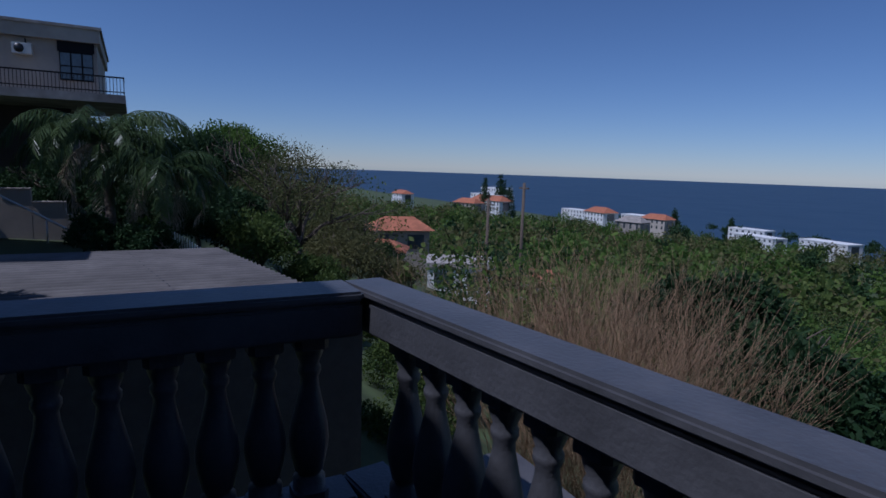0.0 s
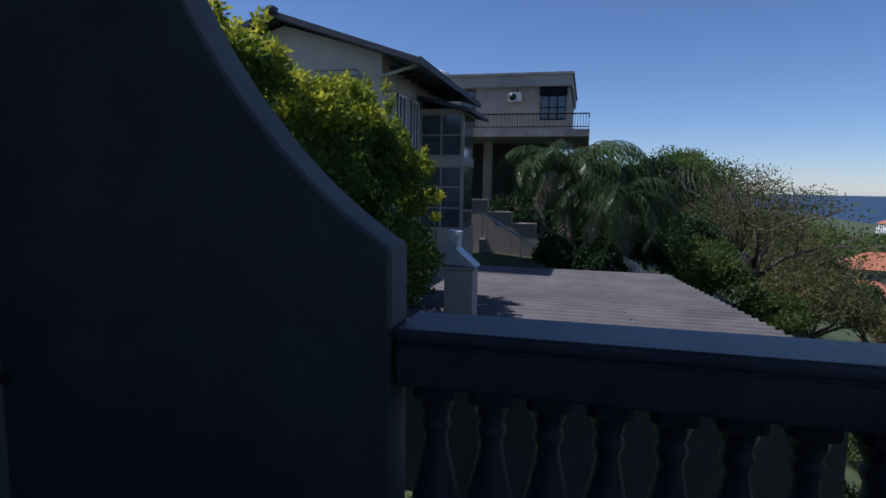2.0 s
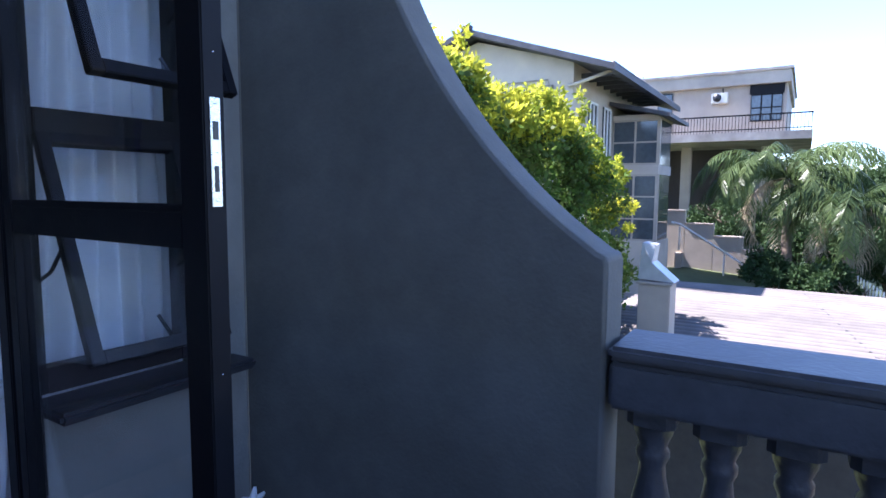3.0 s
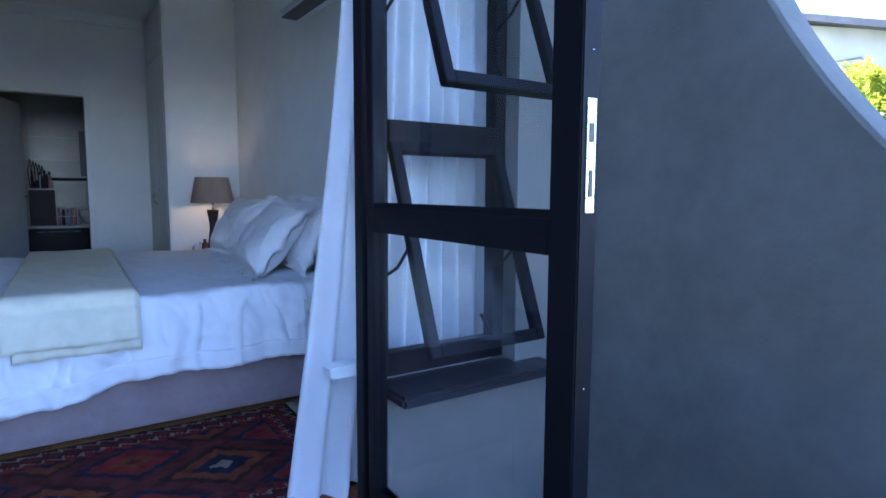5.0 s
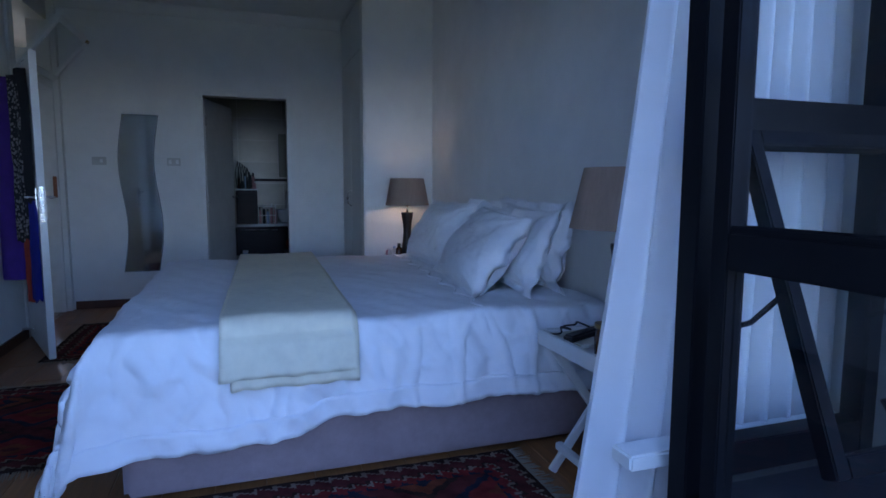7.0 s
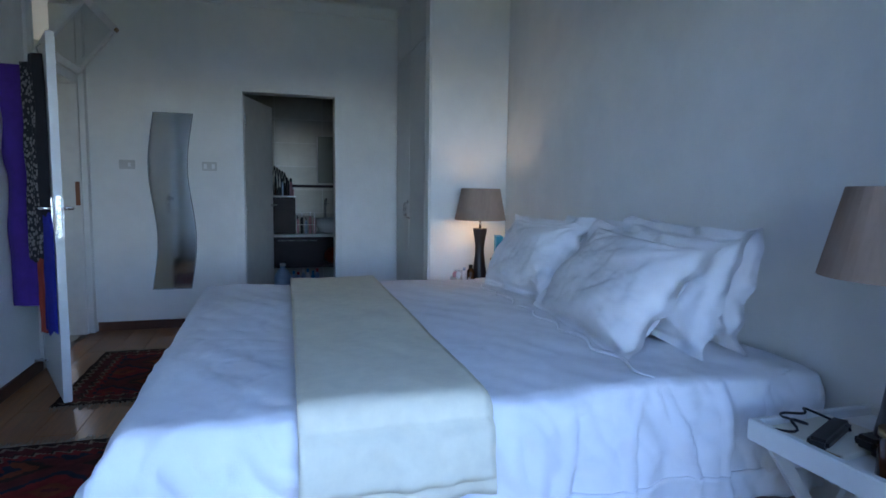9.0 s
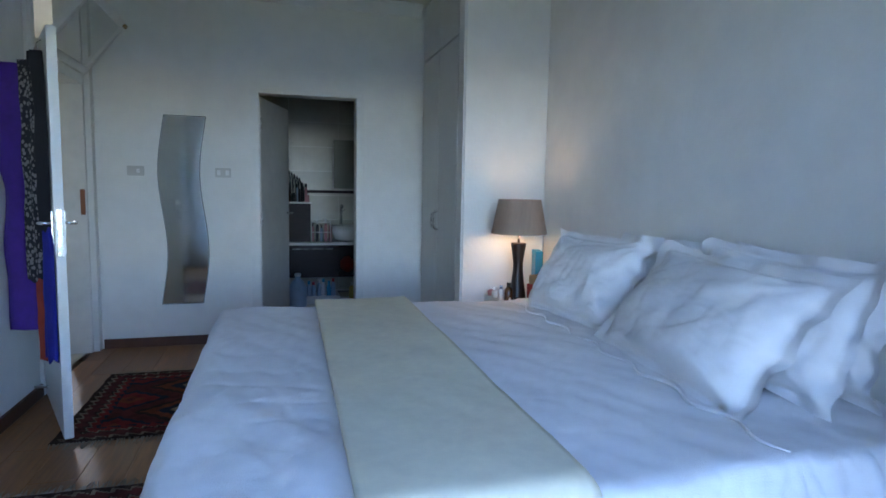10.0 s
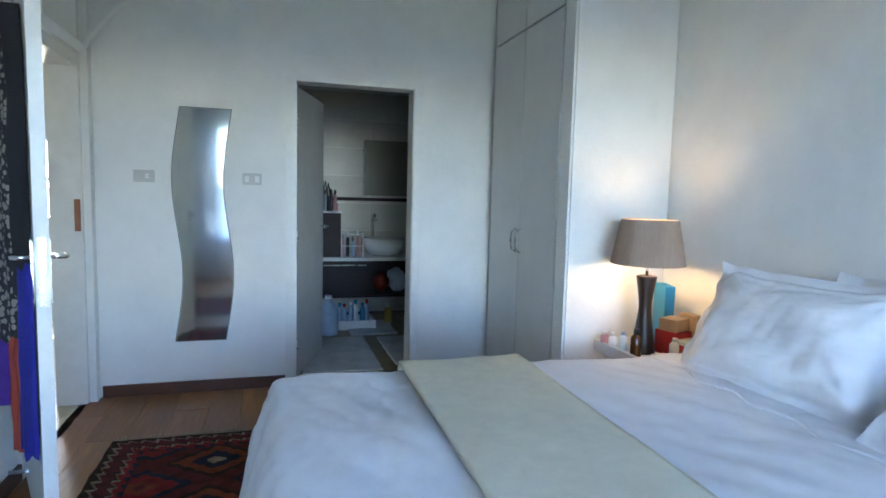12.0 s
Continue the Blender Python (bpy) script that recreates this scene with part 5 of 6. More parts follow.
balustrade((0.21, -1.425), (0.21, -2.86), "dark grey painted balustrade with turned balusters", 0.1, 0.166, 8)
balustrade((0.33, -2.955), (-4.0, -3.56), "dark grey painted balustrade with turned balusters, its cap worn glossy", 0.34, 0.178, 22, inner=0.115, outer=0.07)
pot = thing("plant_pot_ornament", (-0.05, -0.12, BF), "small white star-shaped ornament on the balcony floor", "ornament")
for k in range(6):
    a = k * math.pi / 3 + 0.3
    tubes("spike", [([(-0.02, -0.16, -0.04), (-0.02 + 0.06 * math.cos(a), -0.16, -0.04 + 0.06 * math.sin(a))], [0.022, 0.006])], PLASTIC_W, pot, seg=8)
turned("stand", [(0.06, 0), (0.05, 0.02), (0.018, 0.07), (0.014, 0.14)], (-0.02, -0.16, BF), PLASTIC_W, pot, seg=14)

# ================= outside =================
def terrain(x, y):
    """Ground height: the slope falls towards the sea, at negative y."""
    d = max(0.0, -y - 5.0)
    z = -5.0 - 8.0 * (1 - math.exp(-d / 14.0)) - 27.6 * min(1.0, max(0.0, (d - 20) / 325.0)) ** 0.85
    up = 2.6 * math.exp(-((x - 34) / 26) ** 2 - ((y - 3) / 10) ** 2)
    hill = 5.0 * math.exp(-((x - 75) / 45) ** 2 - ((y + 4) / 26) ** 2)
    far = -20.0 * min(1.0, max(0.0, (x - 180) / 500.0))
    z += up + hill + (far * 0.6 if y > -60 else far * 0.6 * max(0, (y + 300) / 240.0))
    if y < -342:
        z = min(z, -40.2 - 0.02 * (-342 - y))
    return z + 0.5 * noise.noise(Vector((x * 0.05, y * 0.05, 0)))


def axis(lo, hi, fine_lo, fine_hi, step, coarse):
    a = list(np.arange(lo, fine_lo, coarse)) + list(np.arange(fine_lo, fine_hi, step)) + list(np.arange(fine_hi, hi + coarse, coarse))
    return a


gx, gy = axis(-600, 1700, -40, 120, 4.0, 40), axis(-420, 900, -70, 50, 4.0, 22)
P = np.array([[(x, y, terrain(x, y)) for y in gy] for x in gx])
v, f = grid_mesh(P)
structure(raw("ground", v, f[:, ::-1], GRASS, smooth=True), "overgrown green hillside sloping to the sea", "ground")
bm = bmesh.new()
seg = 96
ring = [bm.verts.new((4850 * math.cos(2 * math.pi * k / seg), 4850 * math.sin(2 * math.pi * k / seg), -40.0)) for k in range(seg)]
ctr = bm.verts.new((0, 0, -40.0))
for k in range(seg):
    bm.faces.new((ctr, ring[k], ring[(k + 1) % seg]))
structure(part("water", bm, SEA), "deep blue open sea to the horizon", "sea")


def leaves(blobs, n, size, seed, shell=0.55, droop=0.0, aspect=0.45):
    """Leaf quads scattered through ellipsoid clumps; returns verts and faces."""
    r = np.random.default_rng(seed)
    B = np.array(blobs, dtype=float)
    w = (B[:, 3] * B[:, 4] * B[:, 5]) ** (2 / 3)
    k = r.choice(len(B), n, p=w / w.sum())
    d = r.normal(size=(n, 3))
    d /= np.linalg.norm(d, axis=1)[:, None]
    rad = shell + (1 - shell) * r.random(n) ** 0.6
    rad *= 1 + 0.12 * r.normal(size=n)
    c = B[k, :3] + d * rad[:, None] * B[k, 3:6]
    t = r.normal(size=(n, 3)) + d * 0.8
    t[:, 2] -= droop
    t /= np.linalg.norm(t, axis=1)[:, None]
    s = np.cross(t, r.normal(size=(n, 3)))
    s /= np.linalg.norm(s, axis=1)[:, None]
    L = size * (0.6 + 0.8 * r.random(n))[:, None]
    V = np.stack([c, c + t * L * 0.5 + s * L * aspect * 0.5, c + t * L, c + t * L * 0.5 - s * L * aspect * 0.5], 1)
    F = np.arange(n * 4).reshape(n, 4)
    return V.reshape(-1, 3), F


def quick(name, V, F, material, parent=None, label=""):
    me = bpy.data.meshes.new(name)
    V = np.asarray(V, dtype=np.float32)
    if parent:
        V = V - np.array(root_of(parent).location, dtype=np.float32)
    n, k = F.shape
    me.vertices.add(len(V))
    me.vertices.foreach_set("co", V.ravel())
    me.loops.add(n * k)
    me.loops.foreach_set("vertex_index", F.ravel().astype(np.int32))
    me.polygons.add(n)
    me.polygons.foreach_set("loop_start", np.arange(0, n * k, k, dtype=np.int32))
    me.update(calc_edges=True)
    me.materials.append(material)
    ob = new(name, me)
    if parent:
        ob.parent = parent
    if label:
        ob["label"] = label
    return ob


def limbs(base, height, spread, seed, count=7, r0=0.16, depth=2):
    """Trunk and branching limbs as tapered tubes."""
    rnd = random.Random(seed)
    out = []
    top = Vector(base) + Vector((rnd.uniform(-0.3, 0.3), rnd.uniform(-0.3, 0.3), height * 0.5))
    out.append(([base, tuple(Vector(base).lerp(top, 0.5) + Vector((0.1, -0.05, 0))), tuple(top)], [r0, r0 * 0.8, r0 * 0.6]))
    tips = []

    def grow(p, d, L, r, lev):
        q = p + d * L * 0.5 + Vector((rnd.uniform(-1, 1), rnd.uniform(-1, 1), rnd.uniform(-0.3, 0.6))) * L * 0.12
        e = q + (d + Vector((rnd.uniform(-0.4, 0.4), rnd.uniform(-0.4, 0.4), rnd.uniform(-0.1, 0.4)))).normalized() * L * 0.5
        out.append(([tuple(p), tuple(q), tuple(e)], [r, r * 0.75, r * 0.5]))
        tips.append(e)
        if lev > 0:
            for _ in range(rnd.choice((2, 3, 3))):
                dd = (d + Vector((rnd.uniform(-0.9, 0.9), rnd.uniform(-0.9, 0.9), rnd.uniform(-0.35, 0.7)))).normalized()
                grow(q.lerp(e, rnd.random()), dd, L * rnd.uniform(0.5, 0.75), r * 0.5, lev - 1)

    for k in range(count):
        a = 2 * math.pi * k / count + rnd.uniform(-0.4, 0.4)
        d = Vector((math.cos(a) * spread, math.sin(a) * spread, rnd.uniform(0.4, 1.0))).normalized()
        grow(top - Vector((0, 0, rnd.uniform(0, height * 0.15))), d, height * rnd.uniform(0.32, 0.5), r0 * 0.5, depth)
    return out, tips


def tree(name, base, height, radius, material, label, seed, n=9000, size=0.16, blobs=26, flat=0.75, bare=0.0, count=7, depth=2, aspect=0.45):
    t = thing(name, base, label, "tree")
    wood, tips = limbs(base, height * 0.82, 0.9, seed, count, 0.05 + 0.025 * height, depth)
    tubes("trunk", wood, BARK, t, "branching grey-brown trunk", seg=5)
    rnd = random.Random(seed + 1)
    B = []
    for k in range(blobs):
        a, e = rnd.uniform(0, 2 * math.pi), rnd.uniform(-0.35, 1.0)
        rr = radius * rnd.uniform(0.3, 0.82)
        c = Vector(base) + Vector((math.cos(a) * rr * math.cos(e * 1.2), math.sin(a) * rr * math.cos(e * 1.2), height - 0.67 * radius + e * radius * flat * 0.62))
        s = radius * rnd.uniform(0.2, 0.36)
        B.append((*c, s, s, s * 0.75))
    V, F = leaves(B, n, size, seed + 2, shell=0.35, aspect=aspect)
    quick("crown", V, F, material, t, "")
    return t


# hedge beyond the wing wall
hd = thing("hedge", (7.0, 1.6, -4.9), "tall golden-green hedge lit from behind", "hedge")
rnd = random.Random(8)


def hedge_top(x):
    prof = ((2.6, 2.6), (3.85, 2.5), (4.3, 2.22), (5.4, 2.25), (6.9, 2.4), (7.4, 2.2), (8.0, 1.85), (9.5, 1.6), (10.0, 1.1), (10.6, -0.3))
    return float(np.interp(x, [q[0] for q in prof], [q[1] for q in prof])) + 0.09 * wrinkle(x, 0, 0, 2.6)


B, B2, sp = [], [], []
for k in range(170):
    x = rnd.uniform(2.9, 10.3)
    z = hedge_top(x) - 0.25 - 3.6 * rnd.random() ** 1.5
    B.append((x, 1.55 + rnd.uniform(-0.45, 0.45), z - 0.1, 0.36, 0.34, 0.3))
for k in range(110):
    x = rnd.uniform(2.9, 10.2)
    s = rnd.uniform(0.1, 0.22)
    B.append((x, 1.4 + rnd.uniform(-0.35, 0.35), hedge_top(x) - s * 0.9 + rnd.uniform(-0.22, 0.02), s, s, s * 0.9))
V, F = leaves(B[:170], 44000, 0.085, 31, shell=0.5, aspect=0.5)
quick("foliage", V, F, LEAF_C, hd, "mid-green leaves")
# sunlight on the hedge top is painted with the yellower leaf material
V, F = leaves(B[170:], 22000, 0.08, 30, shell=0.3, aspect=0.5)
quick("top_foliage", V, F, HEDGE, hd, "top leaves coloured sunlit gold")
# inner leaves take a darker green for the shade inside the hedge
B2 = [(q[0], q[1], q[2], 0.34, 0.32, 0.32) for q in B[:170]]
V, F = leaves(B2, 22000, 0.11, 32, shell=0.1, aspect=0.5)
quick("inner_foliage", V, F, LEAF_A, hd, "inner leaves in a darker, shaded green")
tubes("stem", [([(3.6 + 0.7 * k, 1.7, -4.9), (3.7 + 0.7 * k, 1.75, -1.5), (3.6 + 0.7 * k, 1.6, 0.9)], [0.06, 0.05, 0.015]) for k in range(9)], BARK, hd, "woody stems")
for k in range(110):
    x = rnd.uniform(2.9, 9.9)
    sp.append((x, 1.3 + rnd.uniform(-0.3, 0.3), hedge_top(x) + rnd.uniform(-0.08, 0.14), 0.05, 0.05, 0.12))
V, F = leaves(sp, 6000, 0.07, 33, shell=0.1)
quick("new_growth", V, F, HEDGE, hd, "young shoots coloured sunlit yellow")

# corrugated roof next door
RZ = -1.2
shed = thing("outbuilding", (9, -2, -4.8), "low outbuilding with a grey corrugated roof", "outbuilding")


def roof_right(x):
    return -4.19 + (x - 14.9) * 0.1475


n = 481
xs = np.linspace(6.4, 15.25, n)
P = np.zeros((n, 10, 3))
for i, x in enumerate(xs):
    wv = 0.034 * math.copysign(abs(math.sin(x * math.pi / 0.15)) ** 0.7, math.sin(x * math.pi / 0.15))
    for j in range(10):
        y = 1.35 + (roof_right(x) - 1.35) * j / 9
        P[i, j] = (x, y, RZ - 0.012 * (x - 8) + wv * 1.5 + 0.004 * wrinkle(x, y, 0, 1.3))
v, f = grid_mesh(P)
o = raw("roof_sheet", v, f, ROOFSHEET, shed, "weathered corrugated sheets")
# faces low in the corrugation get a darker brown
o.data.materials.append(mat("dark_roof_groove", (0.055, 0.048, 0.042), 0.95, var=0.3, bump=0.3))
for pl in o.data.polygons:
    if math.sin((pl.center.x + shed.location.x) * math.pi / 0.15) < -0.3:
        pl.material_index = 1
sol = o.modifiers.new("thickness", "SOLIDIFY")
sol.thickness = 0.012
rp = [(x, -2.0 + (x - 14.5) * 0.142, RZ - 0.012 * (x - 8) + 0.028) for x in np.linspace(6.5, 14.7, 44)]
tubes("lap_joint", [(rp, [0.012] * 44)], ROOFDARK, shed, "overlap line with fixing bolts", seg=5)
a, b = lathe([(0.022, 0), (0.02, 0.02)], (0, 0, 0), 6)
bolt_mesh = bpy.data.meshes.new("bolt")
bolt_mesh.from_pydata(a, [], b)
bolt_mesh.materials.append(ROOFDARK)
for q in rp:
    ob = new("bolt", bolt_mesh)
    ob.parent = shed
    ob.location = Vector(q) - shed.location
bm = bmesh.new()
vs = [bm.verts.new(q) for q in ((6.6, 1.2, -6), (14.6, 1.2, -6), (14.6, -4.1, -6), (6.6, roof_right(6.6) + 0.15, -6))]
fc = bm.faces.new(vs)
ex = bmesh.ops.extrude_face_region(bm, geom=[fc])
bmesh.ops.translate(bm, vec=(0, 0, 4.6), verts=[q for q in ex["geom"] if isinstance(q, bmesh.types.BMVert)])
bmesh.ops.recalc_face_normals(bm, faces=bm.faces[:])
# dark brown carries the deep shade of the gap between the buildings
part("wall", bm, mat("shaded_shed_wall", (0.05, 0.045, 0.042), 0.9, var=0.2, bump=0.3), shed)
ch = thing("chimney", (8.0, 0.05, -1.3), "plastered flue box with a bent metal cowl on the roof", "chimney")
block("flue", 7.75, 8.25, -0.19, 0.28, -1.3, -0.27, HOUSE2, ch, bevel=0.015)
block("slab", 7.72, 8.28, -0.22, 0.31, -0.27, -0.235, CONCRETE, ch)
V = [(7.8, -0.24, -0.23), (8.2, -0.24, -0.23), (8.2, 0.1, 0.06), (7.8, 0.1, 0.06), (8.2, 0.3, -0.2), (7.8, 0.3, -0.2), (7.85, 0.06, 0.33), (8.15, 0.06, 0.33), (8.15, 0.26, 0.36), (7.85, 0.26, 0.36)]
raw("cowl", V, [(0, 1, 2, 3), (3, 2, 4, 5), (0, 3, 5), (1, 4, 2), (3, 2, 7, 6), (6, 7, 8, 9), (2, 4, 8, 7), (3, 6, 9, 5)], mat("galvanised_sheet", (0.72, 0.73, 0.74), 0.38, 0.6, var=0.1, bump=0.1), ch, "bent galvanised metal cowl")

# parapet wall of the roof edge and white fence
wf = thing("white_fence", (20, -3.4, -3), "white slatted garden fence", "fence")
for k in range(26):
    x = 20.5 - 0.17 * k
    y, z = -2.85 - 0.062 * k, -1.1 - 0.03 * k
    block("slat", x - 0.06, x + 0.06, y - 0.015, y + 0.015, z - 1.2, z + 0.06, PALE, wf, bevel=0)
blocks("rail", [(20.6 - 0.85 * k - 0.9, 20.6 - 0.85 * k, -2.9 - 0.31 * k - 0.2, -2.86 - 0.31 * k, -1.65 - 0.15 * k, -1.58 - 0.15 * k) for k in range(5)], PALE, wf)


# ---- neighbouring houses ----
def window(parent, x, y0, y1, z0, z1, frame_mat, cols=1, rows=1, name="window"):
    """A window in a wall that faces negative x."""
    w = block(name, x - 0.05, x + 0.02, y0, y1, z0, z1, DARKGLASS, parent, bevel=0)
    fs = [(x - 0.075, x - 0.051, y0, y1, z0, z0 + 0.06), (x - 0.075, x - 0.051, y0, y1, z1 - 0.06, z1)]
    for k in range(cols + 1):
        yy = y0 + (y1 - y0) * k / cols
        fs.append((x - 0.078, x - 0.052, max(y0, yy - 0.03), min(y1, yy + 0.03), z0, z1))
    for k in range(1, rows):
        zz = z0 + (z1 - z0) * k / rows
        fs.append((x - 0.077, x - 0.053, y0, y1, zz - 0.025, zz + 0.025))
    blocks("frame", fs, frame_mat, w)
    return w


gh = thing("gable_house", (16, 6, -1), "beige two-storey house with a dark tiled gable roof", "house")
bm = bmesh.new()
pts = [(3.63, -4), (10.2, -4), (10.2, 4.35), (6.55, 5.48), (3.63, 4.62)]
vs = [bm.verts.new((14.0, y, z)) for y, z in pts]
fc = bm.faces.new(vs)
ex = bmesh.ops.extrude_face_region(bm, geom=[fc])
bmesh.ops.translate(bm, vec=(8.0, 0, 0), verts=[q for q in ex["geom"] if isinstance(q, bmesh.types.BMVert)])
bmesh.ops.recalc_face_normals(bm, faces=bm.faces[:])
part("wall", bm, HOUSE, gh)
roof = None
for ya, za, yb, zb in ((6.62, 5.74, 2.36, 4.34), (6.62, 5.74, 10.9, 4.35)):
    bm = bmesh.new()
    vs = [bm.verts.new(q) for q in ((13.4, ya, za), (13.4, yb, zb), (22.3, yb, zb), (22.3, ya, za))]
    fc = bm.faces.new(vs)
    ex = bmesh.ops.extrude_face_region(bm, geom=[fc])
    bmesh.ops.translate(bm, vec=(0, 0, -0.16), verts=[q for q in ex["geom"] if isinstance(q, bmesh.types.BMVert)])
    bmesh.ops.recalc_face_normals(bm, faces=bm.faces[:])
    roof = part("roof", bm, ROOFDARK, gh)
turned("ridge_cap", [(0.16, -0.1), (0.17, 0.06), (0.06, 0.14)], (13.45, 6.62, 5.74), ROOFDARK, roof, seg=10)
for k in range(10):
    block("rafter", 14.6 + 0.7 * k, 14.68 + 0.7 * k, 2.5, 3.62, 4.28, 4.4, ROOFDARK, gh, bevel=0)
tubes("gutter", [([(13.45, 2.42, 4.34), (22.2, 2.42, 4.34)], [0.07, 0.07])], ROOFDARK, gh)
tubes("downpipe", [([(14.0 - 0.06, 2.5, 4.3), (14.0 - 0.06, 3.4, 4.05), (14.0 - 0.06, 3.75, 3.98)], [0.045] * 3)], HOUSE, gh)
tubes("conduit", [([(13.97, 5.6, 4.2), (13.97, 4.35, 4.2), (13.97, 4.25, 3.9), (13.97, 4.25, 3.4)], [0.018] * 4)], CONCRETE, gh)
window(gh, 14.0, 4.2, 6.1, 2.9, 4.05, CONCRETE, 2, 1)
for x0 in (15.3, 16.7):
    w = block("window", x0, x0 + 0.7, 3.58, 3.64, 2.2, 3.75, DARKGLASS, gh, bevel=0)
    blocks("frame", [(x0 + k * 0.33, x0 + k * 0.33 + 0.05, 3.55, 3.579, 2.2, 3.75) for k in range(3)] + [(x0, x0 + 0.71, 3.552, 3.5795, 2.2, 2.26), (x0, x0 + 0.71, 3.552, 3.5795, 3.69, 3.75)], PALE, w)
pr = thing("glazed_porch", (18.5, 2.9, -1.5), "two-storey glazed porch with beige frames", "porch")
for b in ((17.8, 19.8, 2.12, 3.62, -4.0, -0.42), (17.82, 19.8, 2.14, 3.62, 1.72, 2.02), (17.8, 19.8, 2.14, 3.62, 3.45, 3.6)):
    block("wall", *b, HOUSE, pr, bevel=0)
for z0, z1 in ((-0.42, 1.72), (2.02, 3.45)):
    window(pr, 17.9, 2.18, 3.6, z0, z1, HOUSE2, 2, 2 if z0 > 0 else 3, "glazing")
    blocks("post", [(17.82, 17.95, 2.12, 2.22, z0, z1)], HOUSE2, pr)
    blocks("glass_wall", [(17.95, 19.7, 2.16, 2.2, z0, z1)], DARKGLASS, pr)
bm = bmesh.new()
vs = [bm.verts.new(q) for q in ((17.3, 3.6, 4.0), (17.3, 1.75, 3.55), (20.6, 1.75, 3.55), (20.6, 3.6, 4.0))]
fc = bm.faces.new(vs)
ex = bmesh.ops.extrude_face_region(bm, geom=[fc])
bmesh.ops.translate(bm, vec=(0, 0, -0.12), verts=[q for q in ex["geom"] if isinstance(q, bmesh.types.BMVert)])
part("roof", bm, ROOFDARK, pr)

fh = thing("flat_house", (32, 4, 0), "tan flat-roofed house on columns with a long balcony", "house")
blocks("wall", [(29.0, 38.0, -0.9, 14.0, 3.85, 6.05)], HOUSE2, fh)
blocks("parapet", [(28.7, 38.2, -1.03, 14.2, 6.05, 6.6)], HOUSE2, fh)
blocks("coping", [(28.62, 38.3, -1.11, 14.3, 6.6, 6.72)], CONCRETE, fh)
blocks("slab", [(27.4, 38.0, -1.95, 14.0, 3.45, 3.8)], CONCRETE, fh)
blocks("column", [(30.4, 30.8, 3.2, 3.65, -4, 3.45)], HOUSE2, fh)
blocks("column", [(31.0, 31.5, -0.4, 0.1, -4, 3.45)], HOUSE2, fh)
# wall coloured near black to paint in the shade under the slab
blocks("lower_wall", [(33.0, 38.0, 0.5, 14.0, -4, 3.45)], mat("shaded_undercroft", (0.05, 0.042, 0.038), 0.9), fh)
window(fh, 29.0, -0.74, 0.52, 4.4, 5.62, BLACK, 3, 2)
blocks("window_hood", [(28.9, 29.02, -0.8, 0.58, 5.62, 6.04)], BLACK, fh, "black panel over the window")
window(fh, 29.0, 3.9, 4.6, 4.1, 5.95, BLACK, 1, 2)
window(fh, 29.0, 5.6, 6.9, 4.9, 5.95, BLACK, 2, 1)
blocks("rail", [(27.42, 27.47, -1.93, 12.0, 4.5, 4.56), (27.42, 27.47, -1.93, 12.0, 3.9, 3.94), (27.42, 29.0, -1.93, -1.88, 4.5, 4.56)], BLACK, fh)
for k in range(90):
    y = -1.9 + 0.13 * k
    ob = block("railing_bar", 27.43, 27.455, y - 0.011, y + 0.011, 3.8, 4.5, BLACK, fh, bevel=0) if k == 0 else new("railing_bar", ob.data)
    if k:
        ob.parent = fh
        ob.location = (0, 0.13 * k, 0)
for k in range(12):
    o2 = new("railing_bar", ob.data)
    o2.parent = fh
    o2.location = (0.13 * k, 0, 0)
au = thing("air_conditioner_unit", (28.9, 1.8, 5.25), "white outdoor air conditioner on a house wall", "air conditioner")
block("case", 28.6, 28.998, 1.45, 2.15, 5.3, 5.75, PLATE, au, bevel=0.02)
tubes("fan_grille", [([(28.62, 1.9, 5.53), (28.588, 1.9, 5.53)], [0.19, 0.18])], PLASTIC_B, au, "dark round fan grille", seg=20)
tubes("pipe", [([(28.95, 1.7, 5.75), (28.95, 1.7, 6.0)], [0.03, 0.03])], PLASTIC_B, au)
rc = thing("rooftop_tank", (31, 6.3, 6.72), "white water tank on the flat roof", "water tank")
turned("tank", [(0.55, 0), (0.6, 0.1), (0.6, 0.55), (0.2, 0.68)], (31, 6.4, 6.72), PALE, rc)

sw = thing("stepped_wall", (23, 1, -3), "stepped beige garden wall with a white handrail", "garden wall")
for y0, y1, z in ((2.1, 3.6, 0.42), (1.07, 2.1, -0.08), (0.04, 1.07, -0.54), (-1.05, 0.04, -1.02)):
    block("wall_panel", 22.9, 23.15, y0, y1 - 0.004, -5.0, z, HOUSE, sw, bevel=0.01)
    block("coping", 22.86, 23.19, y0, y1 - 0.004, z, z + 0.06, CONCRETE, sw, bevel=0)
blocks("pier", [(22.7, 22.9, 2.15, 2.4, -5, -1.2), (22.7, 22.9, -1.25, -1.0, -5, -1.35)], HOUSE2, sw)
tubes("handrail", [([(22.4, 2.5, 0.0), (22.4, 2.2, -0.05), (22.4, -0.9, -2.0), (22.4, -1.1, -2.1)], [0.04] * 4)], PALE, sw)
tubes("rail_post", [([(22.4, y, z), (22.4, y, z - 1.0)], [0.03, 0.03]) for y, z in ((2.2, -0.05), (0.6, -1.05), (-0.8, -1.95))], PALE, sw)
structure(block("terrace", 15.0, 28.0, -1.5, 8.0, -6.0, -2.15, CONCRETE, bevel=0), "paved terrace below the neighbouring houses", "terrace")


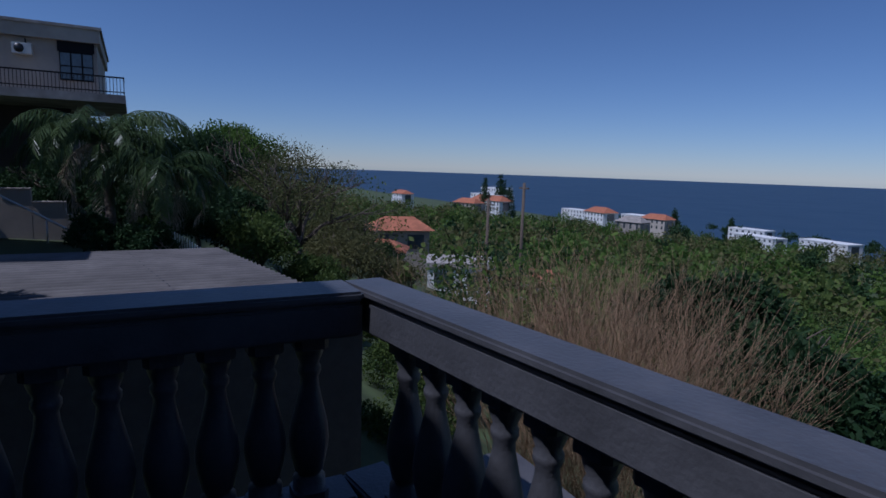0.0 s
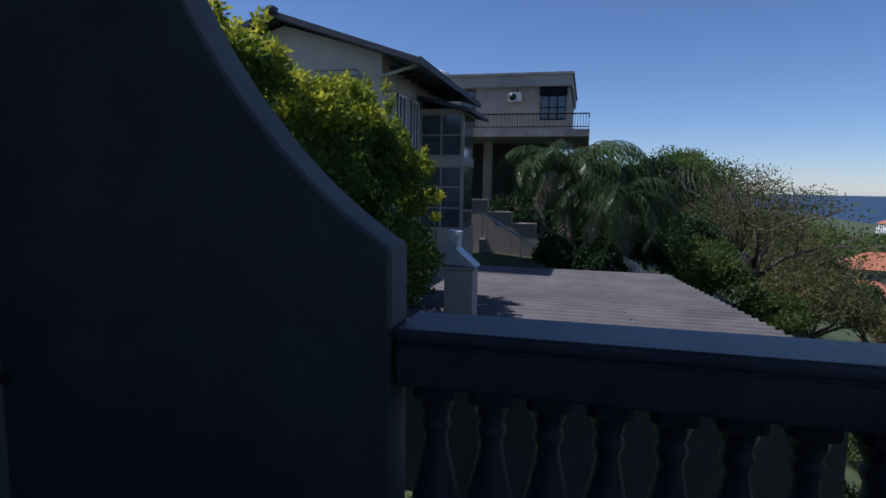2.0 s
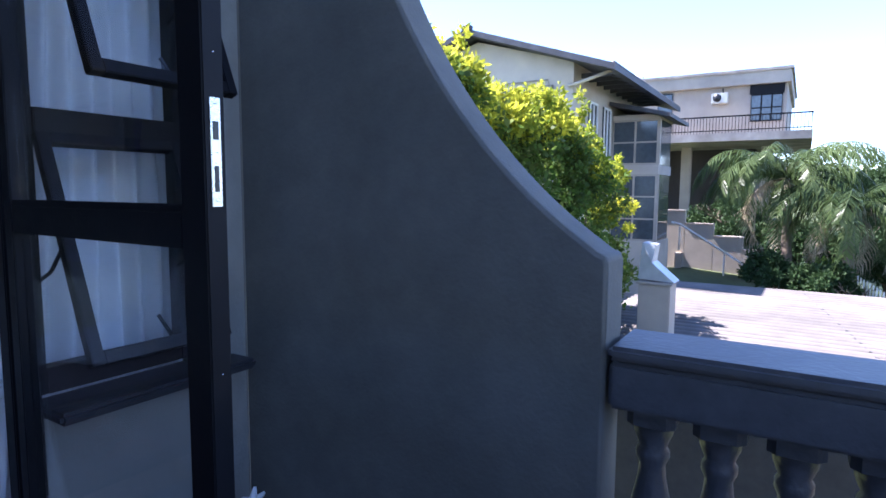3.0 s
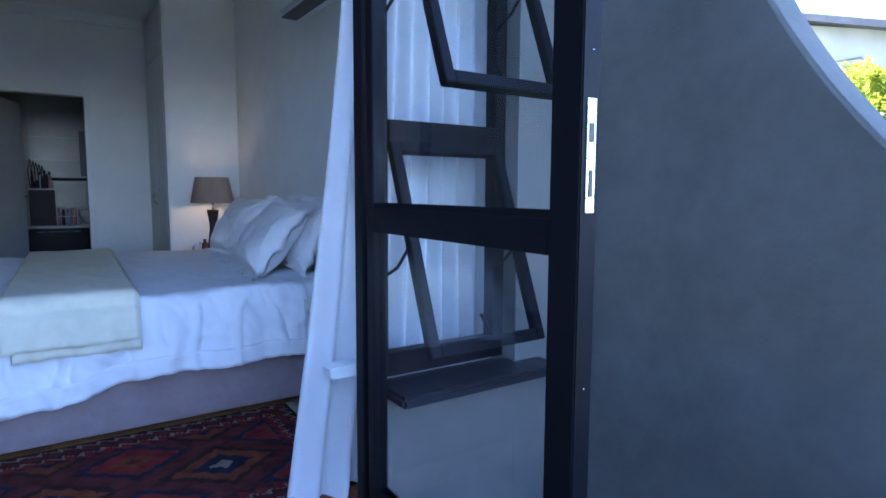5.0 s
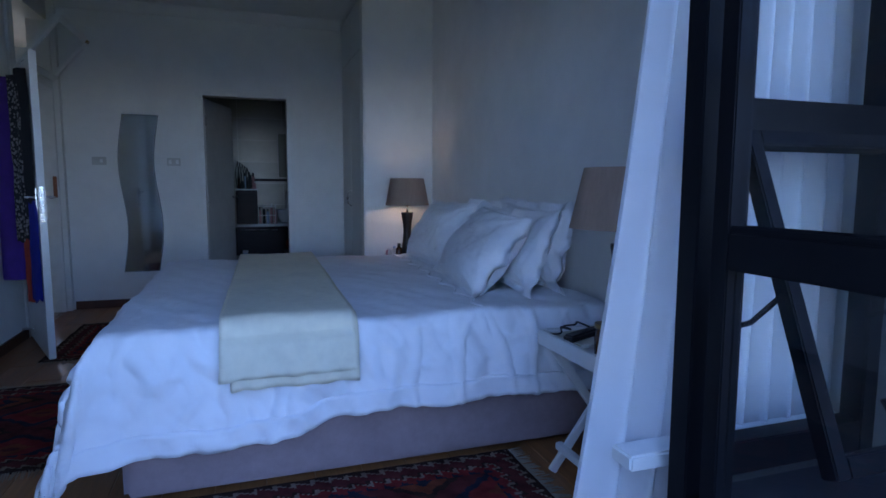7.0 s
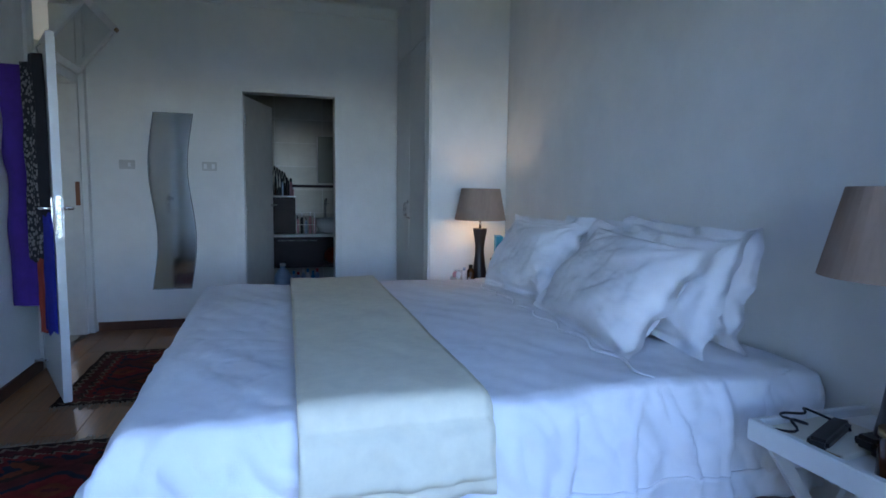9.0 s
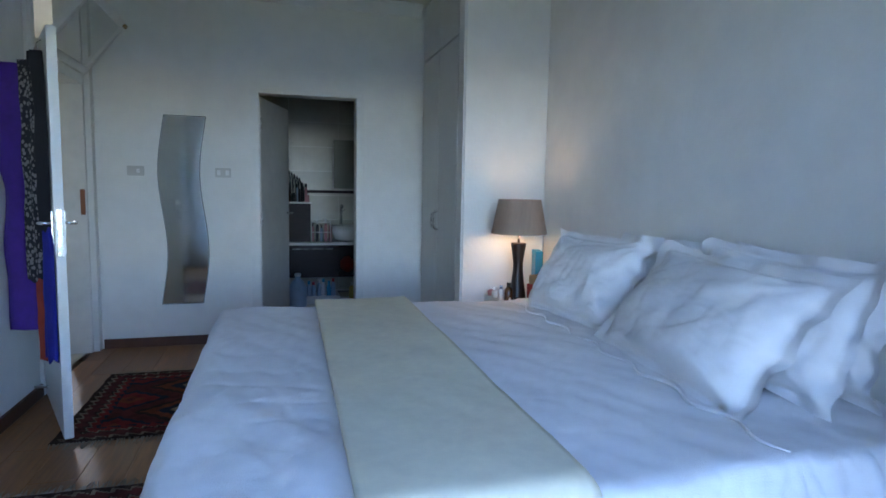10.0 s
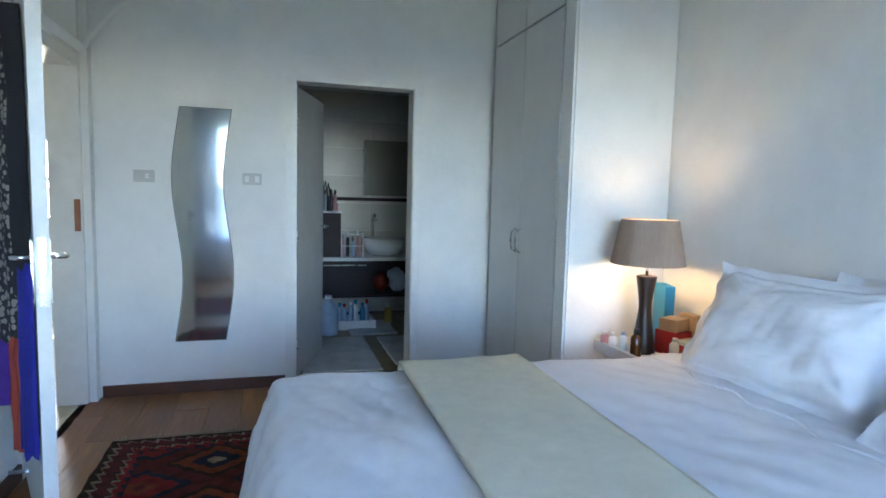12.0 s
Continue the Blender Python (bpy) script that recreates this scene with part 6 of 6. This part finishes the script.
# ---- palms ----
def palm(base, crown_z, fronds, length, seed, material, label, dry=3):
    p = thing("palm_tree", base, label, "palm tree")
    tubes("trunk", [([base, (base[0] + 0.1, base[1] - 0.1, (base[2] + crown_z) / 2), (base[0], base[1], crown_z)], [0.2, 0.16, 0.14])], BARK, p, seg=10)
    rnd = random.Random(seed)
    for k in range(fronds + dry):
        a = 2.399 * k + rnd.uniform(-0.3, 0.3)
        is_dry = k >= fronds
        el = rnd.uniform(0.1, 1.0) if not is_dry else rnd.uniform(-0.3, 0.2)
        L = length * rnd.uniform(0.75, 1.05)
        h = Vector((math.cos(a), math.sin(a), 0))
        pos = Vector((base[0], base[1], crown_z))
        V, F = [], []
        rib = []
        n = 62
        side = h.cross(Vector((0, 0, 1)))
        twist = rnd.uniform(-0.35, 0.35)
        for i in range(n):
            s = i / (n - 1)
            ang = el - (1.9 + 0.5 * (1 - el)) * s ** 1.5
            d = h * math.cos(ang) + side * twist * s + Vector((0, 0, math.sin(ang)))
            pos = pos + d * L / n
            rib.append(tuple(pos))
            if s > 0.1:
                w = L * 0.27 * math.sin(math.pi * min(1, (s - 0.04) * 0.9)) ** 0.5
                for sg in (1, -1):
                    if rnd.random() < 0.12:
                        continue
                    ww = w * rnd.uniform(0.75, 1.1)
                    tip = pos + side * sg * ww * rnd.uniform(0.3, 0.6) + d * ww * rnd.uniform(0.3, 0.6) + Vector((0, 0, -ww * rnd.uniform(0.5, 0.95)))
                    mid = pos.lerp(tip, 0.45) + side * sg * 0.12 * ww + Vector((0, 0, 0.1 * ww))
                    o = d * 0.012
                    b = len(V)
                    V += [tuple(pos - o), tuple(pos + o), tuple(mid + o * 1.6), tuple(tip), tuple(mid - o * 1.6)]
                    F.append((b, b + 1, b + 2, b + 4))
                    F.append((b + 4, b + 2, b + 3, b + 3))
        F = [q if q[2] != q[3] else q[:3] for q in F]
        fr = raw("frond", V, F, PALMDRY if is_dry else material, p, "dry brown hanging frond" if is_dry else "")
        tubes("rib", [(rib, [0.025 - 0.02 * i / n for i in range(n)])], PALMDRY if is_dry else material, fr, seg=4)
    return p


palm((20.0, -1.35, -4.5), 1.6, 34, 3.4, 3, PALM, "tall feathery palm with drooping fronds", 2)
palm((19.2, -2.95, -4.5), 0.75, 26, 2.9, 7, PALM, "shorter palm with dry hanging fronds", 4)
palm((26, -1.2, -4.0), 2.2, 14, 2.6, 12, PALM, "dark palm beside the neighbouring house", 0)

# ---- nearer trees and shrubs ----
def ground(x, y):
    return (x, y, terrain(x, y) - 0.2)


def planted(name, x, y, top, radius, *a, **k):
    b = ground(x, y)
    return tree(name, b, max(1.5, (top - b[2]) * 0.97 - 0.0), radius, *a, **k)


rows = [
    ("tree", 27, -9.2, 2.5, 3.9, LEAF_B, "spreading tree with sparse olive leaves and bare branches", 41, 9000, 0.11, 60),
    ("tree", 24, -5.6, 0.2, 2.4, LEAF_D, "dense dark green tree behind a roof", 42, 9000, 0.16, 24),
    ("tree", 31, -5.2, 2.9, 3.0, LEAF_D, "dense dark green tree", 43, 9000, 0.17, 24),
    ("tree", 46, -8.8, 4.4, 4.8, LEAF_C, "rounded bright green tree", 44, 12000, 0.2, 30),
    ("tree", 27, 1.0, 1.2, 2.2, LEAF_D, "dark green tree beside the neighbouring house", 45, 7000, 0.16, 20),
    ("tree", 23, -10.5, -1.6, 2.4, LEAF_B, "scrubby olive green tree", 46, 8000, 0.12, 24),
    ("tree", 33, -13.5, -1.5, 3.2, LEAF_B, "scrubby olive green tree", 47, 8000, 0.15, 26),
    ("tree", 7.3, -14.4, -0.9, 2.2, LEAF_D, "glossy dark green tree below the balcony", 48, 12000, 0.17, 26),
    ("tree", 4.4, -13.2, -1.8, 1.9, LEAF_D, "glossy dark green tree below the balcony", 49, 12000, 0.17, 26),
    ("tree", 7.0, -17, -2.6, 2.6, LEAF_A, "leafy green tree below the balcony", 50, 11000, 0.17, 26),
    ("tree", 0.6, -13.2, -2.9, 2.2, LEAF_A, "leafy green tree below the balcony", 51, 10000, 0.17, 26),
    ("tree", 16, -10, -3.0, 1.7, LEAF_A, "leafy green shrub beside the outbuilding", 52, 7000, 0.11, 18),
    ("tree", 20, -8.0, -2.2, 1.6, LEAF_A, "leafy green shrub beside the outbuilding", 53, 7000, 0.11, 18),
    ("tree", 15, -16.5, -3.6, 2.0, LEAF_D, "dark green tree below the balcony", 54, 8000, 0.15, 20),
    ("tree", 22.6, -4.3, 0.2, 2.0, LEAF_D, "dark green tree behind the white fence", 56, 7000, 0.15, 20),
    ("tree", 20.8, -6.3, -0.6, 2.0, LEAF_A, "leafy green tree behind the white fence", 57, 7000, 0.14, 20),
    ("tree", 24.6, -1.6, 0.3, 1.9, LEAF_D, "dark green tree behind the stepped wall", 58, 7000, 0.15, 20),
    ("tree", 21.6, -2.4, -1.0, 0.9, LEAF_C, "small bright green shrub beside the fence", 59, 4000, 0.1, 14),
    ("tree", 31, -16.6, -4.4, 1.9, LEAF_B, "scrubby olive tree in front of the tiled roofs", 64, 7000, 0.12, 20),
    ("tree", 36, -17.6, -4.2, 1.9, LEAF_D, "dark green tree in front of the tiled roofs", 65, 7000, 0.14, 20),
    ("shrub", 18.9, -1.2, -0.5, 1.2, LEAF_D, "dark green undergrowth below the palms", 61, 6000, 0.12, 18),
    ("shrub", 18.3, -2.6, -0.7, 1.1, LEAF_D, "dark green undergrowth below the palms", 62, 6000, 0.12, 18),
    ("tree", 14, -24, -4.8, 3.0, LEAF_D, "dark green tree on the slope", 55, 9000, 0.2, 24),
]
for nm, x, y, top, rad, m, lab, seed, n, size, bl in rows:
    planted(nm, x, y, top, rad, m, lab, seed, n=int(n * 1.5), size=size, blobs=bl, depth=3 if seed in (41, 46, 47) else 2)

# dry twiggy bush
tb = thing("dry_bush", ground(5.0, -8.9), "large bush of bare brown twigs", "bush")
rnd = random.Random(77)
T = []
T2 = []
for k in range(620):
    a, sp_ = rnd.uniform(0, 2 * math.pi), rnd.random() ** 0.6
    b0 = Vector((5.0 + rnd.uniform(-0.9, 2.6), -9.4 + rnd.uniform(-0.9, 0.9), -6.0 + rnd.uniform(-0.3, 0.6)))
    d = Vector((math.cos(a) * 0.62 * sp_, math.sin(a) * 0.62 * sp_, 1.0)).normalized()
    L = rnd.uniform(3.5, 5.5)
    m1 = b0 + d * L * 0.5 + Vector((rnd.uniform(-0.2, 0.2), rnd.uniform(-0.2, 0.2), 0))
    e = b0 + d * L + Vector((rnd.uniform(-0.3, 0.3), rnd.uniform(-0.3, 0.3), 0))
    r = rnd.uniform(0.003, 0.008)
    T.append(([tuple(b0), tuple(m1), tuple(e)], [r, r * 0.8, r * 0.35]))
    for q in range(16):
        s0 = m1.lerp(e, rnd.random())
        T2.append(([tuple(s0), tuple(s0 + (d + Vector((rnd.uniform(-0.8, 0.8), rnd.uniform(-0.8, 0.8), 0.3))).normalized() * rnd.uniform(0.3, 1.0))], [r * 0.6, r * 0.25]))
tubes("stem", T, TWIG, tb, "bare brown stems", seg=3)
tubes("twig_growth", T2, TWIG, tb, "fine dry side shoots", seg=3)

# garden palms and lawn below are seen through the balusters
gp = thing("garden_wall", (4, -8, -6), "pale garden wall below the balcony", "garden wall")
block("wall_panel", 2.0, 5.5, -8.2, -8.0, -7.5, -4.2, PALE, gp)
block("coping", 1.95, 5.55, -8.25, -7.95, -4.2, -4.12, PALE, gp)
lw = structure(block("lawn", -4.0, 5.5, -9.5, -3.7, -7.5, -5.2, mat("lawn_grass", (0.17, 0.19, 0.06), 0.95, var=0.3, scale=4, bump=0.8, bscale=40), bevel=0), "sunlit lawn terrace below the balcony", "lawn")
for k, (x, y, r) in enumerate(((-1.2, -5.5, 0.5), (0.6, -6.2, 0.6), (-0.2, -7.4, 0.55), (1.8, -5.4, 0.5), (2.7, -4.7, 0.7), (3.9, -5.3, 0.85), (4.9, -6.1, 0.8), (3.3, -6.8, 0.7), (4.7, -4.5, 0.75), (11.6, -8.6, 0.75), (9.1, -7.4, 0.75), (13.8, -8.6, 0.75), (13.7, -10.6, 0.75), (9.9, -8.5, 0.75), (9.6, -6.6, 0.75))):
    s = thing("garden_shrub", (x, y, -5.2), "leafy shrub on the lawn below", "shrub", "garden shrubs")
    V, F = leaves([(x, y, -4.75, r, r, r * 0.8), (x + 0.2, y - 0.1, -4.5, r * 0.6, r * 0.6, r * 0.6)], 2600, 0.1, 90 + k, shell=0.3)
    quick("foliage", V, F, LEAF_A, s)
    tubes("stem", [([(x, y, -5.2), (x, y, -4.7)], [0.03, 0.02])], BARK, s)

# utility poles
for k, (x, y, top) in enumerate(((38, -27.5, -1.2), (36, -29.5, 0.2))):
    b = ground(x, y)
    po = thing("utility_pole", b, "weathered timber utility pole among the trees", "pole", "utility poles")
    tubes("post", [([b, (x, y, top)], [0.16, 0.12])], BARK, po, seg=8)
    block("crossarm", x - 0.6, x + 0.6, y - 0.06, y + 0.06, top - 0.5, top - 0.38, BARK, po)

# Norfolk pines
def conifer(x, y, h, r, seed, label):
    b = ground(x, y)
    t = thing("conifer", b, label, "tree", "conifers")
    tubes("trunk", [([b, (x, y, b[2] + h)], [h * 0.018, 0.05])], BARK, t, seg=6)
    B = []
    for i in range(14):
        s = 0.15 + 0.85 * i / 13
        rr = r * (1 - s * 0.85)
        for q in range(5):
            a = 2 * math.pi * q / 5 + i
            B.append((x + rr * 0.6 * math.cos(a), y + rr * 0.6 * math.sin(a), b[2] + h * s, rr * 0.5, rr * 0.5, h * 0.025))
    V, F = leaves(B, 1500, r * 0.24, seed, shell=0.2)
    quick("crown", V, F, LEAF_D, t)


conifer(84, -16.5, 10.8, 1.5, 1, "slender dark conifer on the skyline")
for k, (x, y, h, r) in enumerate(((330, -210, 26, 6), (345, -232, 30, 6.5), (352, -240, 26, 6), (318, -222, 22, 5.5), (250, -300, 17, 5), (222, -316, 15, 5), (122, -288, 26, 7))):
    conifer(x, y, h, r, 20 + k, "tall dark conifer near the shore")


# ---- houses down the slope ----
def small_house(x, y, w, d, h, turn, wall_mat, roof_mat, label, flat=False, storeys=1, up=0.0):
    z = up - h if x < 90 else terrain(x, y) + 5.0 + up
    hs = thing("distant_house", (x, y, z), label, "house", "houses on the slope")
    m = Matrix.Translation((x, y, z)) @ Matrix.Rotation(radians(turn), 4, 'Z')
    bm = bmesh.new()
    cube(bm, -w / 2, w / 2, -d / 2, d / 2, -14, h, turn=m)
    part("wall", bm, wall_mat, hs)
    if flat:
        bm = bmesh.new()
        cube(bm, -w / 2 - 0.2, w / 2 + 0.2, -d / 2 - 0.2, d / 2 + 0.2, h, h + 0.4, turn=m)
        part("roof", bm, roof_mat, hs)
    else:
        bm = bmesh.new()
        e = 0.6
        q = [m @ Vector(c) for c in ((-w / 2 - e, -d / 2 - e, h), (w / 2 + e, -d / 2 - e, h), (w / 2 + e, d / 2 + e, h), (-w / 2 - e, d / 2 + e, h), (-w / 2 + d * 0.3, 0, h + d * 0.28), (w / 2 - d * 0.3, 0, h + d * 0.28))]
        vs = [bm.verts.new(c) for c in q]
        for fc in ((0, 1, 5, 4), (2, 3, 4, 5), (1, 2, 5), (3, 0, 4), (3, 2, 1, 0)):
            bm.faces.new([vs[i] for i in fc])
        part("roof", bm, roof_mat, hs)
    k = max(2, int(w / 3.2))
    sh_ = h / storeys
    first = None
    for s in range(storeys):
        for i in range(k):
            for sx, ax in ((-1, 'y'), (1, 'y')):
                bm = bmesh.new()
                c = -w / 2 + w * (i + 0.5) / k
                yy = sx * d / 2
                cube(bm, c - w / k * (0.3 if x < 90 else 0.16), c + w / k * (0.3 if x < 90 else 0.16), yy - 0.06, yy + 0.06, s * sh_ + 0.8, s * sh_ + sh_ - 0.5, turn=m)
                part("window", bm, DARKGLASS, hs)
    bm = bmesh.new()
    cube(bm, -w / 2 - 0.06, -w / 2 + 0.06, -d * 0.25, d * 0.25, 0.8, h - 0.6, turn=m)
    part("window", bm, DARKGLASS, hs)
    return hs


for a in ((62, -30.2, 6.5, 5, 3.0, 75, HOUSE2, TERRACOTTA, "house with an orange tiled roof among trees", False, 1, -6.2), (53, -24.5, 4, 3.6, 2.6, 60, HOUSE, TERRACOTTA, "small house with an orange tiled roof among trees", False, 1, -7.3),
          (46, -29.6, 6, 5, 2.6, 62, PALE, mat("pale_flat_roof", (0.4, 0.36, 0.32), 0.9), "white house with a pale flat roof", True, 1, -7.9), (47, -40, 5, 4, 2.4, 50, PALE, TERRACOTTA, "house with a worn orange roof", False, 1, -10.3),
          (360, -235, 34, 14, 11, 5, PALE, PALE, "white stepped apartment block by the sea", True, 4, 0), (395, -262, 26, 12, 16, 5, PALE, PALE, "tall white apartment block by the sea", True, 5, 0),
          (330, -215, 30, 12, 7, 10, PALE, TERRACOTTA, "white villa with an orange roof", False, 2, 0), (330, -292, 26, 10, 5, 0, PALE, PALE, "low white beach house", True, 2, 0), (285, -272, 20, 12, 6, -5, PALE, TERRACOTTA, "white villa with a terracotta roof", False, 2, 0),
          (262, -285, 26, 10, 6, 0, PALE, PALE, "low white beach house", True, 2, 0), (232, -265, 16, 10, 6, 8, HOUSE, TERRACOTTA, "beige villa with a terracotta roof", False, 2, 0), (212, -225, 14, 10, 4, 15, CONCRETE, CONCRETE, "grey roofed house among trees", False, 1, 0),
          (205, -310, 22, 9, 5, 0, PALE, PALE, "low white beach house", True, 2, 0), (184, -286, 26, 9, 5, -12, PALE, PALE, "long white apartment row by the beach", True, 2, -2.5), (152, -291, 24, 10, 6, -8, PALE, PALE, "long white apartment row by the beach", True, 3, -2.5),
          (420, -190, 20, 10, 6, 0, PALE, TERRACOTTA, "white villa with an orange roof", False, 2, 0), (300, -180, 16, 10, 5, 20, HOUSE, TERRACOTTA, "house with an orange roof on the slope", False, 1, 0)):
    small_house(*a)

# ---- woodland over the slope ----
rnd = random.Random(99)
r = np.random.default_rng(12)
sets = {"a": [], "b": [], "c": [], "d": []}
houses = [(62, -30, 4), (53, -24.5, 3), (46, -29.6, 6), (47, -40, 4), (184, -286, 16), (152, -291, 15)]
for k in range(3000):
    u = rnd.random()
    dist = 22 + 330 * u ** 1.5
    ang_ = radians(rnd.uniform(-82, 12))
    x, y = dist * math.cos(ang_), dist * math.sin(ang_)
    if y > -16 and dist < 62 or y < -335 or (abs(x) < 13 and y > -12):
        continue
    if any((x - hx) ** 2 + (y - hy) ** 2 < q * q for hx, hy, q in houses):
        continue
    if any(abs(math.atan2(y + 2, x + 2) - math.atan2(hy + 2, hx + 2)) < q / 75 and hx < 90 and dist < math.hypot(hx, hy) and dist > 0.55 * math.hypot(hx, hy) for hx, hy, q in houses):
        continue
    s = rnd.choice((1.2, 1.6, 2.2, 3.0, 3.8)) * rnd.uniform(0.8, 1.1) * (1 + dist / 800)
    z = terrain(x, y) + s * rnd.uniform(0.3, 0.8)
    n = 5 if dist < 90 else 3
    key = rnd.choice("aaabbbccd")
    for q in range(n):
        sets[key].append((x + rnd.uniform(-0.7, 0.7) * s, y + rnd.uniform(-0.7, 0.7) * s, z + rnd.uniform(-0.2, 0.6) * s, s * rnd.uniform(0.5, 0.85), s * rnd.uniform(0.5, 0.85), s * rnd.uniform(0.4, 0.7), dist))
for key, m in (("a", LEAF_A), ("b", LEAF_B), ("c", LEAF_C), ("d", LEAF_D)):
    near = [q[:6] for q in sets[key] if q[6] < 90]
    far = [q[:6] for q in sets[key] if q[6] >= 90]
    Va, Fa = leaves(near, 80000, 0.27, 5 + ord(key), shell=0.45, aspect=0.6)
    Vb, Fb = leaves(far, 60000, 0.9, 7 + ord(key), shell=0.45, aspect=0.7)
    ob = quick("woodland", np.vstack([Va, Vb]), np.vstack([Fa, Fb + len(Va)]), m)
    tagged(ob, "dense coastal woodland covering the slope to the sea", "woodland", kind="stuff")
# palms along the shore, far off
B = []
for k in range(26):
    x, y = rnd.uniform(90, 330), rnd.uniform(-335, -300)
    for q in range(5):
        B.append((x + rnd.uniform(-2, 2), y + rnd.uniform(-2, 2), terrain(x, y) + rnd.uniform(7, 10), 2.2, 2.2, 0.8))
V, F = leaves(B, 6000, 1.6, 17, shell=0.1, droop=0.5, aspect=0.25)
tagged(quick("shore_palms", V, F, LEAF_D), "row of dark palms along the beach", "woodland", kind="stuff")

# ================= floor pieces =================
fl = bpy.data.objects["floor"]
bm = bmesh.new()
cube(bm, -0.0945, 0.0945, -0.6, 0.6, -0.0135, 0.0)
bmesh.ops.bevel(bm, geom=[e for e in bm.edges if abs(e.verts[0].co.z) < 1e-6 and abs(e.verts[1].co.z) < 1e-6], offset=0.002, segments=1, affect='EDGES')
pm = bpy.data.meshes.new("plank")
bm.to_mesh(pm)
bm.free()
pm.materials.append(PLANK)
k = 0
for i in range(17):
    x = LX - 0.03 + 0.095 + 0.19 * i
    if x + 0.095 > 0.003:
        break
    for j in range(6):
        y = 0.18 + 0.6 - (0.37 * (i % 3)) + 1.2 * j
        lo, hi = max(0.172, y - 0.6), min(D - 0.001, y + 0.6)
        if hi - lo < 0.05:
            continue
        ob = new("plank", pm)
        ob.location = (x, (lo + hi) / 2, 0)
        ob.scale = (1, (hi - lo - 0.0015) / 1.2, 1)
        ob.parent = fl
tm = bpy.data.meshes.new("tile")
bm = bmesh.new()
cube(bm, -0.198, 0.198, -0.198, 0.198, -0.0135, 0.0)
bm.to_mesh(tm)
bm.free()
tm.materials.append(TILE)
fp = bpy.data.objects["floor_passage"]
for i in range(5):
    for j in range(11):
        ob = new("tile", tm)
        ob.location = (-5.2 + 0.4 * i + 0.2, 3.2 + 0.4 * j, -0.0)
        ob.parent = fp
bt = bpy.data.meshes.new("floor_tile")
bm = bmesh.new()
cube(bm, -0.148, 0.148, -0.148, 0.148, -0.0055, 0.0)
bm.to_mesh(bt)
bm.free()
bt.materials.append(mat("tan_floor_tile", (0.36, 0.28, 0.16), 0.3, var=0.08, bump=0.03, piece=0.06))
fb = bpy.data.objects["floor_bathroom"]
for i in range(8):
    for j in range(7):
        ob = new("floor_tile", bt)
        ob.location = (-2.15 + 0.3 * i, D + 0.31 + 0.3 * j, 0.0)
        ob.parent = fb
wt = bpy.data.meshes.new("wall_tile")
bm = bmesh.new()
cube(bm, -0.298, 0.298, -0.004, 0.004, -0.148, 0.148)
bm.to_mesh(wt)
bm.free()
wt.materials.append(BTILE)
wb = bpy.data.objects["wall_bathroom"]
for i in range(4):
    for j in range(8):
        ob = new("wall_tile", wt)
        ob.location = (-1.98 + 0.6 * i, 7.746, 0.16 + 0.3 * j)
        ob.parent = wb
